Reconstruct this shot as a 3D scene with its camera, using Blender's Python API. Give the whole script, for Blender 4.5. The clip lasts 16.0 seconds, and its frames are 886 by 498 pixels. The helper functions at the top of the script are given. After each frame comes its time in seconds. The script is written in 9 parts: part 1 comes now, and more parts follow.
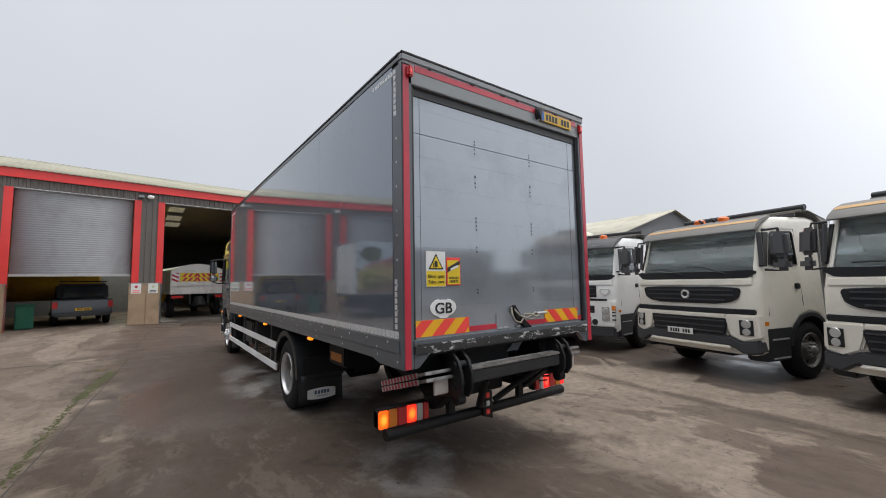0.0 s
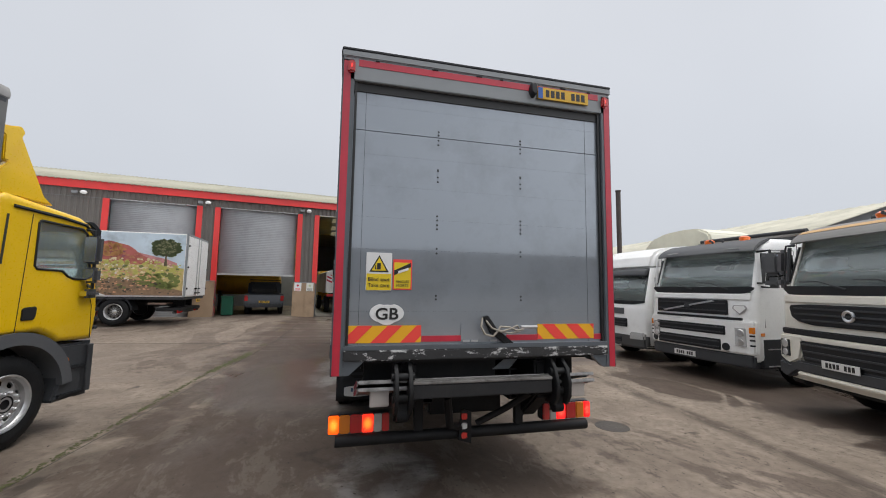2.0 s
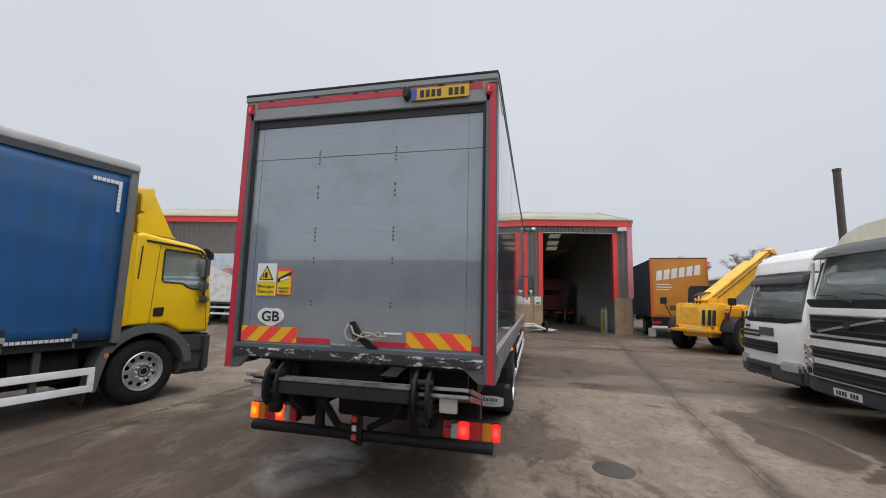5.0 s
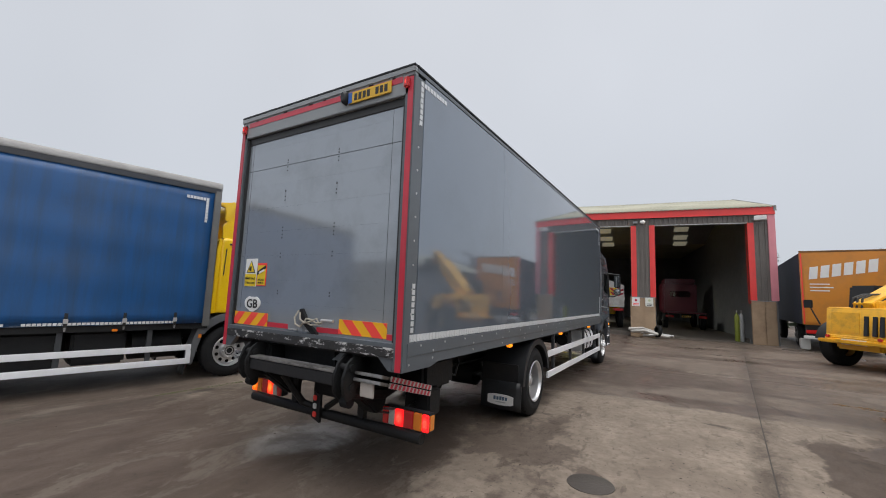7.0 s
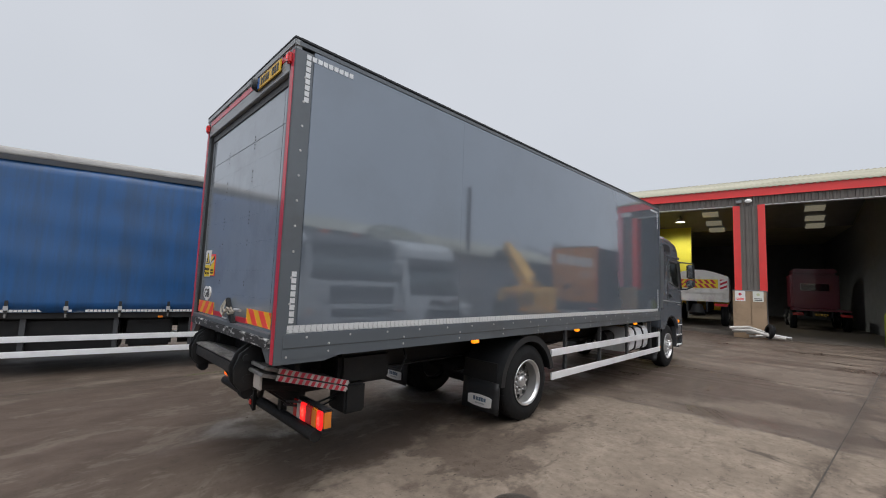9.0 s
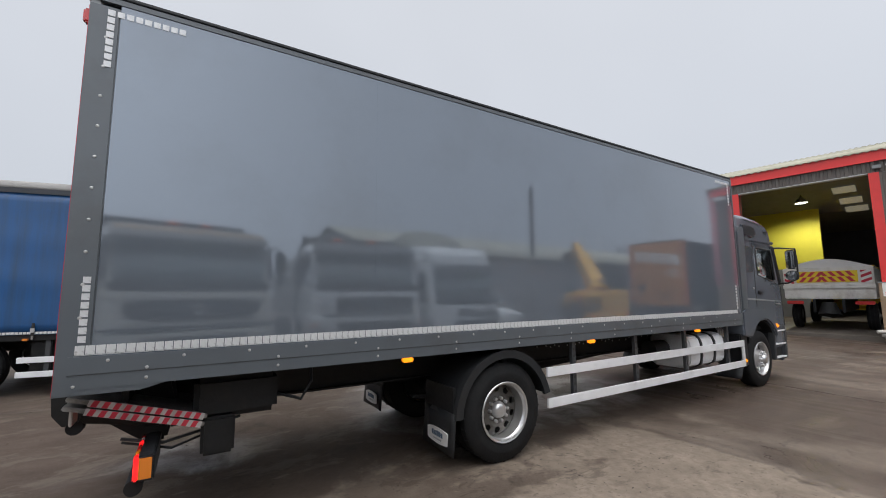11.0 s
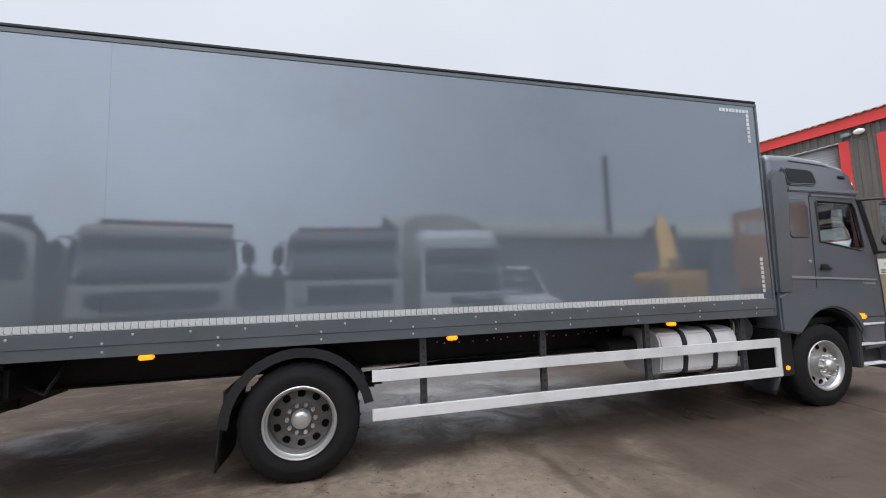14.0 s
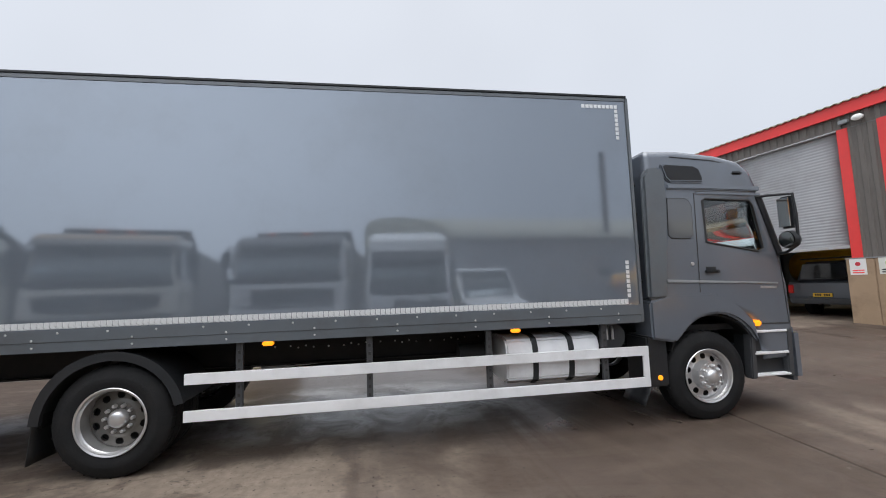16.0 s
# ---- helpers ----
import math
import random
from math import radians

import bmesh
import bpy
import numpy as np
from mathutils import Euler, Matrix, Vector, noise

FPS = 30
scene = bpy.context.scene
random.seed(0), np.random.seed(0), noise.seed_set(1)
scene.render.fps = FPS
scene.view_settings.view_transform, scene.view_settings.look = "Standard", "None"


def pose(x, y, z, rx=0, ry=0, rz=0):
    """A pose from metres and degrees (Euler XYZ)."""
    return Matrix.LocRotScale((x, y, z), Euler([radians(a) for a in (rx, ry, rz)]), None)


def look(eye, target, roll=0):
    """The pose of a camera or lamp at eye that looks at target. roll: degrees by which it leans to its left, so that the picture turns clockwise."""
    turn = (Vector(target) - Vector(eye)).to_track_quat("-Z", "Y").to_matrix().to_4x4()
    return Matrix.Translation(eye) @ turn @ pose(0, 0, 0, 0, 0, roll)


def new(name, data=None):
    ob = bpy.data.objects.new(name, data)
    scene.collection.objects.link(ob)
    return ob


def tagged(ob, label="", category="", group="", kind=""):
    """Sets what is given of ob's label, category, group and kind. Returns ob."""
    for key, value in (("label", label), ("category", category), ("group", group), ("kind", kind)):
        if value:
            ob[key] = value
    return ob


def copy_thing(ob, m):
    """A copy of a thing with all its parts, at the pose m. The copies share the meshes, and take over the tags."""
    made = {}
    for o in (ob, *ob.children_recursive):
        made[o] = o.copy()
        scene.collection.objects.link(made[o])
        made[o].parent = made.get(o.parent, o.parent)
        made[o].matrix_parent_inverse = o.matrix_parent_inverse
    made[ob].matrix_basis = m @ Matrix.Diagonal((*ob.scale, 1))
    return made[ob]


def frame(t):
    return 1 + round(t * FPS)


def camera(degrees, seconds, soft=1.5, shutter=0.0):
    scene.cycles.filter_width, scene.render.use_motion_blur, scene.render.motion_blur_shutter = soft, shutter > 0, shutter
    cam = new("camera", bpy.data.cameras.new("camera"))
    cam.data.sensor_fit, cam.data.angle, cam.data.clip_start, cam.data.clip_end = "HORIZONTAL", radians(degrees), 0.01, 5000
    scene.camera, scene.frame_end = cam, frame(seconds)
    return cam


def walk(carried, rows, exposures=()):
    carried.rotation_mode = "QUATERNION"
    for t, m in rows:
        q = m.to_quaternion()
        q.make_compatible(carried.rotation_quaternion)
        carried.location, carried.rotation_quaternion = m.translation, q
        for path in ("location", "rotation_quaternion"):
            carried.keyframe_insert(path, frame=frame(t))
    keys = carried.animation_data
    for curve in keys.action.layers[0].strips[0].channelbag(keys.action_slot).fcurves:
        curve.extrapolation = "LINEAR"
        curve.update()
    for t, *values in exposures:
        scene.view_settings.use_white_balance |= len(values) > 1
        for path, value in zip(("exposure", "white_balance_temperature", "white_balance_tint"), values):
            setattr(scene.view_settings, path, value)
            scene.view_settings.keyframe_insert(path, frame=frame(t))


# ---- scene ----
cam = camera(95.9, 16.0, soft=1.0)
PATH = [
    (0, (0.02, 0.091, 1.805), (1.194, 1.702, 1.97), -1.0),
    (0.5, (0.437, -0.06, 1.794), (1.45, 1.655, 1.965), -0.5),
    (1, (0.864, -0.143, 1.779), (1.712, 1.659, 1.964), 0.1),
    (1.5, (1.29, -0.204, 1.799), (1.96, 1.671, 1.995), 0.7),
    (2, (1.711, -0.338, 1.79), (2.19, 1.594, 1.987), 0.9),
    (2.5, (2.128, -0.37, 1.774), (2.437, 1.594, 1.986), 0.9),
    (3, (2.566, -0.378, 1.765), (2.71, 1.604, 1.991), 0.8),
    (3.2, (2.761, -0.393, 1.763), (2.841, 1.593, 1.988), 0.7),
    (5.3, (4.694, -0.378, 1.792), (4.158, 1.533, 2.039), 1.6),
    (5.5, (4.866, -0.35, 1.78), (4.27, 1.543, 2.029), 1.7),
    (6, (5.295, -0.247, 1.779), (4.553, 1.594, 2.023), 1.9),
    (6.5, (5.683, -0.013, 1.761), (4.789, 1.76, 2.0), 2.1),
    (7, (6.08, 0.222, 1.752), (5.047, 1.92, 1.979), 2.1),
    (7.5, (6.419, 0.503, 1.763), (5.277, 2.131, 1.982), 2.0),
    (8, (6.749, 0.833, 1.785), (5.507, 2.388, 1.988), 2.0),
    (8.5, (7.059, 1.176, 1.777), (5.73, 2.658, 1.965), 2.0),
    (8.7, (7.14, 1.337, 1.781), (5.772, 2.785, 1.962), 2.1),
    (10.8, (7.349, 3.377, 1.696), (5.669, 4.438, 1.922), -0.1),
    (11, (7.41, 3.571, 1.71), (5.713, 4.605, 1.935), -0.4),
    (11.5, (7.514, 4.102, 1.683), (5.788, 5.089, 1.894), -0.8),
    (12, (7.587, 4.649, 1.63), (5.83, 5.578, 1.854), -1.3),
    (12.5, (7.61, 5.179, 1.643), (5.798, 5.998, 1.858), -1.4),
    (13, (7.632, 5.701, 1.644), (5.77, 6.397, 1.858), -1.6),
    (13.5, (7.712, 6.198, 1.647), (5.808, 6.779, 1.844), -1.6),
    (14, (7.773, 6.697, 1.63), (5.841, 7.183, 1.806), -1.7),
    (14.5, (7.912, 7.192, 1.625), (5.965, 7.6, 1.827), -1.6),
    (15, (7.986, 7.7, 1.621), (6.029, 8.057, 1.825), -1.6),
    (15.5, (8.071, 8.236, 1.621), (6.111, 8.576, 1.829), -1.8),
    (16, (8.21, 8.768, 1.623), (6.241, 9.072, 1.806), -1.9),
]
EXPOSURES = [(0.0, 0.02, 6500, 10), (6.0, 0.0, 6460, 10), (8.0, -0.03, 6450, 10), (11.3, 0.05, 6400, 10), (13.0, 0.19, 6330, 10), (15.0, 0.22, 6320, 10), (16.0, 0.19, 6320, 10)]
walk(cam, [(t, look(eye, target, roll)) for t, eye, target, roll in PATH], EXPOSURES)
# ---- light ----
world = bpy.data.worlds.new("overcast_sky")
scene.world = world
world.use_nodes = True
wn, wl = world.node_tree.nodes, world.node_tree.links
wn.clear()
w_out = wn.new("ShaderNodeOutputWorld")
sky = wn.new("ShaderNodeTexSky")
sky.sky_type, sky.sun_disc = "NISHITA", False
sky.sun_elevation, sky.sun_rotation = radians(62), radians(118)
sky.air_density, sky.dust_density = 1.0, 4.0
b_sky = wn.new("ShaderNodeBackground")
b_sky.inputs["Strength"].default_value = 0.010
wl.new(sky.outputs[0], b_sky.inputs[0])
# the cloud deck: an even grey veil, a little brighter overhead, with faint mottling
w_tc = wn.new("ShaderNodeTexCoord")
w_sep = wn.new("ShaderNodeSeparateXYZ")
wl.new(w_tc.outputs["Generated"], w_sep.inputs[0])
w_ramp = wn.new("ShaderNodeValToRGB")
w_ramp.color_ramp.elements[0].position, w_ramp.color_ramp.elements[0].color = 0.0, (0.56, 0.59, 0.64, 1)
w_ramp.color_ramp.elements[1].position, w_ramp.color_ramp.elements[1].color = 1.0, (3.9, 3.87, 3.82, 1)
w_mid = w_ramp.color_ramp.elements.new(0.66)
w_mid.color = (0.67, 0.69, 0.73, 1)
w_high = w_ramp.color_ramp.elements.new(0.83)
w_high.color = (1.5, 1.5, 1.52, 1)
wl.new(w_sep.outputs[2], w_ramp.inputs[0])
w_noise = wn.new("ShaderNodeTexNoise")
w_noise.inputs["Scale"].default_value, w_noise.inputs["Detail"].default_value = 1.6, 3
wl.new(w_tc.outputs["Generated"], w_noise.inputs["Vector"])
w_map = wn.new("ShaderNodeMapRange")
w_map.inputs["From Min"].default_value, w_map.inputs["From Max"].default_value = 0.25, 0.75
w_map.inputs["To Min"].default_value, w_map.inputs["To Max"].default_value = 0.95, 1.05
wl.new(w_noise.outputs["Fac"], w_map.inputs["Value"])
b_cloud = wn.new("ShaderNodeBackground")
wl.new(w_ramp.outputs[0], b_cloud.inputs[0])
wl.new(w_map.outputs[0], b_cloud.inputs[1])
w_add = wn.new("ShaderNodeAddShader")
wl.new(b_sky.outputs[0], w_add.inputs[0])
wl.new(b_cloud.outputs[0], w_add.inputs[1])
# the wide pale glow of the hidden sun in the cloud, towards the south-east
GLOW_WAY = Vector((0.780, -0.414, 0.469)).normalized()
w_dot = wn.new("ShaderNodeVectorMath")
w_dot.operation = "DOT_PRODUCT"
w_dot.inputs[1].default_value = GLOW_WAY
wl.new(w_tc.outputs["Generated"], w_dot.inputs[0])
w_pos = wn.new("ShaderNodeMath")
w_pos.operation = "MAXIMUM"
w_pos.inputs[1].default_value = 0.0
wl.new(w_dot.outputs["Value"], w_pos.inputs[0])
w_pow = wn.new("ShaderNodeMath")
w_pow.operation = "POWER"
w_pow.inputs[1].default_value = 6.0
wl.new(w_pos.outputs[0], w_pow.inputs[0])
w_amp = wn.new("ShaderNodeMath")
w_amp.operation = "MULTIPLY"
w_amp.inputs[1].default_value = 0.85
wl.new(w_pow.outputs[0], w_amp.inputs[0])
b_glow = wn.new("ShaderNodeBackground")
b_glow.inputs["Color"].default_value = (0.98, 1.0, 1.03, 1)
wl.new(w_amp.outputs[0], b_glow.inputs["Strength"])
w_sum = wn.new("ShaderNodeAddShader")
wl.new(w_add.outputs[0], w_sum.inputs[0])
wl.new(b_glow.outputs[0], w_sum.inputs[1])
wl.new(w_sum.outputs[0], w_out.inputs[0])
sun_data = bpy.data.lights.new("sun", "SUN")
sun_data.energy, sun_data.angle, sun_data.color = 0.6, radians(40), (1.0, 0.97, 0.93)
sun = new("sun", sun_data)
sun.matrix_world = look((0, 0, 30), (-14, 7.5, 0))


# ---- materials ----
MATS = {}


def mat(name, col, rough=0.5, metal=0.0, var=0.18, scale=3.0, bump=0.0, bscale=40.0, coat=0.0, rvar=0.12, dirt=None, damt=0.0, dscale=1.2, spec=0.5):
    if name in MATS:
        return MATS[name]
    m = bpy.data.materials.new(name)
    m.use_nodes = True
    n, l = m.node_tree.nodes, m.node_tree.links
    p = n["Principled BSDF"]
    tc = n.new("ShaderNodeTexCoord")
    big = n.new("ShaderNodeTexNoise")
    big.inputs["Scale"].default_value, big.inputs["Detail"].default_value = scale, 5
    l.new(tc.outputs["Object"], big.inputs["Vector"])
    mix = n.new("ShaderNodeMix")
    mix.data_type = "RGBA"
    mix.inputs["A"].default_value = (*[c * (1 - var) for c in col], 1)
    mix.inputs["B"].default_value = (*[min(1, c * (1 + var)) for c in col], 1)
    l.new(big.outputs["Fac"], mix.inputs["Factor"])
    out = mix.outputs["Result"]
    fine = n.new("ShaderNodeTexNoise")
    fine.inputs["Scale"].default_value, fine.inputs["Detail"].default_value = bscale, 6
    l.new(tc.outputs["Object"], fine.inputs["Vector"])
    if damt > 0:
        dn = n.new("ShaderNodeTexNoise")
        dn.inputs["Scale"].default_value, dn.inputs["Detail"].default_value, dn.inputs["Roughness"].default_value = dscale, 8, 0.68
        l.new(tc.outputs["Object"], dn.inputs["Vector"])
        dr = n.new("ShaderNodeMapRange")
        dr.inputs["From Min"].default_value, dr.inputs["From Max"].default_value = 0.48, 0.72
        dr.inputs["To Max"].default_value = damt
        l.new(dn.outputs["Fac"], dr.inputs["Value"])
        m2 = n.new("ShaderNodeMix")
        m2.data_type = "RGBA"
        m2.inputs["B"].default_value = (*(dirt or (0.09, 0.075, 0.06)), 1)
        l.new(dr.outputs[0], m2.inputs["Factor"])
        l.new(out, m2.inputs["A"])
        out = m2.outputs["Result"]
    l.new(out, p.inputs["Base Color"])
    rr = n.new("ShaderNodeMapRange")
    rr.inputs["To Min"].default_value, rr.inputs["To Max"].default_value = max(0.02, rough - rvar), min(1, rough + rvar)
    l.new(fine.outputs["Fac"], rr.inputs["Value"])
    l.new(rr.outputs[0], p.inputs["Roughness"])
    p.inputs["Metallic"].default_value = metal
    p.inputs["Coat Weight"].default_value = coat
    p.inputs["Coat Roughness"].default_value = 0.06
    p.inputs["Specular IOR Level"].default_value = spec
    if bump > 0:
        b = n.new("ShaderNodeBump")
        b.inputs["Strength"].default_value, b.inputs["Distance"].default_value = bump, 0.01
        l.new(fine.outputs["Fac"], b.inputs["Height"])
        l.new(b.outputs[0], p.inputs["Normal"])
    MATS[name] = m
    return m


def glow(name, col, strength):
    m = mat(name, col, 0.25, coat=0.6, var=0.1)
    p = m.node_tree.nodes["Principled BSDF"]
    p.inputs["Emission Color"].default_value = (*col, 1)
    p.inputs["Emission Strength"].default_value = strength
    return m


def glass(name, tint=(0.55, 0.6, 0.6), rough=0.02, sky_film=0.0, ior=1.52):
    m = mat(name, tint, rough, rvar=0.01, var=0.02)
    nodes, links = m.node_tree.nodes, m.node_tree.links
    pane = nodes["Principled BSDF"]
    pane.inputs["Transmission Weight"].default_value = 1.0
    pane.inputs["IOR"].default_value = ior
    if sky_film:
        # a thin pale film, uneven over the pane, painting in the reflected sky
        film = nodes.new("ShaderNodeBsdfDiffuse")
        film.inputs["Color"].default_value = (0.60, 0.66, 0.66, 1)
        cloud = nodes.new("ShaderNodeTexNoise")
        cloud.inputs["Scale"].default_value = 2.5
        grade = nodes.new("ShaderNodeMapRange")
        grade.inputs["From Min"].default_value, grade.inputs["From Max"].default_value = 0.3, 0.7
        grade.inputs["To Min"].default_value, grade.inputs["To Max"].default_value = sky_film * 0.85, sky_film * 1.15
        links.new(cloud.outputs["Fac"], grade.inputs["Value"])
        blend = nodes.new("ShaderNodeMixShader")
        links.new(grade.outputs[0], blend.inputs[0])
        links.new(pane.outputs[0], blend.inputs[1])
        links.new(film.outputs[0], blend.inputs[2])
        out = [q for q in nodes if q.type == "OUTPUT_MATERIAL"][0]
        links.new(blend.outputs[0], out.inputs[0])
    return m


GREY = mat("grey_paint", (0.226, 0.260, 0.308), 0.05, metal=0.50, var=0.04, scale=0.8, rvar=0.02, coat=0.5, dirt=(0.15, 0.155, 0.16), damt=0.25, dscale=0.7)
GREY_RAIL = mat("grey_rail_paint", (0.112, 0.127, 0.142), 0.38, metal=0.1, var=0.12, scale=2.0, coat=0.15, dirt=(0.07, 0.065, 0.06), damt=0.5)
GREY_DOOR = mat("grey_shutter_paint", (0.355, 0.388, 0.425), 0.085, metal=0.42, var=0.05, scale=1.2, rvar=0.03, dirt=(0.09, 0.09, 0.09), damt=0.3)
GREY_CAB = mat("grey_cab_paint", (0.148, 0.166, 0.196), 0.26, metal=0.25, var=0.03, scale=1.5, rvar=0.02, coat=0.6, dirt=(0.12, 0.12, 0.12), damt=0.25, dscale=0.8)
GREY_LIGHT = mat("pale_grey_plastic", (0.26, 0.275, 0.285), 0.42, var=0.08, coat=0.1)
BLACK = mat("black_steel", (0.013, 0.0135, 0.0145), 0.58, var=0.3, scale=5, bump=0.2, dirt=(0.032, 0.028, 0.025), damt=0.4, dscale=3, spec=0.3)
RUBBER = mat("tyre_rubber", (0.012, 0.0125, 0.0135), 0.72, var=0.2, scale=6, bump=0.3, dirt=(0.030, 0.027, 0.025), damt=0.3, dscale=5, spec=0.25)
PLASTIC = mat("black_plastic", (0.017, 0.019, 0.022), 0.45, var=0.2, scale=6, bump=0.1, dirt=(0.04, 0.036, 0.032), damt=0.3, spec=0.38)
DGREY = mat("dark_grey_plastic", (0.045, 0.048, 0.053), 0.5, var=0.15, bump=0.15, dirt=(0.09, 0.08, 0.07), damt=0.3)
CHROME = mat("wheel_steel", (0.66, 0.66, 0.665), 0.30, metal=0.75, var=0.08, scale=5, rvar=0.06, dirt=(0.3, 0.29, 0.28), damt=0.25, dscale=3)
DISC = mat("wheel_disc_steel", (0.13, 0.125, 0.117), 0.42, metal=0.45, var=0.12, scale=5, dirt=(0.14, 0.12, 0.10), damt=0.45, dscale=4)
SCREEN = glass("sky_film_screen", (0.78, 0.88, 0.87), sky_film=0.16, ior=1.75)
CLEAN_SCREEN = glass("clean_screen", (0.76, 0.87, 0.85), sky_film=0.09, ior=1.7)
ALLOY = mat("brushed_aluminium", (0.84, 0.85, 0.87), 0.38, metal=0.1, var=0.08, scale=4, dirt=(0.3, 0.29, 0.27), damt=0.3)
STEEL = mat("worn_steel", (0.33, 0.32, 0.31), 0.45, metal=0.7, var=0.4, scale=7, bump=0.3, dirt=(0.03, 0.027, 0.025), damt=0.95, dscale=5)
GALV = mat("galvanised_steel", (0.5, 0.5, 0.5), 0.45, metal=0.6, var=0.2, scale=8)
RED_TAPE = mat("red_trim", (0.55, 0.03, 0.055), 0.35, var=0.12, coat=0.3, dirt=(0.16, 0.02, 0.03), damt=0.4)
SIGN_RED = mat("chevron_red", (0.92, 0.075, 0.06), 0.35, var=0.06, coat=0.2)
SIGN_YEL = mat("chevron_yellow", (0.88, 0.45, 0.02), 0.35, var=0.06, coat=0.2)
SIGN_WHITE = mat("sign_white", (0.78, 0.78, 0.77), 0.4, var=0.04, dirt=(0.5, 0.47, 0.42), damt=0.3)
SIGN_BRIGHT = mat("sign_yellow", (0.80, 0.58, 0.02), 0.4, var=0.05)
SIGN_BLACK = mat("sign_black", (0.02, 0.02, 0.02), 0.45)
TAPE = mat("reflective_tape", (0.66, 0.67, 0.68), 0.3, metal=0.15, var=0.12, scale=20, coat=0.2)
PLATE_Y = mat("plate_yellow", (0.70, 0.42, 0.03), 0.4, var=0.06)
PLATE_W = mat("plate_white", (0.72, 0.72, 0.70), 0.4, var=0.06, dirt=(0.25, 0.22, 0.19), damt=0.4)
BLUE_BADGE = mat("plate_blue", (0.03, 0.12, 0.42), 0.4)
AMBER = glow("amber_marker_lamp", (1.0, 0.30, 0.01), 1.15)


def lit_lens(name, core, rim, strength):
    """A moulded lens lit from a bulb behind its middle."""
    m = glow(name, rim, strength)
    n, l = m.node_tree.nodes, m.node_tree.links
    tc = n.new("ShaderNodeTexCoord")
    at = n.new("ShaderNodeMapping")
    at.inputs["Location"].default_value = (-0.42, 0, -0.5)
    at.inputs["Scale"].default_value = (0.85, 0.0, 1.0)
    l.new(tc.outputs["Generated"], at.inputs["Vector"])
    far = n.new("ShaderNodeVectorMath")
    far.operation = "LENGTH"
    l.new(at.outputs[0], far.inputs[0])
    ramp = n.new("ShaderNodeValToRGB")
    ramp.color_ramp.interpolation = "EASE"
    ramp.color_ramp.elements[0].position, ramp.color_ramp.elements[0].color = 0.05, (*core, 1)
    ramp.color_ramp.elements[1].position, ramp.color_ramp.elements[1].color = 0.46, (*rim, 1)
    l.new(far.outputs["Value"], ramp.inputs[0])
    l.new(ramp.outputs[0], n["Principled BSDF"].inputs["Emission Color"])
    return m


AMBER_HOT = lit_lens("amber_lamp_lit", (1.0, 0.42, 0.04), (0.85, 0.10, 0.004), 1.25)
BRAKE_HOT = lit_lens("brake_lamp_lit", (1.0, 0.30, 0.03), (0.80, 0.03, 0.012), 1.25)
RED_HOT = lit_lens("red_lamp_lit", (1.0, 0.10, 0.06), (0.75, 0.012, 0.014), 1.25)
AMBER_LENS = mat("amber_lens", (0.75, 0.22, 0.02), 0.2, coat=0.8, var=0.1)
RED_LENS = mat("red_lens", (0.55, 0.025, 0.025), 0.2, coat=0.8, var=0.1)
CLEAR_LENS = mat("clear_lens", (0.55, 0.55, 0.54), 0.15, coat=0.8, var=0.15, scale=30, metal=0.3)
ROPE = mat("old_rope", (0.34, 0.31, 0.26), 0.9, var=0.3, scale=40, bump=0.5)
GLASS = glass("window_glass", (0.80, 0.86, 0.86))
DGLASS = glass("tinted_glass", (0.22, 0.25, 0.27))
MIRROR = mat("mirror_glass", (0.75, 0.77, 0.78), 0.04, metal=1.0, var=0.02, rvar=0.02)
CABIN = mat("cabin_trim", (0.06, 0.06, 0.065), 0.8, var=0.2)
WHITE = mat("white_paint", (0.85, 0.85, 0.835), 0.3, var=0.05, scale=2, coat=0.4, dirt=(0.34, 0.31, 0.26), damt=0.22, dscale=2)
CREAM = mat("cream_paint", (0.775, 0.745, 0.66), 0.32, var=0.05, scale=2, coat=0.4, dirt=(0.32, 0.28, 0.22), damt=0.28, dscale=2)
YELLOW = mat("yellow_paint", (0.88, 0.55, 0.004), 0.3, var=0.05, scale=2, coat=0.5, dirt=(0.6, 0.36, 0.02), damt=0.15)
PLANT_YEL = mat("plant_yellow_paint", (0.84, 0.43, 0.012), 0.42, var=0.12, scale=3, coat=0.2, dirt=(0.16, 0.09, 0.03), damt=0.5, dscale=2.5)
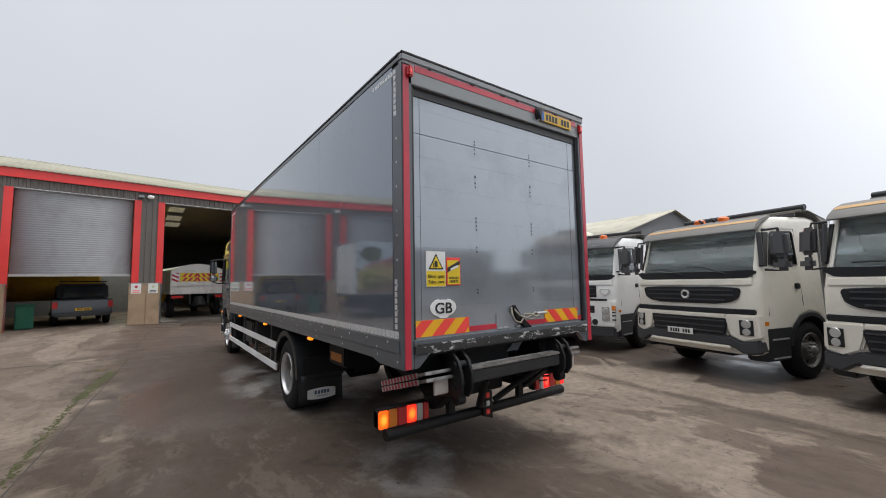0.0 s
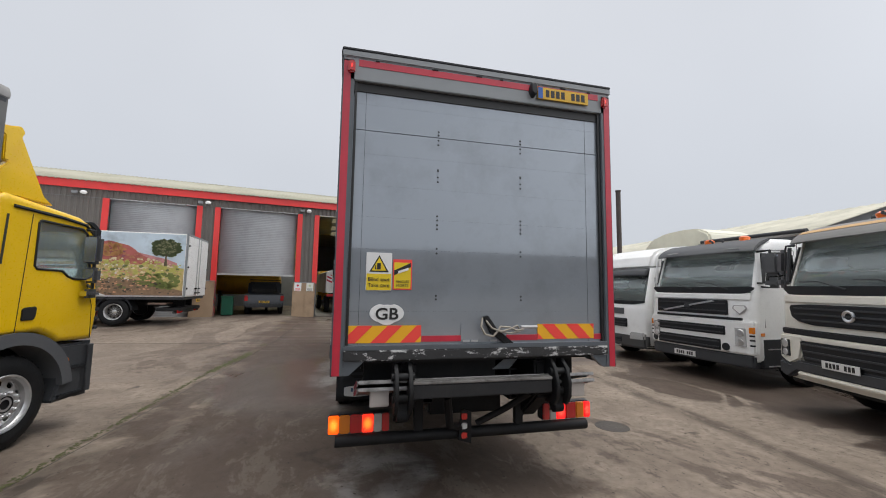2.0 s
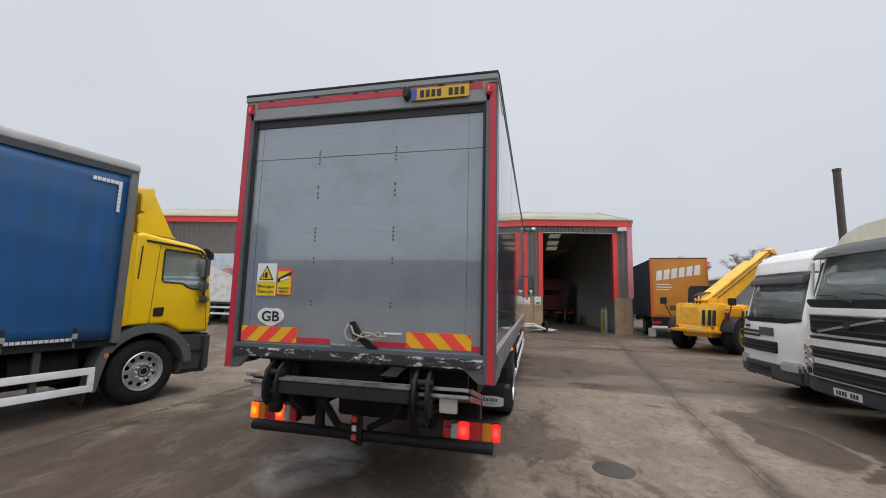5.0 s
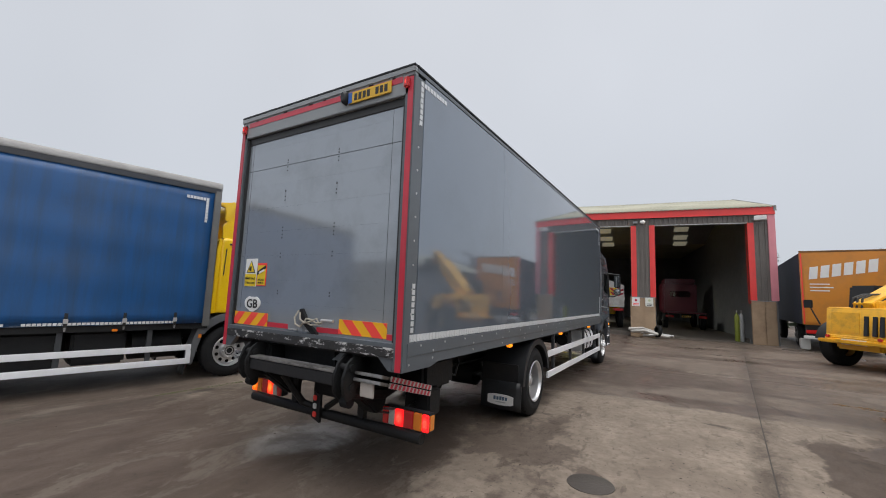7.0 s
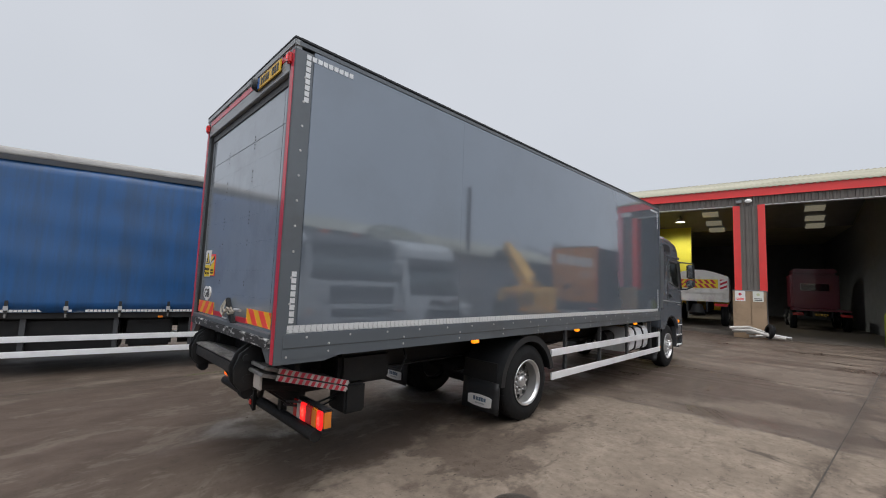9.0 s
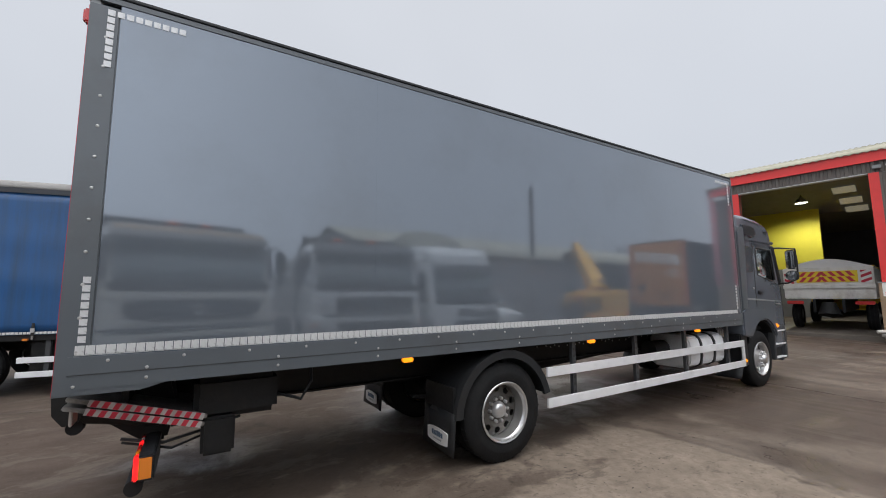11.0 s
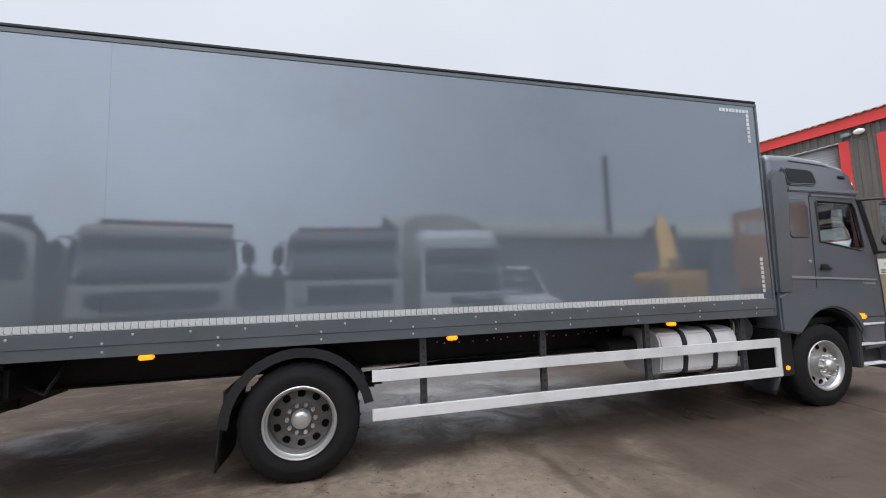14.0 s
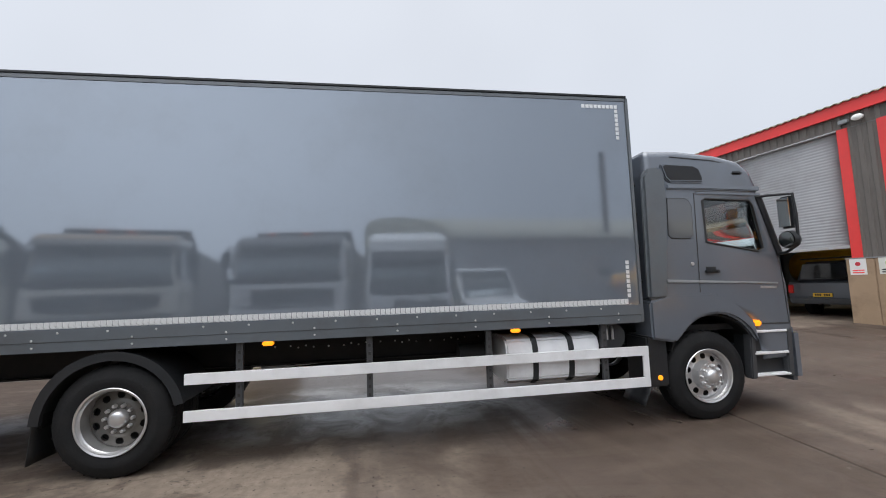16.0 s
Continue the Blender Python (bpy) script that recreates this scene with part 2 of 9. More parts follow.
def streaky(m, tint, amount, spread=(2.2, 2.2, 0.16)):
    """Grime that has run down a hanging surface in long uneven streaks."""
    n, l = m.node_tree.nodes, m.node_tree.links
    p = n["Principled BSDF"]
    old = p.inputs["Base Color"].links[0].from_socket
    tc = n.new("ShaderNodeTexCoord")
    mp = n.new("ShaderNodeMapping")
    mp.inputs["Scale"].default_value = spread
    l.new(tc.outputs["Object"], mp.inputs["Vector"])
    nz = n.new("ShaderNodeTexNoise")
    nz.inputs["Scale"].default_value, nz.inputs["Detail"].default_value, nz.inputs["Roughness"].default_value = 2.0, 7, 0.7
    l.new(mp.outputs[0], nz.inputs["Vector"])
    mr = n.new("ShaderNodeMapRange")
    mr.inputs["From Min"].default_value, mr.inputs["From Max"].default_value, mr.inputs["To Max"].default_value = 0.42, 0.72, amount
    l.new(nz.outputs["Fac"], mr.inputs["Value"])
    mx = n.new("ShaderNodeMix")
    mx.data_type = "RGBA"
    l.new(mr.outputs[0], mx.inputs["Factor"])
    l.new(old, mx.inputs["A"])
    mx.inputs["B"].default_value = (*tint, 1)
    l.new(mx.outputs["Result"], p.inputs["Base Color"])
    return m


BLUE = mat("blue_curtain", (0.008, 0.082, 0.248), 0.42, var=0.16, scale=0.9, bump=0.1, bscale=12, coat=0.12, dirt=(0.03, 0.06, 0.12), damt=0.55, dscale=0.9)
streaky(BLUE, (0.022, 0.05, 0.10), 0.75)
ORANGE_VAN = mat("orange_van_paint", (0.62, 0.24, 0.03), 0.4, var=0.08, scale=1.5, coat=0.2, dirt=(0.25, 0.13, 0.05), damt=0.4)
NAVY = mat("navy_panel", (0.020, 0.025, 0.042), 0.62, var=0.25, scale=1.5, dirt=(0.02, 0.028, 0.06), damt=0.5, spec=0.12)
BEACON = mat("orange_beacon", (0.85, 0.16, 0.02), 0.3, coat=0.6)
CLAD = mat("brown_cladding", (0.135, 0.122, 0.11), 0.55, var=0.12, scale=2, dirt=(0.09, 0.08, 0.07), damt=0.4)
SHUTTER = mat("shutter_slats", (0.36, 0.37, 0.385), 0.45, metal=0.2, var=0.1, scale=1.5, dirt=(0.2, 0.19, 0.18), damt=0.45)
RED_STEEL = mat("red_steel_trim", (0.74, 0.045, 0.042), 0.4, var=0.1, scale=2, coat=0.2, dirt=(0.45, 0.05, 0.045), damt=0.3)
PIER = mat("stained_pier_board", (0.36, 0.255, 0.165), 0.8, var=0.22, scale=1.6, bump=0.4, bscale=25, dirt=(0.15, 0.10, 0.065), damt=0.75, dscale=1.1)
WS_ROOF = mat("mossy_roof_sheet", (0.36, 0.345, 0.27), 0.85, var=0.2, scale=1.2, bump=0.3, dirt=(0.17, 0.18, 0.13), damt=0.75, dscale=0.6)
ROOF = mat("roof_sheet", (0.46, 0.44, 0.36), 0.85, var=0.2, scale=1.5, bump=0.3, dirt=(0.20, 0.20, 0.16), damt=0.6, dscale=0.9)


def flaky(name, dark, pale, scale, cut):
    """Dark paint that has flaked away in pale patches."""
    m = mat(name, dark, 0.55, var=0.3, scale=8, bump=0.3)
    n, l = m.node_tree.nodes, m.node_tree.links
    p = n["Principled BSDF"]
    old = p.inputs["Base Color"].links[0].from_socket
    tc = n.new("ShaderNodeTexCoord")
    mp = n.new("ShaderNodeMapping")
    mp.inputs["Scale"].default_value = (1.0, 1.0, 2.2)
    l.new(tc.outputs["Object"], mp.inputs["Vector"])
    nz = n.new("ShaderNodeTexNoise")
    nz.inputs["Scale"].default_value, nz.inputs["Detail"].default_value, nz.inputs["Roughness"].default_value = scale, 9, 0.75
    l.new(mp.outputs[0], nz.inputs["Vector"])
    mr = n.new("ShaderNodeMapRange")
    mr.inputs["From Min"].default_value, mr.inputs["From Max"].default_value = cut, cut + 0.03
    l.new(nz.outputs["Fac"], mr.inputs["Value"])
    mx = n.new("ShaderNodeMix")
    mx.data_type = "RGBA"
    l.new(mr.outputs[0], mx.inputs["Factor"])
    l.new(old, mx.inputs["A"])
    mx.inputs["B"].default_value = (*pale, 1)
    l.new(mx.outputs["Result"], p.inputs["Base Color"])
    return m


SILL = flaky("flaking_sill", (0.030, 0.030, 0.031), (0.55, 0.55, 0.54), 6.0, 0.535)
INNER = mat("workshop_wall", (0.19, 0.195, 0.205), 0.85, var=0.2)
YWALL = mat("yellow_wall", (0.54, 0.48, 0.035), 0.7, var=0.08)
FOLIAGE = mat("bare_twigs", (0.13, 0.115, 0.10), 0.9, var=0.4, scale=3)
LEAF = mat("hedge_leaf", (0.035, 0.05, 0.022), 0.8, var=0.5, scale=4)
TANK_Y = mat("tank_yellow", (0.55, 0.30, 0.02), 0.5, var=0.2, dirt=(0.12, 0.08, 0.04), damt=0.5)
PICKUP = mat("pickup_grey", (0.05, 0.054, 0.063), 0.35, metal=0.2, coat=0.6, var=0.08)
REDTRUCK = mat("red_truck_paint", (0.15, 0.016, 0.03), 0.4, coat=0.3, var=0.1)


# ---- mesh helpers ----
def box(bm, x0, y0, z0, x1, y1, z1, bevel=0.0):
    vs = [bm.verts.new((x, y, z)) for z in (z0, z1) for x, y in ((x0, y0), (x1, y0), (x1, y1), (x0, y1))]
    fs = [bm.faces.new([vs[i] for i in f]) for f in ((3, 2, 1, 0), (4, 5, 6, 7), (0, 1, 5, 4), (1, 2, 6, 5), (2, 3, 7, 6), (3, 0, 4, 7))]
    if bevel > 0:
        es = {e for f in fs for e in f.edges}
        bmesh.ops.bevel(bm, geom=list(es), offset=bevel, segments=2, affect="EDGES", clamp_overlap=True)
    return bm


def prism(bm, pts, axis, a, b, bevel=0.0):
    """A polygon pushed along an axis from a to b. The polygon's two numbers fill the other two axes in order."""
    def put(p, h):
        c = list(p)
        c.insert("xyz".index(axis), h)
        return bm.verts.new(c)
    lo, hi = [put(p, a) for p in pts], [put(p, b) for p in pts]
    k = len(pts)
    fs = [bm.faces.new(lo), bm.faces.new(hi[::-1])] + [bm.faces.new((lo[i], hi[i], hi[(i + 1) % k], lo[(i + 1) % k])) for i in range(k)]
    bmesh.ops.recalc_face_normals(bm, faces=fs)
    if bevel > 0:
        bmesh.ops.bevel(bm, geom=list({e for f in fs for e in f.edges}), offset=bevel, segments=2, affect="EDGES", clamp_overlap=True)
    return bm


def ring(c, u, v, r, seg):
    return [c + u * (r * math.cos(2 * math.pi * i / seg)) + v * (r * math.sin(2 * math.pi * i / seg)) for i in range(seg)]


def tube(bm, pts, r, seg=10, cap=True):
    """A round bar along a line of points."""
    pts = [Vector(p) for p in pts]
    rings = []
    ref = None
    for i, p in enumerate(pts):
        d = (pts[min(i + 1, len(pts) - 1)] - pts[max(i - 1, 0)]).normalized()
        if ref is None:
            ref = d.orthogonal().normalized()
        ref = (ref - d * ref.dot(d)).normalized()
        rr = r[i] if isinstance(r, (list, tuple)) else r
        rings.append([bm.verts.new(q) for q in ring(p, ref, d.cross(ref), rr, seg)])
    for a, b in zip(rings, rings[1:]):
        for i in range(seg):
            bm.faces.new((a[i], a[(i + 1) % seg], b[(i + 1) % seg], b[i]))
    if cap:
        bm.faces.new(rings[0][::-1])
        bm.faces.new(rings[-1])
    return bm


def lathe(bm, prof, axis="x", c=(0, 0, 0), seg=40, skip=None):
    """Turn a profile of (place along the axis, radius) round that axis. skip(k, i): leave that face out."""
    c = Vector(c)
    i0 = "xyz".index(axis)
    ax = Vector([1 if i == i0 else 0 for i in range(3)])
    u = Vector([1 if i == (i0 + 1) % 3 else 0 for i in range(3)])
    v = ax.cross(u)
    rings = [[bm.verts.new(p) for p in ring(c + ax * h, u, v, max(r, 1e-4), seg)] for h, r in prof]
    for k, (a, b) in enumerate(zip(rings, rings[1:])):
        for i in range(seg):
            if skip and skip(k, i):
                continue
            bm.faces.new((a[i], a[(i + 1) % seg], b[(i + 1) % seg], b[i]))
    return bm


def sheet(bm, pts, nx, ny):
    """A grid of quads from a function of (u, v) in 0..1."""
    g = [[bm.verts.new(pts(i / nx, j / ny)) for i in range(nx + 1)] for j in range(ny + 1)]
    for j in range(ny):
        for i in range(nx):
            bm.faces.new((g[j][i], g[j][i + 1], g[j + 1][i + 1], g[j + 1][i]))
    return bm


def clip(poly, x0, y0, x1, y1):
    for ax, lim, sgn in ((0, x0, 1), (0, x1, -1), (1, y0, 1), (1, y1, -1)):
        out = []
        for i, p in enumerate(poly):
            q = poly[(i + 1) % len(poly)]
            pin, qin = (p[ax] - lim) * sgn >= 0, (q[ax] - lim) * sgn >= 0
            if pin:
                out.append(p)
            if pin != qin:
                k = (lim - p[ax]) / (q[ax] - p[ax])
                out.append((p[0] + k * (q[0] - p[0]), p[1] + k * (q[1] - p[1])))
        poly = out
        if not poly:
            return []
    return poly


def mesh_of(name, bm, material, smooth=True):
    me = bpy.data.meshes.new(name)
    bm.to_mesh(me)
    bm.free()
    me.materials.append(material)
    if smooth:
        me.shade_smooth()
        me.set_sharp_from_angle(angle=radians(38))
    return me


def part(name, bm, material, parent, label="", m=None, smooth=True):
    me = bm if isinstance(bm, bpy.types.Mesh) else mesh_of(name, bm, material, smooth)
    ob = new(name, me)
    ob.parent = parent
    if m is not None:
        ob.matrix_basis = m
    if label:
        tagged(ob, label)
    return ob


def thing(name, m, label, category, group="", kind=""):
    ob = new(name)
    ob.empty_display_size = 0.2
    ob.matrix_basis = m
    return tagged(ob, label, category, group, kind)


def solo(name, bm, material, label, category, group="", kind="", m=None, smooth=True):
    ob = part(name, bm, material, None, "", m, smooth)
    return tagged(ob, label, category, group, kind)


def B():
    return bmesh.new()


def writing(name, words, size, material, parent, m, squash=1.0, bold=0.0):
    """Lettering in the built-in font, as a thin mesh in the local xy plane."""
    cu = bpy.data.curves.new(name, "FONT")
    cu.body, cu.size, cu.align_x, cu.align_y, cu.extrude, cu.offset = words, size, "CENTER", "CENTER", 0.001, bold
    tmp = new(name, cu)
    me = bpy.data.meshes.new_from_object(tmp.evaluated_get(bpy.context.evaluated_depsgraph_get()))
    bpy.data.objects.remove(tmp)
    bpy.data.curves.remove(cu)
    me.materials.clear()
    me.materials.append(material)
    ob = part(name, me, material, parent, "", m @ Matrix.Diagonal((squash, 1, 1, 1)))
    return ob


def offset_poly(pts, d):
    """The polygon drawn in by d on all sides."""
    area = sum(a[0] * b[1] - b[0] * a[1] for a, b in zip(pts, pts[1:] + pts[:1]))
    s = 1 if area > 0 else -1
    out = []
    k = len(pts)
    for i in range(k):
        p0, p1, p2 = Vector(pts[i - 1]), Vector(pts[i]), Vector(pts[(i + 1) % k])
        d1, d2 = (p1 - p0).normalized(), (p2 - p1).normalized()
        n1, n2 = Vector((-d1.y, d1.x)) * s, Vector((-d2.y, d2.x)) * s
        b = n1 + n2
        b /= max(0.35, b.dot(n1))
        out.append(tuple(p1 + b * d))
    return out


def flat_with_holes(bm, outer, holes, place):
    es = []
    for loop in [outer] + holes:
        vs = [bm.verts.new(place(p)) for p in loop]
        es += [bm.edges.new((vs[i], vs[(i + 1) % len(vs)])) for i in range(len(vs))]
    bmesh.ops.triangle_fill(bm, use_beauty=True, use_dissolve=False, edges=es)


def cab_shell(parent, prof, hw, r, paint, holes, screen, glass_mat=None, thick=0.03, label="", arcs=3, side_mat=None):
    """A cab: a side profile of (y, z), hw to each side, edges rounded by r, windows cut through both sides and the windscreen left open; then the panes."""
    bm = B()
    k = len(prof)
    for s in (-1, 1):
        rings = []
        for a in range(arcs + 1):
            t = math.pi / 2 * a / arcs
            pts = offset_poly(prof, r * (1 - math.sin(t)))
            rings.append([bm.verts.new((s * (hw - r * (1 - math.cos(t))), y, z)) for y, z in pts])
        for a, b in zip(rings, rings[1:]):
            for i in range(k):
                bm.faces.new((a[i], a[(i + 1) % k], b[(i + 1) % k], b[i]))
        if s < 0:
            left = rings[-1]
        else:
            for i in range(k):
                if i not in screen:
                    bm.faces.new((left[i], left[(i + 1) % k], rings[-1][(i + 1) % k], rings[-1][i]))
        flat_with_holes(bm, offset_poly(prof, r), holes, lambda p: (s * hw, p[0], p[1]))
    bmesh.ops.remove_doubles(bm, verts=bm.verts[:], dist=0.0005)
    bmesh.ops.recalc_face_normals(bm, faces=bm.faces[:])
    shell = part("cab", bm, paint, parent, label)
    mod = shell.modifiers.new("skin", "SOLIDIFY")
    mod.thickness, mod.offset = thick, -1
    even = shell.modifiers.new("even_shading", "WEIGHTED_NORMAL")
    even.keep_sharp = True
    gm = glass_mat or GLASS
    for h in holes:
        for s in (-1, 1):
            bm = B()
            prism(bm, offset_poly(h, -0.01), "x", s * (hw - 0.018), s * (hw - 0.012))
            ob = part("side_window", bm, side_mat or gm, shell)
            ob.visible_shadow = False
    for i in screen:
        (y0, z0), (y1, z1) = prof[i], prof[(i + 1) % k]
        bm = B()
        n = Vector((0, z1 - z0, -(y1 - y0))).normalized() * -0.012
        if n.y > 0:
            n = -n
        w = hw - r + 0.01
        ends = [Vector((-w, y0, z0)) + n, Vector((w, y0, z0)) + n, Vector((w, y1, z1)) + n, Vector((-w, y1, z1)) + n]
        bulge = Vector((0, 0.03, 0))
        sheet(bm, lambda u, v: (ends[0] * (1 - u) + ends[1] * u) * (1 - v) + (ends[3] * (1 - u) + ends[2] * u) * v - bulge * (2 * u - 1) ** 2 * 0.6, 10, 2)
        ob = part("windscreen", bm, gm, shell)
        mod = ob.modifiers.new("skin", "SOLIDIFY")
        mod.thickness = 0.006
        ob.visible_shadow = False
    return shell


# ---- wheels ----
def wheel_meshes(R=0.5, W=0.29, rim=0.295, dish=0.15, hub_out=-0.1, holes=10, key="", rim_mat=None):
    """Tyre, rim and hub, with the outer side at x = 0 and the wheel towards -x."""
    bm = B()
    lathe(bm, [(-0.012, rim - 0.005), (0.0, rim + 0.03), (0.012, rim + 0.09), (0.008, R - 0.1), (-0.008, R - 0.045), (-0.025, R - 0.015), (-0.05, R),
               (-0.085, R), (-0.088, R - 0.014), (-0.098, R - 0.014), (-0.101, R), (-W / 2 - 0.008, R), (-W / 2 - 0.005, R - 0.014), (-W / 2 + 0.005, R - 0.014), (-W / 2 + 0.008, R),
               (-W + 0.101, R), (-W + 0.098, R - 0.014), (-W + 0.088, R - 0.014), (-W + 0.085, R),
               (-W + 0.05, R), (-W + 0.02, R - 0.03), (-W - 0.01, R - 0.12), (-W, rim)], "x", seg=56)
    for i in range(0, 56, 1):
        a = 2 * math.pi * i / 56
        if i % 2 == 0:
            c, s = math.cos(a), math.sin(a)
            p = [(-0.03, R - 0.012), (-0.075, R + 0.004)]
            tube(bm, [(p[0][0], c * p[0][1], s * p[0][1]), (p[1][0], c * p[1][1], s * p[1][1])], 0.010, 5)
    tyre = mesh_of("tyre" + key, bm, RUBBER)
    bm = B()
    seg = holes * 8
    rr = rim
    prof = [(-W * 0.9, rr - 0.02), (-0.03, rr - 0.03), (-0.014, rr - 0.018), (0.006, rr - 0.012), (0.012, rr + 0.002), (0.006, rr + 0.008), (-0.012, rr - 0.002)]
    lathe(bm, prof, "x", seg=seg)
    d = -dish
    face = [(d, rr - 0.028), (d + 0.012, rr - 0.055), (d + 0.014, rr - 0.070), (d + 0.017, rr - 0.100), (d + 0.018, rr - 0.115), (d + 0.02, rr - 0.13), (d + 0.028 if hub_out < 0 else hub_out * 0.5 + d * 0.5, rr - 0.145), (d + 0.03 if hub_out < 0 else hub_out, rr - 0.155 if hub_out < 0 else rr - 0.15), (d + 0.03 if hub_out < 0 else hub_out, 0.05)]
    bmesh.ops.recalc_face_normals(bm, faces=bm.faces[:])
    rimm = mesh_of("rim" + key, bm, rim_mat or CHROME)
    bm = B()
    lathe(bm, face, "x", seg=seg, skip=lambda k, i: (k in (1, 3) and i % 8 in (2, 3, 4, 5)) or (k == 2 and i % 8 in (2, 3, 4, 5)))
    bm.verts.ensure_lookup_table()
    vs = bm.verts[:]
    for i in range(0, seg, 8):
        for near, far in ((1, 2), (4, 3)):
            for corner, beside in ((2, 3), (6, 5)):
                bm.faces.new((vs[near * seg + i + corner], vs[near * seg + i + beside], vs[far * seg + i + corner]))
    bmesh.ops.recalc_face_normals(bm, faces=bm.faces[:])
    disc = mesh_of("wheel_disc" + key, bm, rim_mat or (DISC if hub_out < 0 else CHROME))
    bm = B()
    h0 = d + 0.03 if hub_out < 0 else hub_out
    lathe(bm, [(h0 - 0.01, 0.085), (h0 + 0.03, 0.082), (h0 + 0.055, 0.07), (h0 + 0.07, 0.045), (h0 + 0.072, 0.0)], "x", seg=24)
    hub = mesh_of("hub" + key, bm, rim_mat or CHROME)
    bm = B()
    lathe(bm, [(d - 0.06, rr - 0.03), (d - 0.062, 0.0)], "x", seg=24)
    drum = mesh_of("brake_drum" + key, bm, BLACK)
    bm = B()
    lathe(bm, [(h0 - 0.005, 0.019), (h0 + 0.03, 0.017), (h0 + 0.038, 0.010), (h0 + 0.038, 0.0)], "x", (0, 0.118, 0), 8)
    nut = mesh_of("wheel_nut" + key, bm, rim_mat or CHROME)
    return tyre, rimm, hub, drum, disc, nut


WH_REAR = wheel_meshes(dish=0.155, hub_out=-0.1, key="_deep")
WH_FRONT = wheel_meshes(dish=0.09, hub_out=0.015, key="_bold")
bm = B()
lathe(bm, [(0.02, 0.088), (0.022, 0.075), (0.0, 0.07), (-0.005, 0.0)], "x", seg=24)
WH_OPEN = WH_FRONT[:2] + (mesh_of("hub_open", bm, BLACK),) + WH_FRONT[3:]
DARK_RIM = mat("dirty_wheel_steel", (0.20, 0.195, 0.19), 0.5, metal=0.4, var=0.3, scale=9, dirt=(0.08, 0.06, 0.05), damt=0.7, dscale=5)
WH_DARK = wheel_meshes(dish=0.09, hub_out=0.01, key="_dirty", rim_mat=DARK_RIM)


def wheel(parent, x, y, z, kind, scale=1.0):
    """A wheel whose outer side lies at x, on the side of x's sign."""
    m = pose(x, y, z, 0, 0, 180 if x < 0 else 0) @ Matrix.Scale(scale, 4)
    w = part("wheel", kind[0], None, parent, "", m)
    part("rim", kind[1], None, w)
    part("hub", kind[2], None, w)
    part("brake_drum", kind[3], None, w)
    part("wheel_disc", kind[4], None, w)
    for i in range(10):
        part("wheel_nut", kind[5], None, w, "", pose(0, 0, 0, 36 * i))
    return w


def arch(bm, x0, x1, yc, zc, r0, r1, a0, a1, seg=18):
    """A mudguard: part of a ring between two radii, from angle a0 to a1 in degrees."""
    pts = []
    for i in range(seg + 1):
        a = radians(a0 + (a1 - a0) * i / seg)
        pts.append((math.cos(a), math.sin(a)))
    rows = []
    for c, s in pts:
        rows.append([bm.verts.new(p) for p in ((x0, yc + r1 * c, zc + r1 * s), (x1, yc + r1 * c, zc + r1 * s), (x1, yc + r0 * c, zc + r0 * s), (x0, yc + r0 * c, zc + r0 * s))])
    for a, b in zip(rows, rows[1:]):
        for i in range(4):
            bm.faces.new((a[i], a[(i + 1) % 4], b[(i + 1) % 4], b[i]))
    bm.faces.new(rows[0][::-1])
    bm.faces.new(rows[-1])
    bmesh.ops.recalc_face_normals(bm, faces=bm.faces[:])
    return bm


def bars_plate(parent, w, h, m, base, n=7, blue=False, name="number_plate", ink=None):
    """A plate with its characters as plain bars. Its face looks to local -y."""
    bm = B()
    box(bm, -w / 2, 0, -h / 2, w / 2, 0.012, h / 2, 0.003)
    pl = part(name, bm, base, parent, "", m)
    step = w * 0.8 / n
    for i in range(n):
        if i == n // 2 + 0 and n > 5:
            continue
        bm = B()
        x = -w * 0.4 + step * (i + 0.5) + (0.02 if blue else 0)
        box(bm, x - step * 0.34, -0.003, -h * 0.3, x + step * 0.34, 0.002, h * 0.3)
        part("character_bar", bm, ink or SIGN_BLACK, pl)
    if blue:
        bm = B()
        box(bm, -w / 2 + 0.004, -0.003, -h / 2 + 0.004, -w / 2 + 0.05, 0.002, h / 2 - 0.004)
        part("blue_band", bm, BLUE_BADGE, pl)
    return pl


def chevrons(parent, x0, x1, z0, z1, y, lean):
    """A red and yellow striped marker board; its face looks to local -y."""
    bm = B()
    box(bm, x0, y, z0, x1, y + 0.006, z1)
    board = part("marker_board", bm, SIGN_YEL, parent, "red and yellow diagonal striped marker board")
    h = z1 - z0
    step = 0.235
    x = x0 - 0.3
    while x < x1 + 0.3:
        p = [(x, z0), (x + step / 2, z0), (x + step / 2 + lean * h, z1), (x + lean * h, z1)]
        p = clip(p, x0, z0, x1, z1)
        if len(p) > 2:
            bm = B()
            prism(bm, p, "y", y - 0.002, y + 0.001)
            part("stripe", bm, SIGN_RED, board)
        x += step
    return board


# ---- the grey box truck ----
truck = thing("box_truck", pose(2.885, 2.86, 0), "dark grey box truck with red trim and folded tail lift", "truck")
HW, TOP, LEN = 1.245, 3.73, 8.74


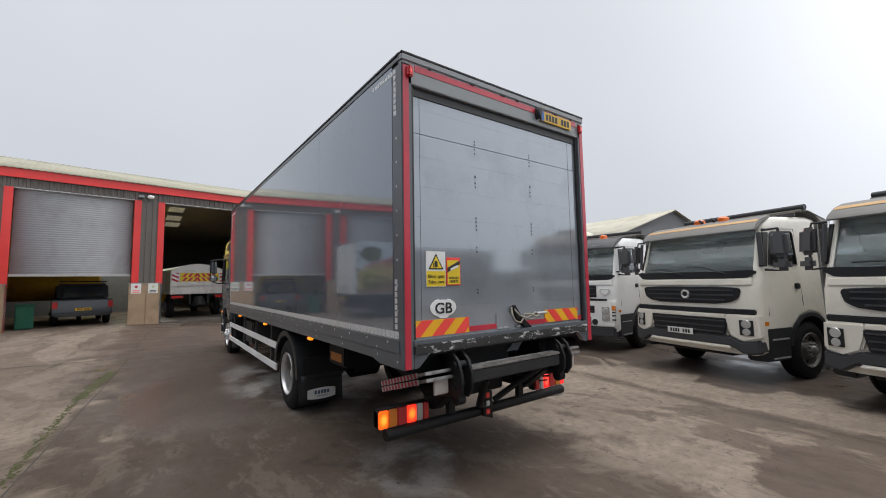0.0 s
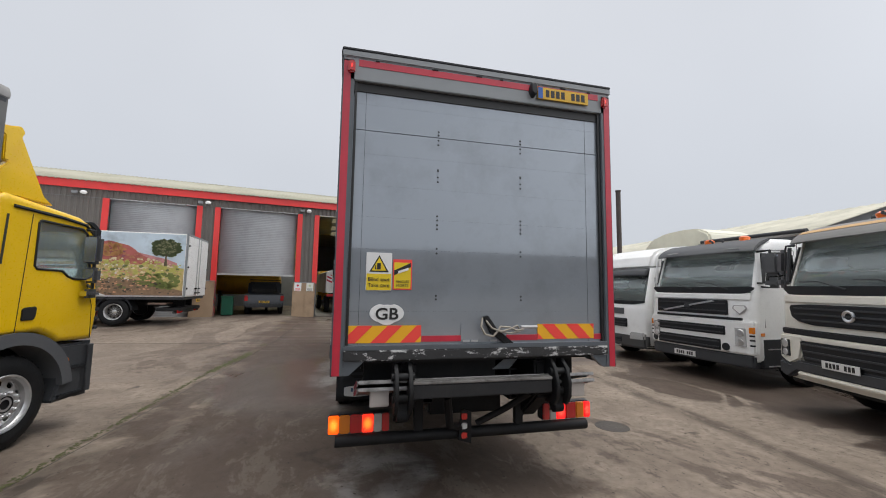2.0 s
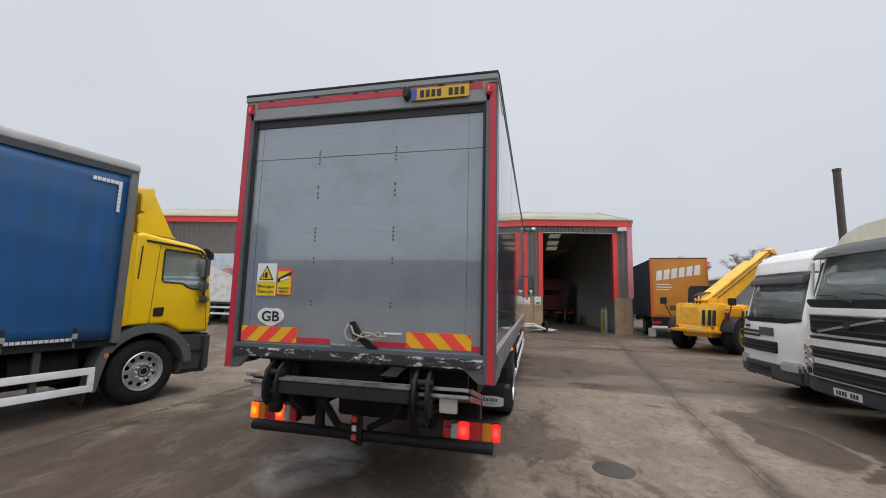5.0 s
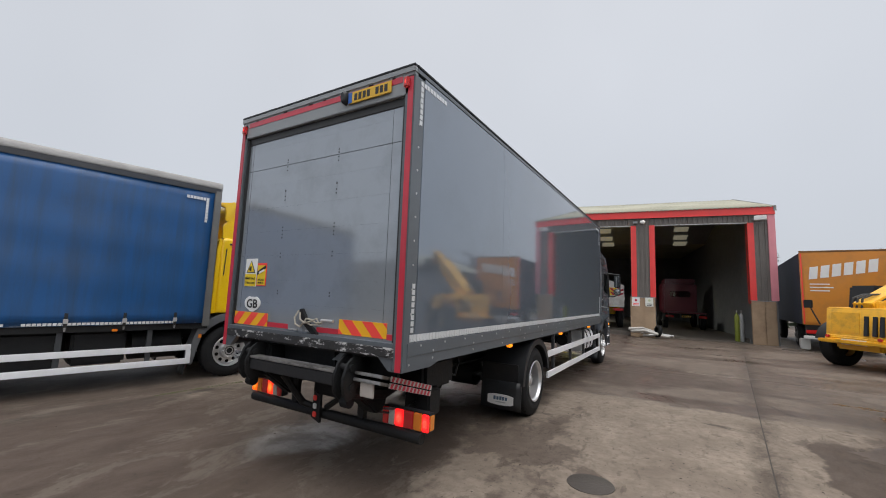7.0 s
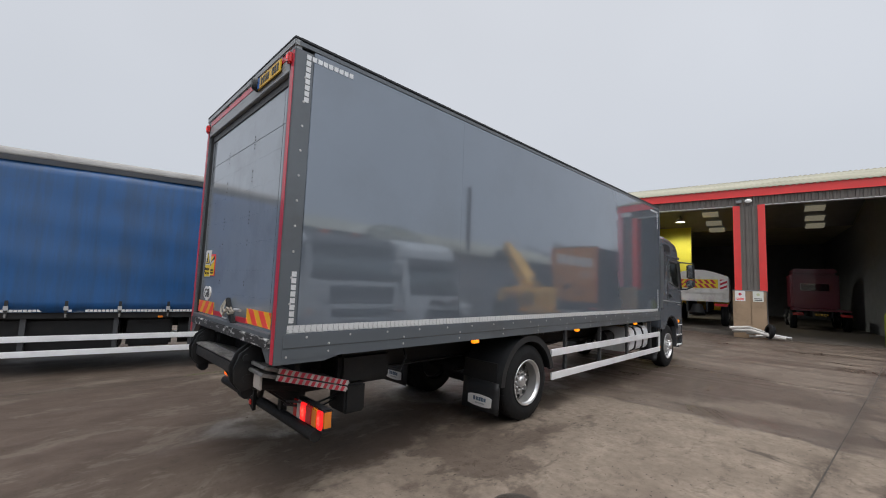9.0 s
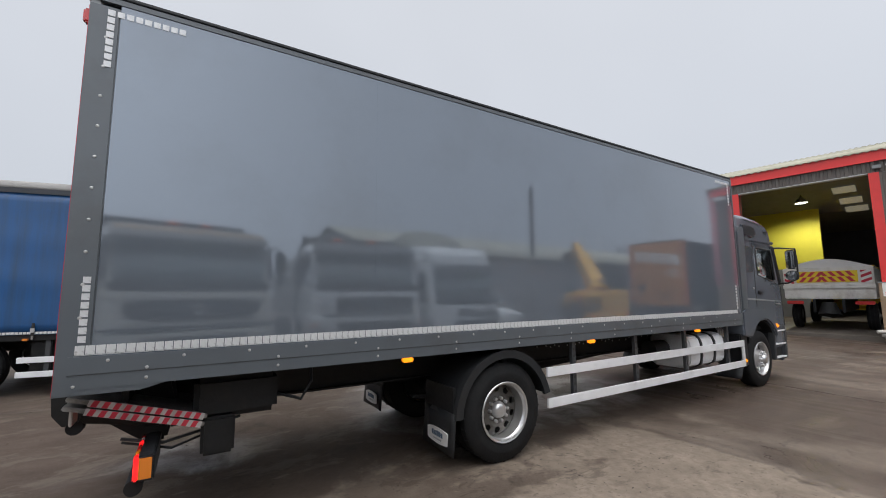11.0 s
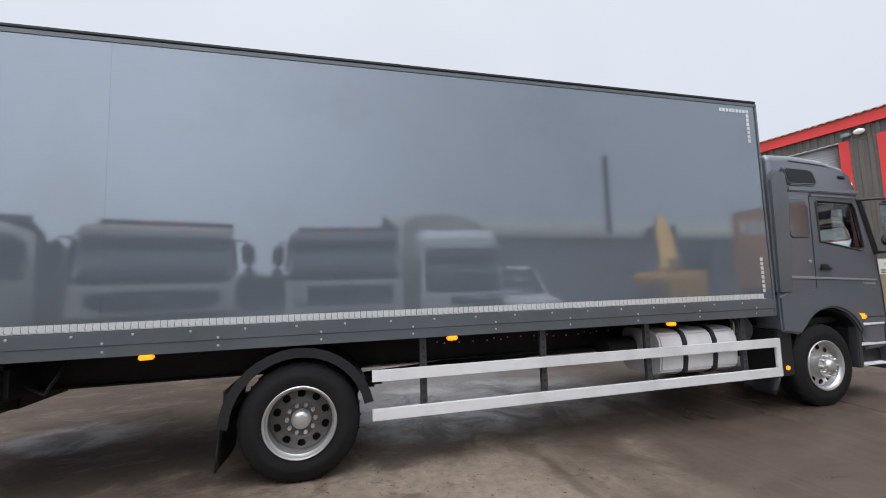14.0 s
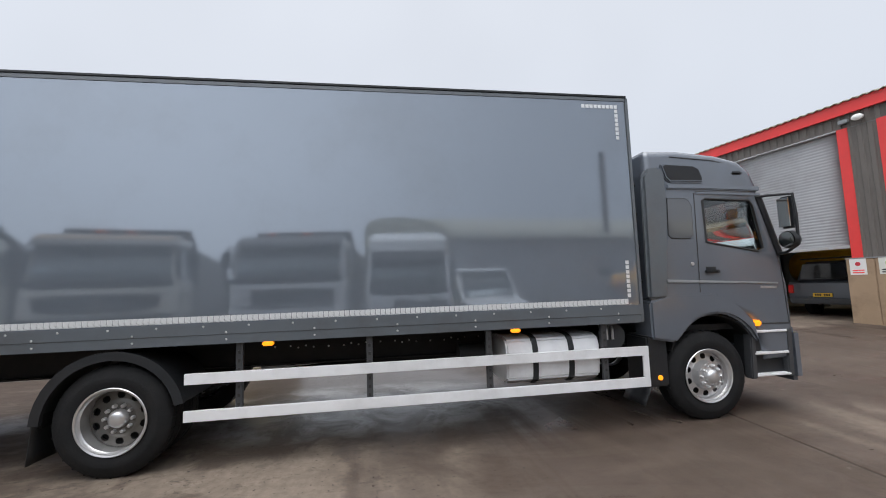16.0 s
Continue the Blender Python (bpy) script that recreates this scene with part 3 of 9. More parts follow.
def box_body():
    bm = B()
    for s in (-1, 1):
        bm2 = B()
        box(bm2, s * (HW - 0.03), 0.162, 1.34, s * HW, LEN - 0.03, TOP - 0.055, 0.004)
        part("side_panel", bm2, GREY, truck, "glossy dark grey side panel")
        bm2 = B()
        # lower rail: three stepped bands of extrusion
        prism(bm2, [(s * (HW - 0.05), 1.15), (s * (HW + 0.002), 1.15), (s * (HW + 0.002), 1.235), (s * (HW + 0.008), 1.24), (s * (HW + 0.008), 1.345), (s * (HW - 0.05), 1.345)], "y", 0.06, LEN - 0.02)
        rail = part("lower_rail", bm2, GREY_RAIL, truck, "grey aluminium lower rail with rivets")
        for i in range(int(LEN / 0.4)):
            for dz, off in ((1.315, 0.0), (1.255, 0.2), (1.19, 0.2)):
                y = 0.25 + 0.4 * i + off
                if y < LEN - 0.1 and (dz > 1.3 or i % 2 == 0):
                    bm2 = RIVET_S if s > 0 else RIVET_N
                    part("rivet", bm2, None, rail, "", pose(s * (HW + 0.008 if dz > 1.24 else HW + 0.002), y, dz))
        bm2 = B()
        prism(bm2, [(s * (HW - 0.06), TOP - 0.055), (s * (HW + 0.006), TOP - 0.055), (s * (HW + 0.006), TOP - 0.02), (s * (HW - 0.02), TOP), (s * (HW - 0.06), TOP)], "y", 0.03, LEN - 0.01)
        part("roof_rail", bm2, GREY_RAIL, truck)
        bm2 = B()
        box(bm2, s * (HW - 0.01), 0.03, TOP - 0.012, s * (HW + 0.012), LEN, TOP + 0.012, 0.004)
        part("roof_edge_trim", bm2, PLASTIC, truck, "black rubber roof edging")
        bm2 = B()
        box(bm2, s * (HW - 0.06), LEN - 0.03, 1.15, s * (HW + 0.006), LEN + 0.02, TOP - 0.01, 0.01)
        part("front_corner_post", bm2, GREY_RAIL, truck)
        # rear corner post: grey cheek with a red strip on the back
        bm2 = B()
        prism(bm2, [(s * (HW - 0.10), 0.0), (s * HW, 0.0), (s * HW, 0.16), (s * (HW - 0.03), 0.16), (s * (HW - 0.03), 0.06), (s * (HW - 0.10), 0.06)], "z", 1.115, TOP - 0.08, 0.006)
        post = part("rear_post", bm2, GREY_RAIL, truck, "grey rear corner post with a red reflective strip")
        bm2 = B()
        box(bm2, s * (HW - 0.068), -0.004, 1.118, s * (HW - 0.012), 0.004, TOP - 0.10)
        part("red_strip", bm2, RED_TAPE, post)
        for i in range(12):
            part("post_rivet", RIVET_S if s > 0 else RIVET_N, None, post, "", pose(s * HW, 0.095, 1.17 + 0.205 * i))
        # cheek that runs forward under the rail behind the post
        bm2 = B()
        prism(bm2, [(0.0, 1.115), (0.42, 1.115), (0.56, 1.15), (0.0, 1.15)], "x", s * (HW - 0.02), s * (HW - 0.002))
        part("lower_cheek", bm2, GREY_RAIL, truck)
    bm = B()
    box(bm, -HW + 0.05, 0.03, TOP - 0.06, HW - 0.05, LEN, TOP - 0.015)
    part("roof", bm, GREY_LIGHT, truck)
    bm = B()
    box(bm, -HW + 0.03, LEN - 0.02, 1.15, HW - 0.03, LEN + 0.012, TOP - 0.02)
    part("front_bulkhead", bm, GREY, truck)
    bm = B()
    box(bm, -HW + 0.03, 0.04, 1.2, HW - 0.03, LEN, 1.28)
    part("load_floor", bm, BLACK, truck)
    # rear header with its roof edge, red strip, camera and plate
    bm = B()
    box(bm, -HW + 0.004, 0.0, TOP - 0.255, HW - 0.004, 0.058, TOP - 0.06, 0.006)
    head = part("rear_header", bm, GREY_LIGHT, truck, "pale grey header over the roller door")
    bm = B()
    box(bm, -HW - 0.004, -0.012, TOP - 0.065, HW + 0.004, 0.06, TOP - 0.005, 0.008)
    part("header_cap", bm, GREY_LIGHT, head)
    bm = B()
    box(bm, -HW - 0.006, -0.014, TOP - 0.01, HW + 0.006, 0.06, TOP + 0.014, 0.006)
    part("header_trim", bm, PLASTIC, head)
    bm = B()
    box(bm, -HW + 0.13, -0.004, TOP - 0.135, HW - 0.13, 0.002, TOP - 0.078)
    part("red_strip", bm, RED_TAPE, head)
    for x, w in ((-0.5, 0.05), (-0.1, 0.05), (0.12, 0.03), (0.72, 0.05), (1.0, 0.03), (-0.98, 0.03)):
        bm = B()
        box(bm, x, -0.01, TOP - 0.078, x + w, 0.0, TOP - 0.068)
        part("header_screw", bm, BLACK, head)
    for s in (-1, 1):
        bm = B()
        box(bm, s * 1.172 - 0.028, -0.04, TOP - 0.205, s * 1.172 + 0.028, 0.002, TOP - 0.105, 0.012)
        lamp = part("end_marker_lamp", bm, RED_LENS, truck, "small red marker lamp, lit")
        bm = B()
        box(bm, s * 1.172 - 0.008, -0.043, TOP - 0.175, s * 1.172 + 0.008, -0.03, TOP - 0.135, 0.004)
        part("bulb", bm, RED_HOT, lamp)
    bars_plate(truck, 0.52, 0.112, pose(0.74, -0.022, TOP - 0.148, 0, 0, 0), PLATE_Y, 8, True)
    bm = B()
    lathe(bm, [(-0.06, 0.0), (-0.06, 0.03), (-0.045, 0.042), (0.0, 0.046)], "y", (0.435, 0, TOP - 0.13), 20)
    bmesh.ops.scale(bm, vec=(0.75, 1, 1.5), space=Matrix.Translation((-0.435, 0, -(TOP - 0.13))), verts=bm.verts[:])
    part("reversing_camera", bm, PLASTIC, truck)
    # roller door of nine slats
    bm = B()
    box(bm, -HW + 0.1, 0.08, 1.34, HW - 0.1, 0.1, 3.5)
    door = part("roller_door", bm, GREY_DOOR, truck, "grey roller shutter door, closed")
    zs = [1.34, 1.60, 1.84, 2.10, 2.36, 2.62, 2.88, 3.075, 3.30, 3.53]
    for i, (a, b) in enumerate(zip(zs, zs[1:])):
        bm = B()
        tilt = 0.00012 * ((i * 7) % 5 - 2)
        prism(bm, [(0.045 + tilt, a + (0.006 if i == 7 else 0.0003)), (0.045 - tilt, b - 0.0003), (0.075, b - 0.0003), (0.075, a + 0.0003)], "x", -HW + 0.105, HW - 0.105)
        part("slat", bm, GREY_DOOR, door)
    for x in (-1.045, 0.995):
        bm = B()
        box(bm, x - 0.0013, 0.0435, 1.34, x + 0.0013, 0.05, 3.48)
        part("edge_seam", bm, SIGN_BLACK, door)
    for x in (-0.425, 0.335):
        for z, rows_z in ((3.07, (-0.055, -0.015, 0.03, 0.06)), (2.74, (-0.05, -0.01, 0.045, 0.055)), (2.34, (-0.055, -0.02, 0.02, 0.055)), (2.10, (-0.02, 0.02)), (1.70, (0.0, 0.03))):
            for dz in rows_z:
                part("door_rivet", RIVET_D, None, door, "", pose(x, 0.043, z + dz))
    # black strip below the header for the shade it casts on the door
    bm = B()
    box(bm, -HW + 0.1, 0.035, 3.40, HW - 0.1, 0.12, 3.475)
    part("door_head_seal", bm, SIGN_BLACK, door)
    for s in (-1, 1):
        bm = B()
        box(bm, s * (HW - 0.105), 0.02, 1.32, s * (HW - 0.125), 0.09, 3.47)
        part("door_side_seal", bm, SIGN_BLACK, door)
    # signs on the door
    bm = B()
    box(bm, -1.00, 0.038, 1.765, -0.795, 0.044, 2.07, 0.002)
    s1 = part("warning_sign", bm, SIGN_WHITE, truck, "white and yellow blind spot warning sign")
    bm = B()
    box(bm, -0.995, 0.036, 1.77, -0.80, 0.04, 1.90)
    part("yellow_field", bm, SIGN_BRIGHT, s1)
    bm = B()
    prism(bm, [(-0.975, 1.915), (-0.82, 1.915), (-0.8975, 2.05)], "y", 0.035, 0.04)
    part("triangle_border", bm, SIGN_BLACK, s1)
    bm = B()
    prism(bm, [(-0.957, 1.925), (-0.838, 1.925), (-0.8975, 2.03)], "y", 0.033, 0.038)
    part("triangle", bm, SIGN_BRIGHT, s1)
    bm = B()
    box(bm, -0.915, 0.031, 1.935, -0.885, 0.036, 1.985)
    box(bm, -0.93, 0.031, 1.935, -0.922, 0.036, 1.97)
    part("pictogram", bm, SIGN_BLACK, s1)
    writing("words", "Blind spot", 0.043, SIGN_BLACK, s1, pose(-0.8975, 0.034, 1.855, 90))
    writing("words", "Take care", 0.043, SIGN_BLACK, s1, pose(-0.8975, 0.034, 1.808, 90))
    bm = B()
    box(bm, -0.785, 0.038, 1.775, -0.63, 0.044, 2.02, 0.002)
    s2 = part("warning_sign", bm, SIGN_RED, truck, "red and yellow vehicle blind angle sticker")
    bm = B()
    box(bm, -0.775, 0.036, 1.785, -0.64, 0.04, 1.995)
    part("yellow_field", bm, SIGN_BRIGHT, s2)
    bm = B()
    prism(bm, [(-0.775, 1.89), (-0.775, 1.93), (-0.64, 1.995), (-0.64, 1.96)], "y", 0.033, 0.038)
    part("black_wedge", bm, SIGN_BLACK, s2)
    bm = B()
    prism(bm, [(-0.745, 1.905), (-0.66, 1.935), (-0.66, 1.955), (-0.745, 1.925)], "y", 0.031, 0.036)
    part("white_lorry_shape", bm, SIGN_WHITE, s2)
    writing("words", "ANGLES", 0.03, SIGN_BLACK, s2, pose(-0.7075, 0.034, 1.84, 90))
    writing("words", "MORTS", 0.03, SIGN_BLACK, s2, pose(-0.7075, 0.034, 1.808, 90))
    bm = B()
    prism(bm, [(-0.825 + 0.0 + 0.138 * math.cos(a) - 0.0, 1.575 + 0.08 * math.sin(a) + 0.012 * (abs(math.cos(a)) > 0.3)) for a in [2 * math.pi * i / 28 for i in range(28)]], "y", 0.037, 0.044)
    gb = part("country_badge", bm, SIGN_WHITE, truck, "white oval GB country badge")
    writing("words", "GB", 0.128, SIGN_BLACK, gb, pose(-0.825, 0.034, 1.578, 90), 1.12, 0.0022)
    chevrons(truck, -1.12, -0.545, 1.355, 1.49, 0.036, 1.0)
    chevrons(truck, 0.49, 1.045, 1.365, 1.495, 0.036, -1.0)
    for a, b in ((-0.54, -0.2), (0.2, 0.49), (-1.14, -1.12), (1.045, 1.12)):
        bm = B()
        box(bm, a, 0.038, 1.358, b, 0.046, 1.405)
        part("red_strip", bm, RED_TAPE, truck)
    # strap, latch and rope at the foot of the door
    bm = B()
    prism(bm, [(-0.02, 1.56), (0.02, 1.57), (0.10, 1.46), (0.30, 1.30), (0.22, 1.30), (0.04, 1.43)], "y", 0.0, 0.035, 0.004)
    part("pull_strap", bm, BLACK, truck, "worn black door pull strap")
    bm = B()
    tube(bm, [(-0.03, 0.01, 1.55), (-0.05, -0.02, 1.48), (-0.02, -0.03, 1.42), (0.05, -0.03, 1.40), (0.09, -0.03, 1.44), (0.12, -0.02, 1.48), (0.2, -0.03, 1.475), (0.26, -0.03, 1.45), (0.33, -0.02, 1.455)], 0.009, 7)
    tube(bm, [(0.0, 0.0, 1.53), (0.04, -0.03, 1.47), (0.12, -0.04, 1.44), (0.2, -0.03, 1.46), (0.27, -0.03, 1.49), (0.3, -0.02, 1.44), (0.2, -0.03, 1.425), (0.1, -0.02, 1.45)], 0.008, 7)
    part("rope", bm, ROPE, truck, "knotted pale rope tied to the door handle")
    bm = B()
    tube(bm, [(0.31, -0.01, 1.475), (0.46, -0.01, 1.475)], 0.013, 8)
    part("door_handle", bm, GALV, truck, "steel door handle")
    bm = B()
    box(bm, -0.21, 0.036, 1.345, 0.0, 0.044, 1.50, 0.003)
    part("latch_plate", bm, GREY_DOOR, truck)
    for x in (-0.19, -0.12, 0.05):
        bm = B()
        box(bm, x, 0.028, 1.352, x + 0.06, 0.04, 1.368, 0.002)
        part("latch", bm, GALV, truck)
    # sill
    bm = B()
    box(bm, -HW + 0.09, -0.02, 1.225, HW - 0.09, 0.10, 1.305, 0.008)
    part("rear_sill", bm, SILL, truck, "scuffed steel sill with flaking paint")
    bm = B()
    box(bm, -HW + 0.09, -0.012, 1.305, HW - 0.09, 0.08, 1.34, 0.004)
    part("sill_cap", bm, GREY_RAIL, truck)
    for s in (-1, 1):
        bm = B()
        prism(bm, [(s * (HW - 0.1), 1.23), (s * (HW - 0.26), 1.23), (s * (HW - 0.14), 1.12), (s * (HW - 0.1), 1.115)], "y", 0.0, 0.05)
        part("corner_gusset", bm, GREY_RAIL, truck)


def small_rivet(axis, s, r, h, material, key):
    bm = B()
    lathe(bm, [(0.0, r), (s * h * 0.6, r * 0.8), (s * h, 0.0)], axis, seg=8)
    return mesh_of("rivet" + key, bm, material)


RIVET_S = small_rivet("x", 1, 0.011, 0.006, GALV, "_right")
RIVET_N = small_rivet("x", -1, 0.011, 0.006, GALV, "_left")
RIVET_D = small_rivet("y", -1, 0.0095, 0.004, SIGN_BLACK, "_door")
box_body()

# contour markings on both sides, square by square
bm = B()
box(bm, -0.001, -0.0225, -0.0275, 0.003, 0.0225, 0.0275)
TAPE_SQ = mesh_of("tape_square", bm, TAPE)
for s in (-1, 1):
    bm = B()
    box(bm, s * HW, 0.085, 1.352, s * (HW + 0.001), 8.62, 1.356)
    line = part("contour_marking", bm, TAPE, truck, "row of white reflective squares")
    n = 170 if s > 0 else 114
    for i in range(n):
        part("tape_square", TAPE_SQ, None, line, "", pose(s * (HW + 0.001), 0.11 + i * (8.5 / n), 1.385) @ Matrix.Diagonal((1, 1 if s > 0 else 1.5, 1, 1)))
    for i in range(8):
        for y, z in ((0.115, 1.45 + 0.052 * i), (0.115, TOP - 0.125 - 0.052 * i), (8.60, 1.45 + 0.052 * i), (8.60, TOP - 0.125 - 0.052 * i), (0.165 + 0.05 * i, TOP - 0.125), (8.55 - 0.05 * i, TOP - 0.125)):
            part("tape_square", TAPE_SQ, None, line, "", pose(s * (HW + 0.001), y, z) @ Matrix.Diagonal((1, 0.86, 0.74, 1)))

# upright seams between the side sheets
for s in (-1, 1):
    bm = B()
    box(bm, min(s * (HW - 0.002), s * (HW + 0.0012)), 2.018, 1.36, max(s * (HW - 0.002), s * (HW + 0.0012)), 2.026, TOP - 0.058)
    part("sheet_seam", bm, GREY, truck)

# marker lamps under the rail
for s in (-1, 1):
    for y in (2.34, 4.82, 7.28):
        bm = B()
        box(bm, s * (HW - 0.045), y - 0.05, 1.11, s * (HW + 0.012), y + 0.05, 1.15, 0.01)
        part("side_marker_lamp", bm, AMBER, truck, "amber side marker lamp, lit")

BADGE_INK = mat("badge_ink", (0.10, 0.15, 0.22), 0.5)
# chassis
for s in (-1, 1):
    bm = B()
    prism(bm, [(s * 0.36, 0.78), (s * 0.44, 0.78), (s * 0.44, 0.795), (s * 0.375, 0.795), (s * 0.375, 1.045), (s * 0.44, 1.045), (s * 0.44, 1.06), (s * 0.36, 1.06)], "y", 0.35, 10.3)
    fr = part("chassis_rail", bm, BLACK, truck, "black steel chassis rail with rows of holes")
    if s > 0:
        for i in range(44):
            if (i * 5) % 7 in (0, 3):
                continue
            part("bolt", RIVET_S, None, fr, "", pose(0.442, 4.6 + 0.085 * i, 0.97 + 0.02 * ((i * 3) % 2)))
    bm = B()
    box(bm, s * 0.38, 0.5, 1.06, s * 0.5, 8.7, 1.21)
    part("subframe_rail", bm, BLACK, truck)
    bm = B()
    for i in range(15):
        y = 0.55 + i * 0.58
        box(bm, s * 0.5, y, 1.145, s * (HW - 0.06), y + 0.05, 1.205)
    part("cross_bearers", bm, BLACK, truck)
bm = B()
tube(bm, [(-0.75, 3.475, 0.5), (-0.3, 3.475, 0.5), (-0.22, 3.475, 0.5), (0.22, 3.475, 0.5), (0.3, 3.475, 0.5), (0.75, 3.475, 0.5)], [0.09, 0.09, 0.2, 0.2, 0.09, 0.09], 14)
part("rear_axle", bm, BLACK, truck)
bm = B()
tube(bm, [(-0.95, 9.58, 0.5), (0.95, 9.58, 0.5)], 0.07, 10)
part("front_axle", bm, BLACK, truck)
bm = B()
tube(bm, [(0, 3.6, 0.55), (0, 8.4, 0.85)], 0.06, 10)
part("propshaft", bm, BLACK, truck)
for s in (-1, 1):
    bm = B()
    for i in range(5):
        box(bm, s * 0.5, 3.475 - 0.75 + i * 0.08, 0.62 - i * 0.022, s * 0.59, 3.475 + 0.75 - i * 0.08, 0.64 - i * 0.022)
    part("leaf_spring", bm, BLACK, truck)
    wheel(truck, s * 1.20, 3.475, 0.5, WH_REAR)
    wheel(truck, s * 0.88, 3.475, 0.5, WH_REAR)
    wheel(truck, s * 1.15, 9.58, 0.5, WH_FRONT)
    bm = B()
    arch(bm, s * 0.58, s * 1.225, 3.475, 0.5, 0.585, 0.61, 12, 178)
    arch(bm, s * 1.20, s * 1.238, 3.475, 0.5, 0.548, 0.628, 12, 178)
    part("mudguard", bm, PLASTIC, truck, "black plastic mudguard")
    bm = B()
    sheet(bm, lambda u, v: (s * (0.60 + 0.61 * u), 2.875 - 0.03 * v + 0.008 * math.sin(5 * u), 0.56 - 0.38 * v), 6, 4)
    bm2 = B()
    box(bm2, s * 0.60, 2.87, 0.48, s * 1.15, 2.90, 0.80)
    part("flap_bracket", bm2, BLACK, truck)
    fl = part("mudflap", bm, PLASTIC, truck, "black rubber mudflap with a white maker's badge")
    fl.modifiers.new("skin", "SOLIDIFY").thickness = 0.012
    bm = B()
    pts = [(s * 0.905 + 0.195 * max(-1, min(1, 1.5 * math.cos(a))) * 1.0, 0.305 + 0.075 * math.sin(a)) for a in [2 * math.pi * i / 32 for i in range(32)]]
    prism(bm, pts, "y", 2.832, 2.842)
    part("badge", bm, SIGN_WHITE, fl)
    for dx, hgt in ((-0.085, 0.05), (-0.04, 0.045), (0.005, 0.05), (0.045, 0.05), (0.088, 0.045)):
        bm = B()
        box(bm, s * 0.905 + dx - 0.016, 2.828, 0.30, s * 0.905 + dx + 0.016, 2.834, 0.30 + hgt)
        part("badge_bar", bm, BADGE_INK, fl)
    bm = B()
    box(bm, s * 0.905 - 0.07, 2.828, 0.265, s * 0.905 + 0.08, 2.834, 0.28)
    part("badge_bar", bm, GALV, fl)

# side guards
for s in (-1, 1):
    x0, x1 = s * (HW - 0.055), s * (HW - 0.025)
    for z in (0.45, 0.785):
        bm = B()
        box(bm, x0, 4.08, z, x1, 8.80, z + 0.10, 0.003)
        part("side_guard_rail", bm, ALLOY, truck, "white aluminium side guard rail")
    bm = B()
    box(bm, x0, 8.73, 0.55, x1 + s * 0.001, 8.80, 0.785, 0.006)
    part("side_guard_end", bm, ALLOY, truck)
    for y in (4.55, 5.77, 7.0, 8.3):
        bm = B()
        box(bm, s * (HW - 0.10), y - 0.03, 0.5, s * (HW - 0.056), y + 0.03, 1.15)
        gp = part("side_guard_post", bm, DGREY, truck)
        for j in range(7):
            bm = B()
            box(bm, s * (HW - 0.056), y - 0.012, 0.56 + 0.08 * j, s * (HW - 0.053), y + 0.012, 0.59 + 0.08 * j)
            part("slot", bm, SIGN_BLACK, gp)
# fuel tank and air gear behind the right front wheel
bm = B()
prism(bm, [(0.50, 0.60), (0.56, 0.54), (1.02, 0.54), (1.12, 0.60), (1.14, 0.72), (1.14, 0.92), (1.10, 1.01), (1.0, 1.045), (0.58, 1.045), (0.50, 0.99)], "y", 7.2, 8.27, 0.02)
ft = part("fuel_tank", bm, ALLOY, truck, "brushed aluminium fuel tank with black straps")
for y in (7.52, 7.93):
    bm = B()
    prism(bm, [(0.49, 0.59), (0.55, 0.53), (1.03, 0.53), (1.13, 0.59), (1.153, 0.72), (1.153, 0.92), (1.11, 1.02), (1.0, 1.057), (0.57, 1.057), (0.49, 1.0)], "y", y - 0.03, y + 0.03, 0.004)
    part("tank_strap", bm, PLASTIC, ft)
bm = B()
tube(bm, [(0.75, 6.75, 0.83), (0.75, 7.12, 0.83)], 0.13, 14)
part("air_reservoir", bm, BLACK, truck)
bm = B()
tube(bm, [(0.62, 8.55, 0.98), (1.0, 8.50, 0.98)], 0.16, 16)
part("air_filter", bm, DGREY, truck)
for i in range(3):
    bm = B()
    tube(bm, [(0.66, 8.42 + 0.07 * i, 1.14), (0.95, 8.38 + 0.07 * i, 1.14), (1.02, 8.36 + 0.07 * i, 1.06), (1.02, 8.36 + 0.07 * i, 0.95)], 0.016, 8)
    part("chrome_pipe", bm, CHROME, truck)
bm = B()
box(bm, -1.1, 6.6, 0.55, -0.5, 7.6, 1.0, 0.03)
part("battery_box", bm, DGREY, truck)
bm = B()
box(bm, -0.95, 1.9, 0.78, -0.5, 2.45, 1.05, 0.03)
part("locker", bm, BLACK, truck, "black locker with an amber label")
bm = B()
box(bm, -0.952, 2.0, 0.84, -0.955, 2.36, 0.94)
part("locker_label", bm, mat("faded_amber_label", (0.5, 0.2, 0.04), 0.6), truck)

DIRTY_WHITE = mat("dirty_white_tape", (0.48, 0.46, 0.45), 0.45, var=0.15, scale=9, dirt=(0.12, 0.10, 0.09), damt=0.7, dscale=7)
BEAM = mat("dark_beam_paint", (0.016, 0.017, 0.019), 0.5, var=0.2, scale=4, dirt=(0.04, 0.034, 0.03), damt=0.4, dscale=4)
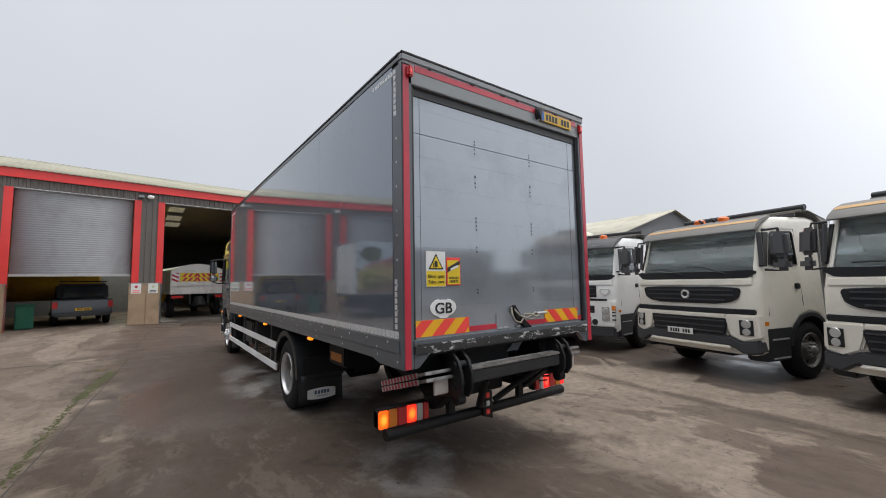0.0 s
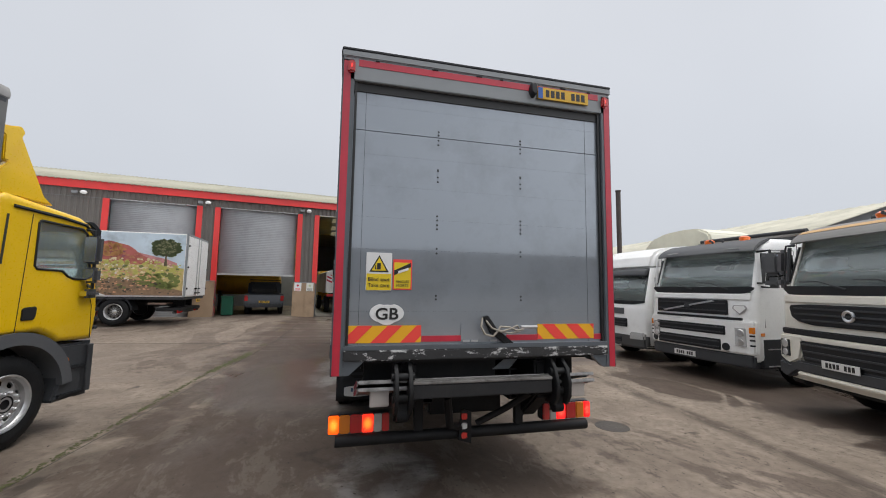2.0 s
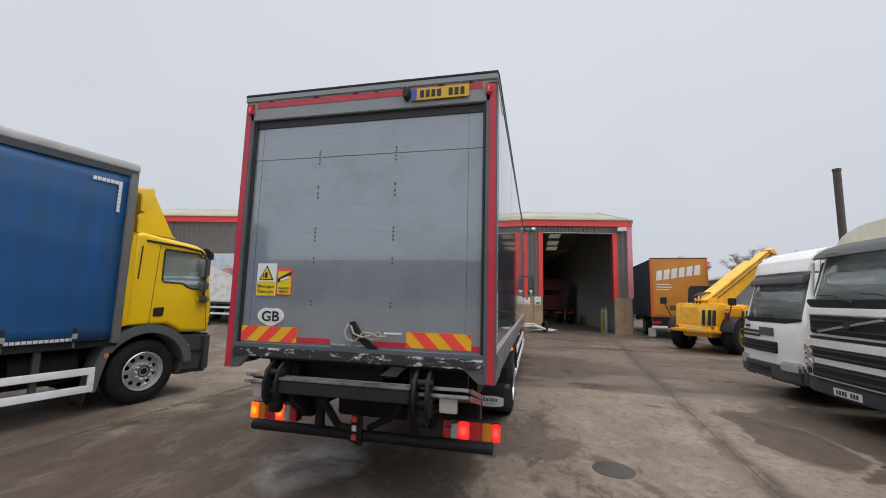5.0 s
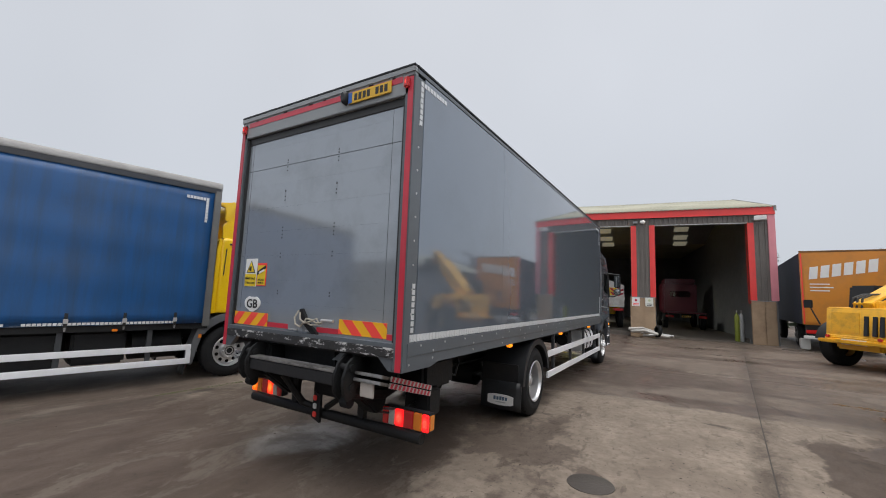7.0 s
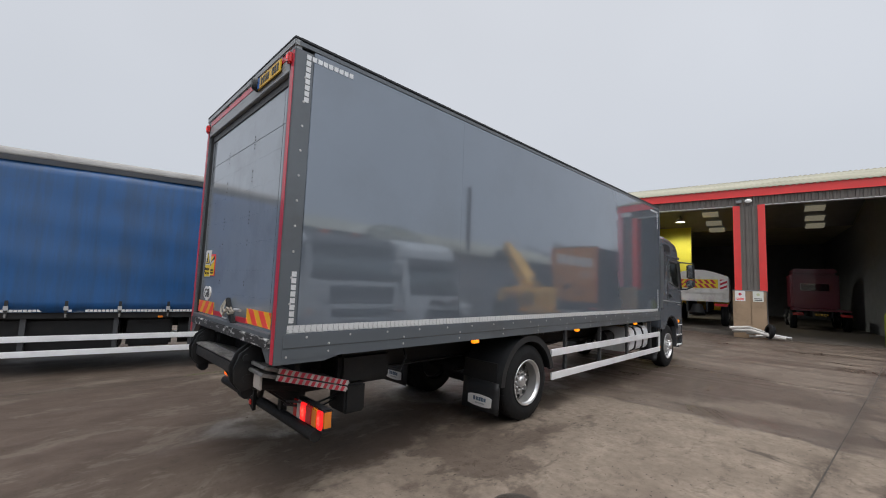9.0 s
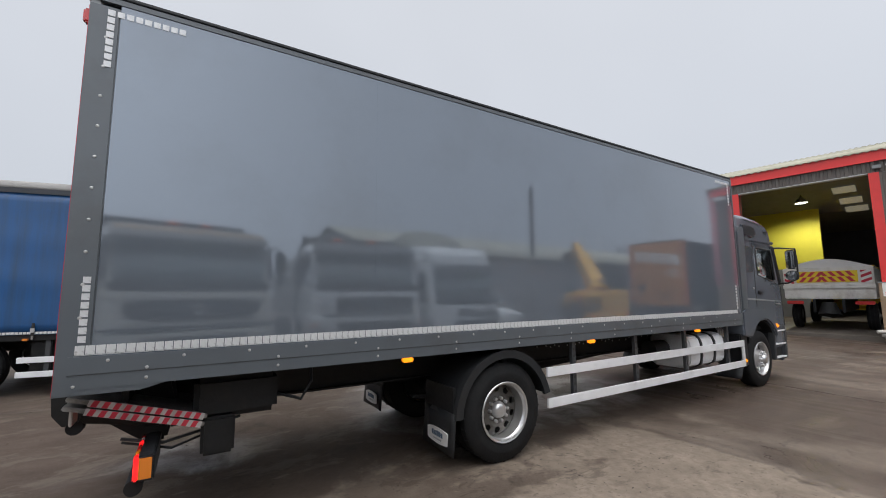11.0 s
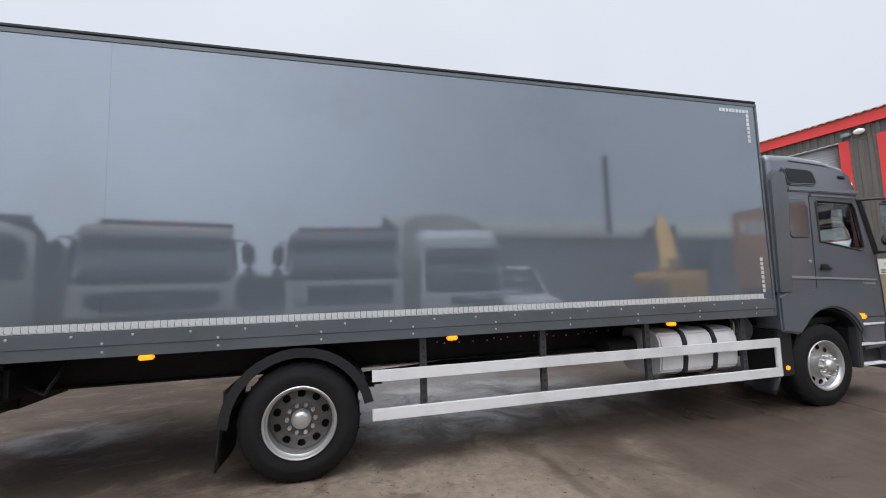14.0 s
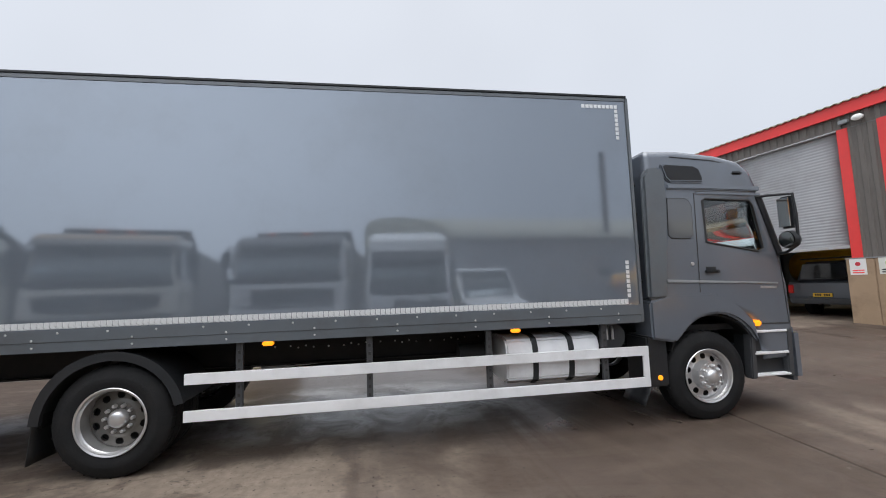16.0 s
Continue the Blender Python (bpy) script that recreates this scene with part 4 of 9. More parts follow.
# tail lift, folded under the floor
bm = B()
box(bm, -0.62, -0.07, 0.935, 0.57, 0.03, 1.045, 0.01)
lift = part("tail_lift", bm, BEAM, truck, "folded steel tail lift with a dark cross beam")
for z in (-0.055, 0.0):
    tiltm = pose(0, 0.02, 1.045, -16) @ pose(0, 0, z)
    bm = B()
    box(bm, -1.03, 0.0, 0.0, 1.03, 0.82, 0.028, 0.006)
    part("platform", bm, STEEL, lift, "galvanised lift platform with striped edges", tiltm)
    for s in (-1, 1):
        bm = B()
        box(bm, s * 1.03, 0.12, -0.008, s * 1.036, 0.80, 0.036)
        part("hazard_edge", bm, DIRTY_WHITE, lift, "", tiltm)
        for j in range(11):
            bm = B()
            yy = 0.135 + 0.06 * j
            prism(bm, [(yy, -0.007), (yy + 0.032, -0.007), (yy + 0.042, 0.035), (yy + 0.010, 0.035)], "x", s * 1.035, s * 1.038)
            part("red_stripe", bm, RED_TAPE, lift, "", tiltm)
bm = B()
box(bm, -0.62, -0.075, 1.045, 0.57, 0.02, 1.068, 0.006)
part("beam_edge", bm, STEEL, lift)
for s, xc in ((-1, -0.69), (1, 0.66)):
    for dx in (-0.055, 0.055):
        bm = B()
        prism(bm, [(-0.10, 0.90), (-0.11, 1.02), (-0.06, 1.14), (0.02, 1.20), (0.10, 1.20), (0.12, 1.05), (0.04, 0.84), (-0.04, 0.82)], "x", xc + dx - 0.015, xc + dx + 0.015, 0.004)
        part("lift_bracket", bm, BLACK, lift)
    for yy, zz, ww, rr in ((-0.02, 1.1, 0.09, 0.03), (0.0, 0.93, 0.08, 0.035)):
        bm = B()
        tube(bm, [(xc - ww, yy, zz), (xc + ww, yy, zz)], rr, 12)
        part("pivot_pin", bm, BLACK, lift)
    bm = B()
    tube(bm, [(xc, 0.0, 0.88), (xc, 0.5, 0.78), (xc * 0.95, 1.15, 0.92)], 0.055, 8)
    part("lift_arm", bm, BLACK, lift)
    bm = B()
    tube(bm, [(xc - 0.04, 0.02, 0.80), (xc + 0.04, 0.02, 0.80)], 0.05, 14)
    part("roller", bm, RUBBER, lift)
    bm = B()
    box(bm, s * 0.79, 0.03, 0.865, s * 0.94, 0.05, 0.99, 0.006)
    part("rubber_pad", bm, mat("pale_pad", (0.42, 0.38, 0.35), 0.7, var=0.2), lift)
bm = B()
box(bm, -0.98, 0.30, 0.98, 0.20, 0.34, 1.21)
part("lift_back_plate", bm, BLACK, lift)
bm = B()
box(bm, 0.52, 0.30, 0.98, 0.98, 0.34, 1.21)
part("lift_back_plate", bm, BLACK, lift)
for xa, xb in ((-0.70, -0.56), (0.50, 0.66)):
    bm = B()
    prism(bm, [(0.10, 0.86), (0.12, 1.18), (0.55, 1.18), (0.62, 0.90), (0.56, 0.62), (0.44, 0.60)], "x", xa, xb, 0.02)
    part("lift_column", bm, BLACK, lift)
bm = B()
prism(bm, [(0.17, 1.07), (0.33, 1.07), (0.43, 1.17), (0.30, 1.17)], "y", 0.29, 0.298)
part("pale_stay", bm, GREY_LIGHT, lift)
bm = B()
tube(bm, [(-0.30, 0.1, 0.90), (-0.22, 0.3, 0.60), (-0.08, 0.38, 0.55)], 0.035, 8)
part("lift_link", bm, BLACK, lift)
bm = B()
tube(bm, [(0.45, 0.1, 0.90), (0.30, 0.3, 0.72), (0.05, 0.38, 0.58)], 0.03, 8)
part("lift_link", bm, BLACK, lift)
bm = B()
box(bm, -0.36, 0.55, 0.62, 0.36, 1.0, 0.9, 0.02)
part("power_pack", bm, BLACK, lift)
bm = B()
box(bm, 0.72, 0.78, 0.55, 1.02, 1.0, 0.82, 0.02)
box(bm, 0.6, 0.72, 0.8, 1.0, 1.3, 1.1, 0.04)
part("pump_box", bm, BLACK, lift)
for pts, r in (([(0.85, 0.3, 0.72), (0.88, 0.55, 0.66), (0.85, 0.8, 0.7), (0.8, 1.05, 0.75)], 0.011), ([(0.8, 1.3, 0.9), (0.9, 1.5, 0.84), (0.9, 1.58, 0.98), (0.8, 1.6, 1.12)], 0.014), ([(0.8, 0.3, 0.68), (0.84, 0.6, 0.6), (0.8, 0.9, 0.68)], 0.009)):
    bm = B()
    tube(bm, pts, r, 6)
    part("hose", bm, PLASTIC, lift)
bm = B()
tube(bm, [(-1.19, 0.42, 0.495), (1.19, 0.42, 0.495)], 0.05, 16)
ub = part("underrun_bar", bm, BLACK, truck, "black tubular underrun bar")
for x in (-0.48, 0.48):
    bm = B()
    box(bm, x - 0.04, 0.40, 0.495, x + 0.04, 0.46, 0.92, 0.006)
    part("bar_hanger", bm, BLACK, ub)
bm = B()
prism(bm, [(-0.13, 0.46), (-0.01, 0.42), (-0.01, 0.69), (-0.10, 0.72)], "y", 0.34, 0.37)
part("tow_eye_plate", bm, BLACK, ub)
for i in range(3):
    bm = B()
    box(bm, -0.105, 0.326, 0.47 + 0.08 * i, -0.05, 0.342, 0.525 + 0.08 * i, 0.01)
    part("reflector", bm, SIGN_RED if i != 1 else SIGN_WHITE, ub)
for s in (-1, 1):
    segs = ((0.0, 0.09, AMBER_HOT), (0.09, 0.18, AMBER_LENS), (0.18, 0.28, RED_LENS), (0.28, 0.38, BRAKE_HOT), (0.38, 0.45, CLEAR_LENS), (0.45, 0.515, RED_LENS))
    if s > 0:
        segs = ((0.0, 0.07, RED_HOT), (0.07, 0.16, AMBER_LENS), (0.16, 0.27, RED_LENS), (0.27, 0.37, RED_HOT), (0.37, 0.44, CLEAR_LENS), (0.44, 0.51, RED_LENS))
    bm = B()
    xo = s * 1.25
    box(bm, min(xo, xo - s * 0.52), 0.44, 0.545, max(xo, xo - s * 0.52), 0.53, 0.705, 0.01)
    cl = part("tail_lamp", bm, PLASTIC, truck, "tail lamp cluster, lit amber and red")
    for a, b, lm in segs:
        bm = B()
        xa, xb = sorted((xo - s * a, xo - s * b))
        box(bm, xa + 0.001, 0.415, 0.55, xb - 0.001, 0.445, 0.70, 0.008)
        part("lens", bm, lm, cl)
    bm = B()
    box(bm, min(xo, xo - s * 0.01), 0.445, 0.555, max(xo, xo - s * 0.01) + 0.004, 0.52, 0.695, 0.006)
    part("side_lens", bm, AMBER_LENS, cl)

# cab
QUARTER = mat("tinted_quarter_glass", (0.085, 0.09, 0.10), 0.08, coat=1.0, var=0.05, rvar=0.02)
gh = [[(9.69, 2.03), (9.68, 2.53), (9.72, 2.55), (10.31, 2.53), (10.36, 2.47), (10.45, 1.95), (10.38, 1.91), (10.04, 1.97)], [(9.20, 2.12), (9.24, 2.08), (9.48, 2.08), (9.52, 2.12), (9.53, 2.46), (9.49, 2.53), (9.44, 2.555), (9.22, 2.555)]]
GP = [(8.96, 1.0), (8.96, 3.06), (9.02, 3.14), (9.4, 3.145), (9.93, 3.10), (10.24, 3.03), (10.40, 2.91), (10.47, 2.74), (10.49, 2.60), (10.71, 1.84), (10.77, 1.5), (10.78, 1.1), (10.76, 0.62), (10.35, 0.62), (10.30, 0.98), (10.18, 1.13), (9.98, 1.22), (9.70, 1.26), (9.4, 1.22), (9.14, 1.08)]
cabp = cab_shell(truck, GP, 1.165, 0.09, GREY_CAB, [gh[0]], [8], GLASS, label="dark grey sleeper cab")
for s in (-1, 1):
    W = 1.165
    bm = B()
    prism(bm, gh[1], "x", s * (W - 0.001), s * (W + 0.008), 0.003)
    part("rear_quarter_window", bm, QUARTER, cabp, "dark tinted fixed side window")
    bm = B()
    loop = gh[0] + gh[0][:1]
    tube(bm, [(s * (W + 0.001), y, z) for y, z in loop], 0.013, 6, False)
    part("window_seal", bm, SIGN_BLACK, cabp)
    bm = B()
    tube(bm, [(s * (W + 0.002), y, z) for y, z in gh[1] + gh[1][:1]], 0.006, 5, False)
    part("panel_seam", bm, SIGN_BLACK, cabp)
    # door shut lines, waist line, handle
    bm = B()
    for a, b in (((9.58, 2.62), (9.55, 1.45)), ((9.60, 2.64), (10.42, 2.60)), ((10.66, 1.84), (10.70, 1.05)), ((10.06, 1.24), (10.2, 1.06)), ((10.2, 1.06), (10.70, 1.05))):
        tube(bm, [(s * (W + 0.001), a[0], a[1]), (s * (W + 0.001), b[0], b[1])], 0.006, 5)
    part("door_seam", bm, SIGN_BLACK, cabp)
    bm = B()
    prism(bm, [(9.13, 1.575), (10.6, 1.515), (10.6, 1.535), (9.13, 1.61)], "x", s * (W - 0.005), s * (W + 0.012), 0.005)
    part("waist_moulding", bm, GREY_LIGHT, cabp)
    bm = B()
    prism(bm, [(10.36, 1.497), (10.58, 1.489), (10.58, 1.463), (10.36, 1.47)], "x", s * W, s * (W + 0.004))
    part("badge_bar", bm, CHROME, cabp)
    bm = B()
    box(bm, s * W, 9.62, 1.67, s * (W + 0.035), 9.82, 1.705, 0.012)
    box(bm, s * W, 9.65, 1.70, s * (W + 0.012), 9.78, 1.74, 0.005)
    part("door_handle", bm, PLASTIC, cabp)
    bm = B()
    lathe(bm, [(s * W, 0.022), (s * (W + 0.01), 0.02), (s * (W + 0.011), 0.0)], "x", (0, 9.48, 1.78), 12)
    part("filler_lock", bm, GALV, cabp)
    bm = B()
    prism(bm, [(9.15, 2.95), (9.20, 2.79), (9.26, 2.74), (9.70, 2.74), (9.71, 2.80), (9.66, 2.92), (9.58, 2.96), (9.20, 2.975)], "x", s * (W - 0.05), s * (W + 0.03), 0.015)
    part("roof_locker", bm, GREY_CAB, cabp, "raised roof intake surround")
    bm = B()
    prism(bm, offset_poly([(9.15, 2.95), (9.20, 2.79), (9.26, 2.74), (9.70, 2.74), (9.71, 2.80), (9.66, 2.92), (9.58, 2.96), (9.20, 2.975)], 0.028), "x", s * (W + 0.024), s * (W + 0.036))
    part("dark_insert", bm, PLASTIC, cabp)
    bm = B()
    prism(bm, [(9.22, 2.66), (9.74, 2.66), (10.46, 2.64), (10.47, 2.70), (9.74, 2.725), (9.22, 2.72)], "x", s * (W - 0.1), s * (W + 0.026), 0.012)
    prism(bm, [(9.60, 2.605), (10.48, 2.585), (10.48, 2.615), (9.60, 2.635)], "x", s * (W - 0.1), s * (W + 0.014), 0.006)
    part("gutter_moulding", bm, GREY_CAB, cabp)
    bm = B()
    box(bm, s * (W - 0.03), 10.11, 2.845, s * (W + 0.02), 10.26, 2.89, 0.018)
    part("roof_marker_lamp", bm, PLASTIC, cabp)
    bm = B()
    tube(bm, [(s * (W + 0.0), 9.3, 3.055), (s * (W - 0.0), 9.85, 3.02), (s * (W - 0.02), 10.2, 2.96)], 0.009, 6)
    part("roof_seam", bm, DGREY, cabp)
    # side wind deflector behind the cab
    bm = B()
    prism(bm, [(8.87, 1.39), (9.11, 1.39), (9.20, 2.50), (9.19, 2.88), (9.13, 2.925), (8.96, 2.90), (8.90, 2.80)], "x", s * (W - 0.04), s * (W + 0.045), 0.03)
    part("wind_deflector", bm, GREY_RAIL, cabp, "pale grey side wind deflector")
    # wheel arch panel
    bm = B()
    prism(bm, [(8.87, 0.95), (8.87, 1.37), (9.06, 1.43), (9.74, 1.435), (9.90, 1.36), (10.06, 1.23), (10.20, 1.08), (10.24, 0.86)] + [(9.69 + 0.55 * math.cos(radians(a)), 0.64 + 0.56 * math.sin(radians(a))) for a in range(24, 150, 9)] + [(9.16, 0.90)], "x", s * (W - 0.28), s * (W + 0.05), 0.028)
    part("wheel_arch", bm, GREY_CAB, cabp, "grey wheel arch panel")
    bm = B()
    arch(bm, s * 0.7, s * 1.15, 9.68, 0.6, 0.575, 0.59, 20, 160)
    part("arch_liner", bm, BLACK, cabp)
    bm = B()
    box(bm, s * 0.75, 8.83, 0.42, s * (W - 0.01), 9.08, 0.98, 0.02)
    part("rear_arch_flap", bm, PLASTIC, cabp)
    bm = B()
    lathe(bm, [(s * (W - 0.012), 0.028), (s * (W + 0.004), 0.026), (s * (W + 0.008), 0.0)], "x", (0, 8.96, 0.52), 12)
    part("side_marker_lamp", bm, AMBER, cabp)
    bm = B()
    sheet(bm, lambda u, v: (s * (0.75 + 0.4 * u), 8.86 - 0.1 * v, 0.42 - 0.2 * v), 3, 3)
    f = part("mudflap", bm, PLASTIC, cabp)
    f.modifiers.new("skin", "SOLIDIFY").thickness = 0.012
    # steps
    bm = B()
    prism(bm, [(10.13, 0.45), (10.16, 0.98), (10.66, 0.99), (10.70, 0.9), (10.66, 0.42)], "x", s * (W - 0.25), s * (W - 0.06), 0.02)
    part("step_box", bm, PLASTIC, cabp)
    bm = B()
    prism(bm, [(10.12, 0.43), (10.15, 0.99), (10.22, 1.0), (10.2, 0.43)], "x", s * (W - 0.1), s * (W + 0.01), 0.012)
    part("step_cheek", bm, DGREY, cabp)
    bm = B()
    prism(bm, [(10.62, 0.42), (10.64, 0.99), (10.72, 0.97), (10.70, 0.44)], "x", s * (W - 0.1), s * (W + 0.01), 0.012)
    part("step_cheek", bm, DGREY, cabp)
    for z in (0.45, 0.70, 0.95):
        bm = B()
        box(bm, s * (W - 0.12), 10.18, z, s * (W + 0.012), 10.65, z + 0.028, 0.006)
        part("step_tread", bm, ALLOY, cabp)
    bm = B()
    box(bm, s * (W - 0.02), 10.19, 1.035, s * (W + 0.062), 10.27, 1.105, 0.018)
    part("side_indicator", bm, AMBER, cabp, "amber side indicator, lit")
    # mirrors on their arms
    bm = B()
    tube(bm, [(s * W, 10.42, 2.57), (s * (W + 0.1), 10.48, 2.57), (s * (W + 0.32), 10.56, 2.54), (s * (W + 0.335), 10.56, 2.3), (s * (W + 0.33), 10.56, 1.96), (s * (W + 0.15), 10.60, 1.88), (s * W, 10.66, 1.88)], 0.017, 8)
    arm = part("mirror_arm", bm, PLASTIC, cabp)
    bm = B()
    box(bm, s * (W + 0.17), 10.50, 2.15, s * (W + 0.33), 10.60, 2.52, 0.03)
    mi = part("door_mirror", bm, PLASTIC, cabp)
    bm = B()
    box(bm, s * (W + 0.185), 10.494, 2.17, s * (W + 0.315), 10.502, 2.50)
    part("mirror_glass", bm, MIRROR, cabp)
    bm = B()
    lathe(bm, [(10.50, 0.095), (10.56, 0.105), (10.62, 0.07), (10.64, 0.0)], "y", (s * (W + 0.25), 0, 2.02), 20)
    wm = part("wide_mirror", bm, PLASTIC, cabp)
    bm = B()
    lathe(bm, [(10.499, 0.088), (10.495, 0.0)], "y", (s * (W + 0.25), 0, 2.02), 20)
    part("mirror_glass", bm, MIRROR, cabp)
    bm = B()
    tube(bm, [(s * (W - 0.02), 10.45, 2.58), (s * (W - 0.025), 10.68, 1.86)], 0.05, 8)
    part("windscreen_pillar", bm, PLASTIC, cabp)
bm = B()
box(bm, -1.0, 10.3, 1.35, 1.0, 10.66, 1.82, 0.05)
part("dashboard", bm, CABIN, cabp)
for s in (-1, 1):
    bm = B()
    box(bm, s * 0.55 - 0.25, 9.4, 1.2, s * 0.55 + 0.25, 9.95, 1.5, 0.06)
    box(bm, s * 0.55 - 0.24, 9.32, 1.45, s * 0.55 + 0.24, 9.48, 2.3, 0.06)
    part("seat", bm, mat("seat_cloth", (0.05, 0.05, 0.055), 0.9, var=0.2), cabp)
bm = B()
lathe(bm, [(-0.012, 0.21), (0.0, 0.225), (0.012, 0.21), (0.0, 0.195), (-0.012, 0.21)], "y", (0, 0, 0), 24)
part("steering_wheel", bm, PLASTIC, cabp, "", pose(0.55, 10.18, 1.86, -50))
bm = B()
box(bm, -1.12, 10.74, 0.35, 1.12, 10.92, 0.98, 0.06)
part("front_bumper", bm, GREY_CAB, cabp)
bm = B()
box(bm, -0.4, 8.95, 0.6, 0.4, 10.6, 1.1, 0.05)
part("engine", bm, BLACK, cabp)
bm = B()
box(bm, -1.0, 8.96, 0.99, 1.0, 10.7, 1.06)
part("cab_floor", bm, BLACK, cabp)
bm = B()
for z in (1.6, 2.0, 2.4, 2.75):
    tube(bm, [(1.0, 8.75, z), (1.0, 8.93, z)], 0.025, 8)
    tube(bm, [(-1.0, 8.75, z), (-1.0, 8.93, z)], 0.025, 8)
part("deflector_stays", bm, BLACK, cabp)


# ---- ground ----
def rise(x, y):
    """The yard climbs a little towards the workshop."""
    t = min(1, max(0, (y - 11.5) / 8.0))
    side = min(1, max(0, (4.0 - x) / 5.0))
    return (0.13 + 0.22 * side) * t * t * (3 - 2 * t)


def concrete():
    m = bpy.data.materials.new("wet_concrete")
    m.use_nodes = True
    n, l = m.node_tree.nodes, m.node_tree.links
    p = n["Principled BSDF"]
    geo = n.new("ShaderNodeNewGeometry")
    oi = n.new("ShaderNodeObjectInfo")

    def noise_node(scale, detail, rough=0.6, src=None, dist=0.0):
        k = n.new("ShaderNodeTexNoise")
        k.inputs["Scale"].default_value, k.inputs["Detail"].default_value, k.inputs["Roughness"].default_value = scale, detail, rough
        k.inputs["Distortion"].default_value = dist
        l.new(src or geo.outputs["Position"], k.inputs["Vector"])
        return k.outputs["Fac"]

    def span(v, a, b, c, d):
        k = n.new("ShaderNodeMapRange")
        for nm, val in (("From Min", a), ("From Max", b), ("To Min", c), ("To Max", d)):
            k.inputs[nm].default_value = val
        l.new(v, k.inputs["Value"])
        return k.outputs[0]

    def mixc(f, a, b):
        k = n.new("ShaderNodeMix")
        k.data_type = "RGBA"
        for nm, v in (("A", a), ("B", b)):
            if isinstance(v, tuple):
                k.inputs[nm].default_value = (*v, 1)
            else:
                l.new(v, k.inputs[nm])
        l.new(f, k.inputs["Factor"])
        return k.outputs["Result"]

    def math_node(op, a, b):
        k = n.new("ShaderNodeMath")
        k.operation = op
        for i, v in enumerate((a, b)):
            if isinstance(v, (int, float)):
                k.inputs[i].default_value = v
            else:
                l.new(v, k.inputs[i])
        return k.outputs[0]

    stretch = n.new("ShaderNodeMapping")
    stretch.inputs["Scale"].default_value = (1.0, 0.45, 1.0)
    stretch.inputs["Rotation"].default_value = (0, 0, radians(4))
    l.new(geo.outputs["Position"], stretch.inputs["Vector"])
    sep = n.new("ShaderNodeSeparateXYZ")
    l.new(geo.outputs["Position"], sep.inputs[0])
    px, py = sep.outputs[0], sep.outputs[1]
    broad = noise_node(0.28, 7, 0.68, stretch.outputs[0], 0.6)
    mid = noise_node(1.1, 8, 0.65, None, 0.3)
    edge = noise_node(0.9, 7, 0.62, None, 0.4)
    blot = noise_node(3.2, 8, 0.72, stretch.outputs[0], 0.5)
    fine = noise_node(9.0, 8, 0.7)
    grit = noise_node(90.0, 4, 0.6)

    def mul(*vs):
        out = vs[0]
        for v in vs[1:]:
            out = math_node("MULTIPLY", out, v)
        return out

    # coordinates pushed about, so that the damp areas have ragged rims
    wob = span(edge, 0.25, 0.75, -0.9, 0.9)
    wob2 = span(mid, 0.25, 0.75, -0.7, 0.7)
    xw = math_node("ADD", px, wob)
    yw = math_node("ADD", py, mul(math_node("ADD", wob, wob2), 0.55))

    def blob(cx, cy, rx, ry, soft=0.12, raw=False):
        ax = math_node("MULTIPLY", math_node("SUBTRACT", px if raw else math_node("ADD", px, mul(wob, 0.35)), cx), 1 / rx)
        ay = math_node("MULTIPLY", math_node("SUBTRACT", py if raw else math_node("ADD", py, mul(wob2, 0.35)), cy), 1 / ry)
        d = math_node("ADD", mul(ax, ax), mul(ay, ay))
        return span(d, 1 + soft, 1 - soft, 0, 1)

    base = mixc(span(mid, 0.36, 0.64, 0, 1), (0.174, 0.140, 0.112), (0.272, 0.224, 0.180))
    base = mixc(span(fine, 0.42, 0.66, 0, 0.7), base, (0.138, 0.112, 0.090))
    tone = n.new("ShaderNodeHueSaturation")
    l.new(base, tone.inputs["Color"])
    l.new(span(oi.outputs["Random"], 0, 1, 0.93, 1.07), tone.inputs["Value"])
    # the dirty lane in which lorries stand and drip
    lane = mul(span(math_node("SUBTRACT", xw, mul(py, 0.02)), 4.0, 3.65, 0, 1), span(xw, -1.1, -0.6, 0, 1))
    lane = mul(lane, span(broad, 0.30, 0.50, 0.62, 1.0))
    col = mixc(mul(lane, 0.90), tone.outputs[0], (0.066, 0.049, 0.039))
    # pale flakes where the dirt has worn through
    col = mixc(mul(span(blot, 0.58, 0.60, 0, 0.6), span(mid, 0.4, 0.6, 0.2, 1.0)), col, (0.170, 0.142, 0.114))
    # damp sheet from the middle of the yard to the workshop, and along the parked row
    drawn = n.new("ShaderNodeMapping")
    drawn.inputs["Scale"].default_value = (0.22, 1.5, 1.0)
    drawn.inputs["Rotation"].default_value = (0, 0, radians(-5))
    l.new(geo.outputs["Position"], drawn.inputs["Vector"])
    bands = span(noise_node(0.9, 6, 0.6, drawn.outputs[0], 0.5), 0.46, 0.56, 0.5, 1.0)
    front = mul(span(yw, 8.42, 8.54, 0, 1), span(broad, 0.36, 0.46, 0.75, 1.0), bands, span(xw, -1.7, -0.7, 0.35, 1.0))
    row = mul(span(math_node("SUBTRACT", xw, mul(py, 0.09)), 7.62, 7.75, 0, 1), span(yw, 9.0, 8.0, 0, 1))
    # west strip: damp ground, with the shade under the curtain lorry painted in
    left = mul(span(px, -0.9, -1.3, 0, 1), math_node("MAXIMUM", span(noise_node(0.6, 7, 0.65, stretch.outputs[0], 0.8), 0.51, 0.56, 0.08, 0.65), span(yw, 5.2, 4.0, 0, 1.0)))
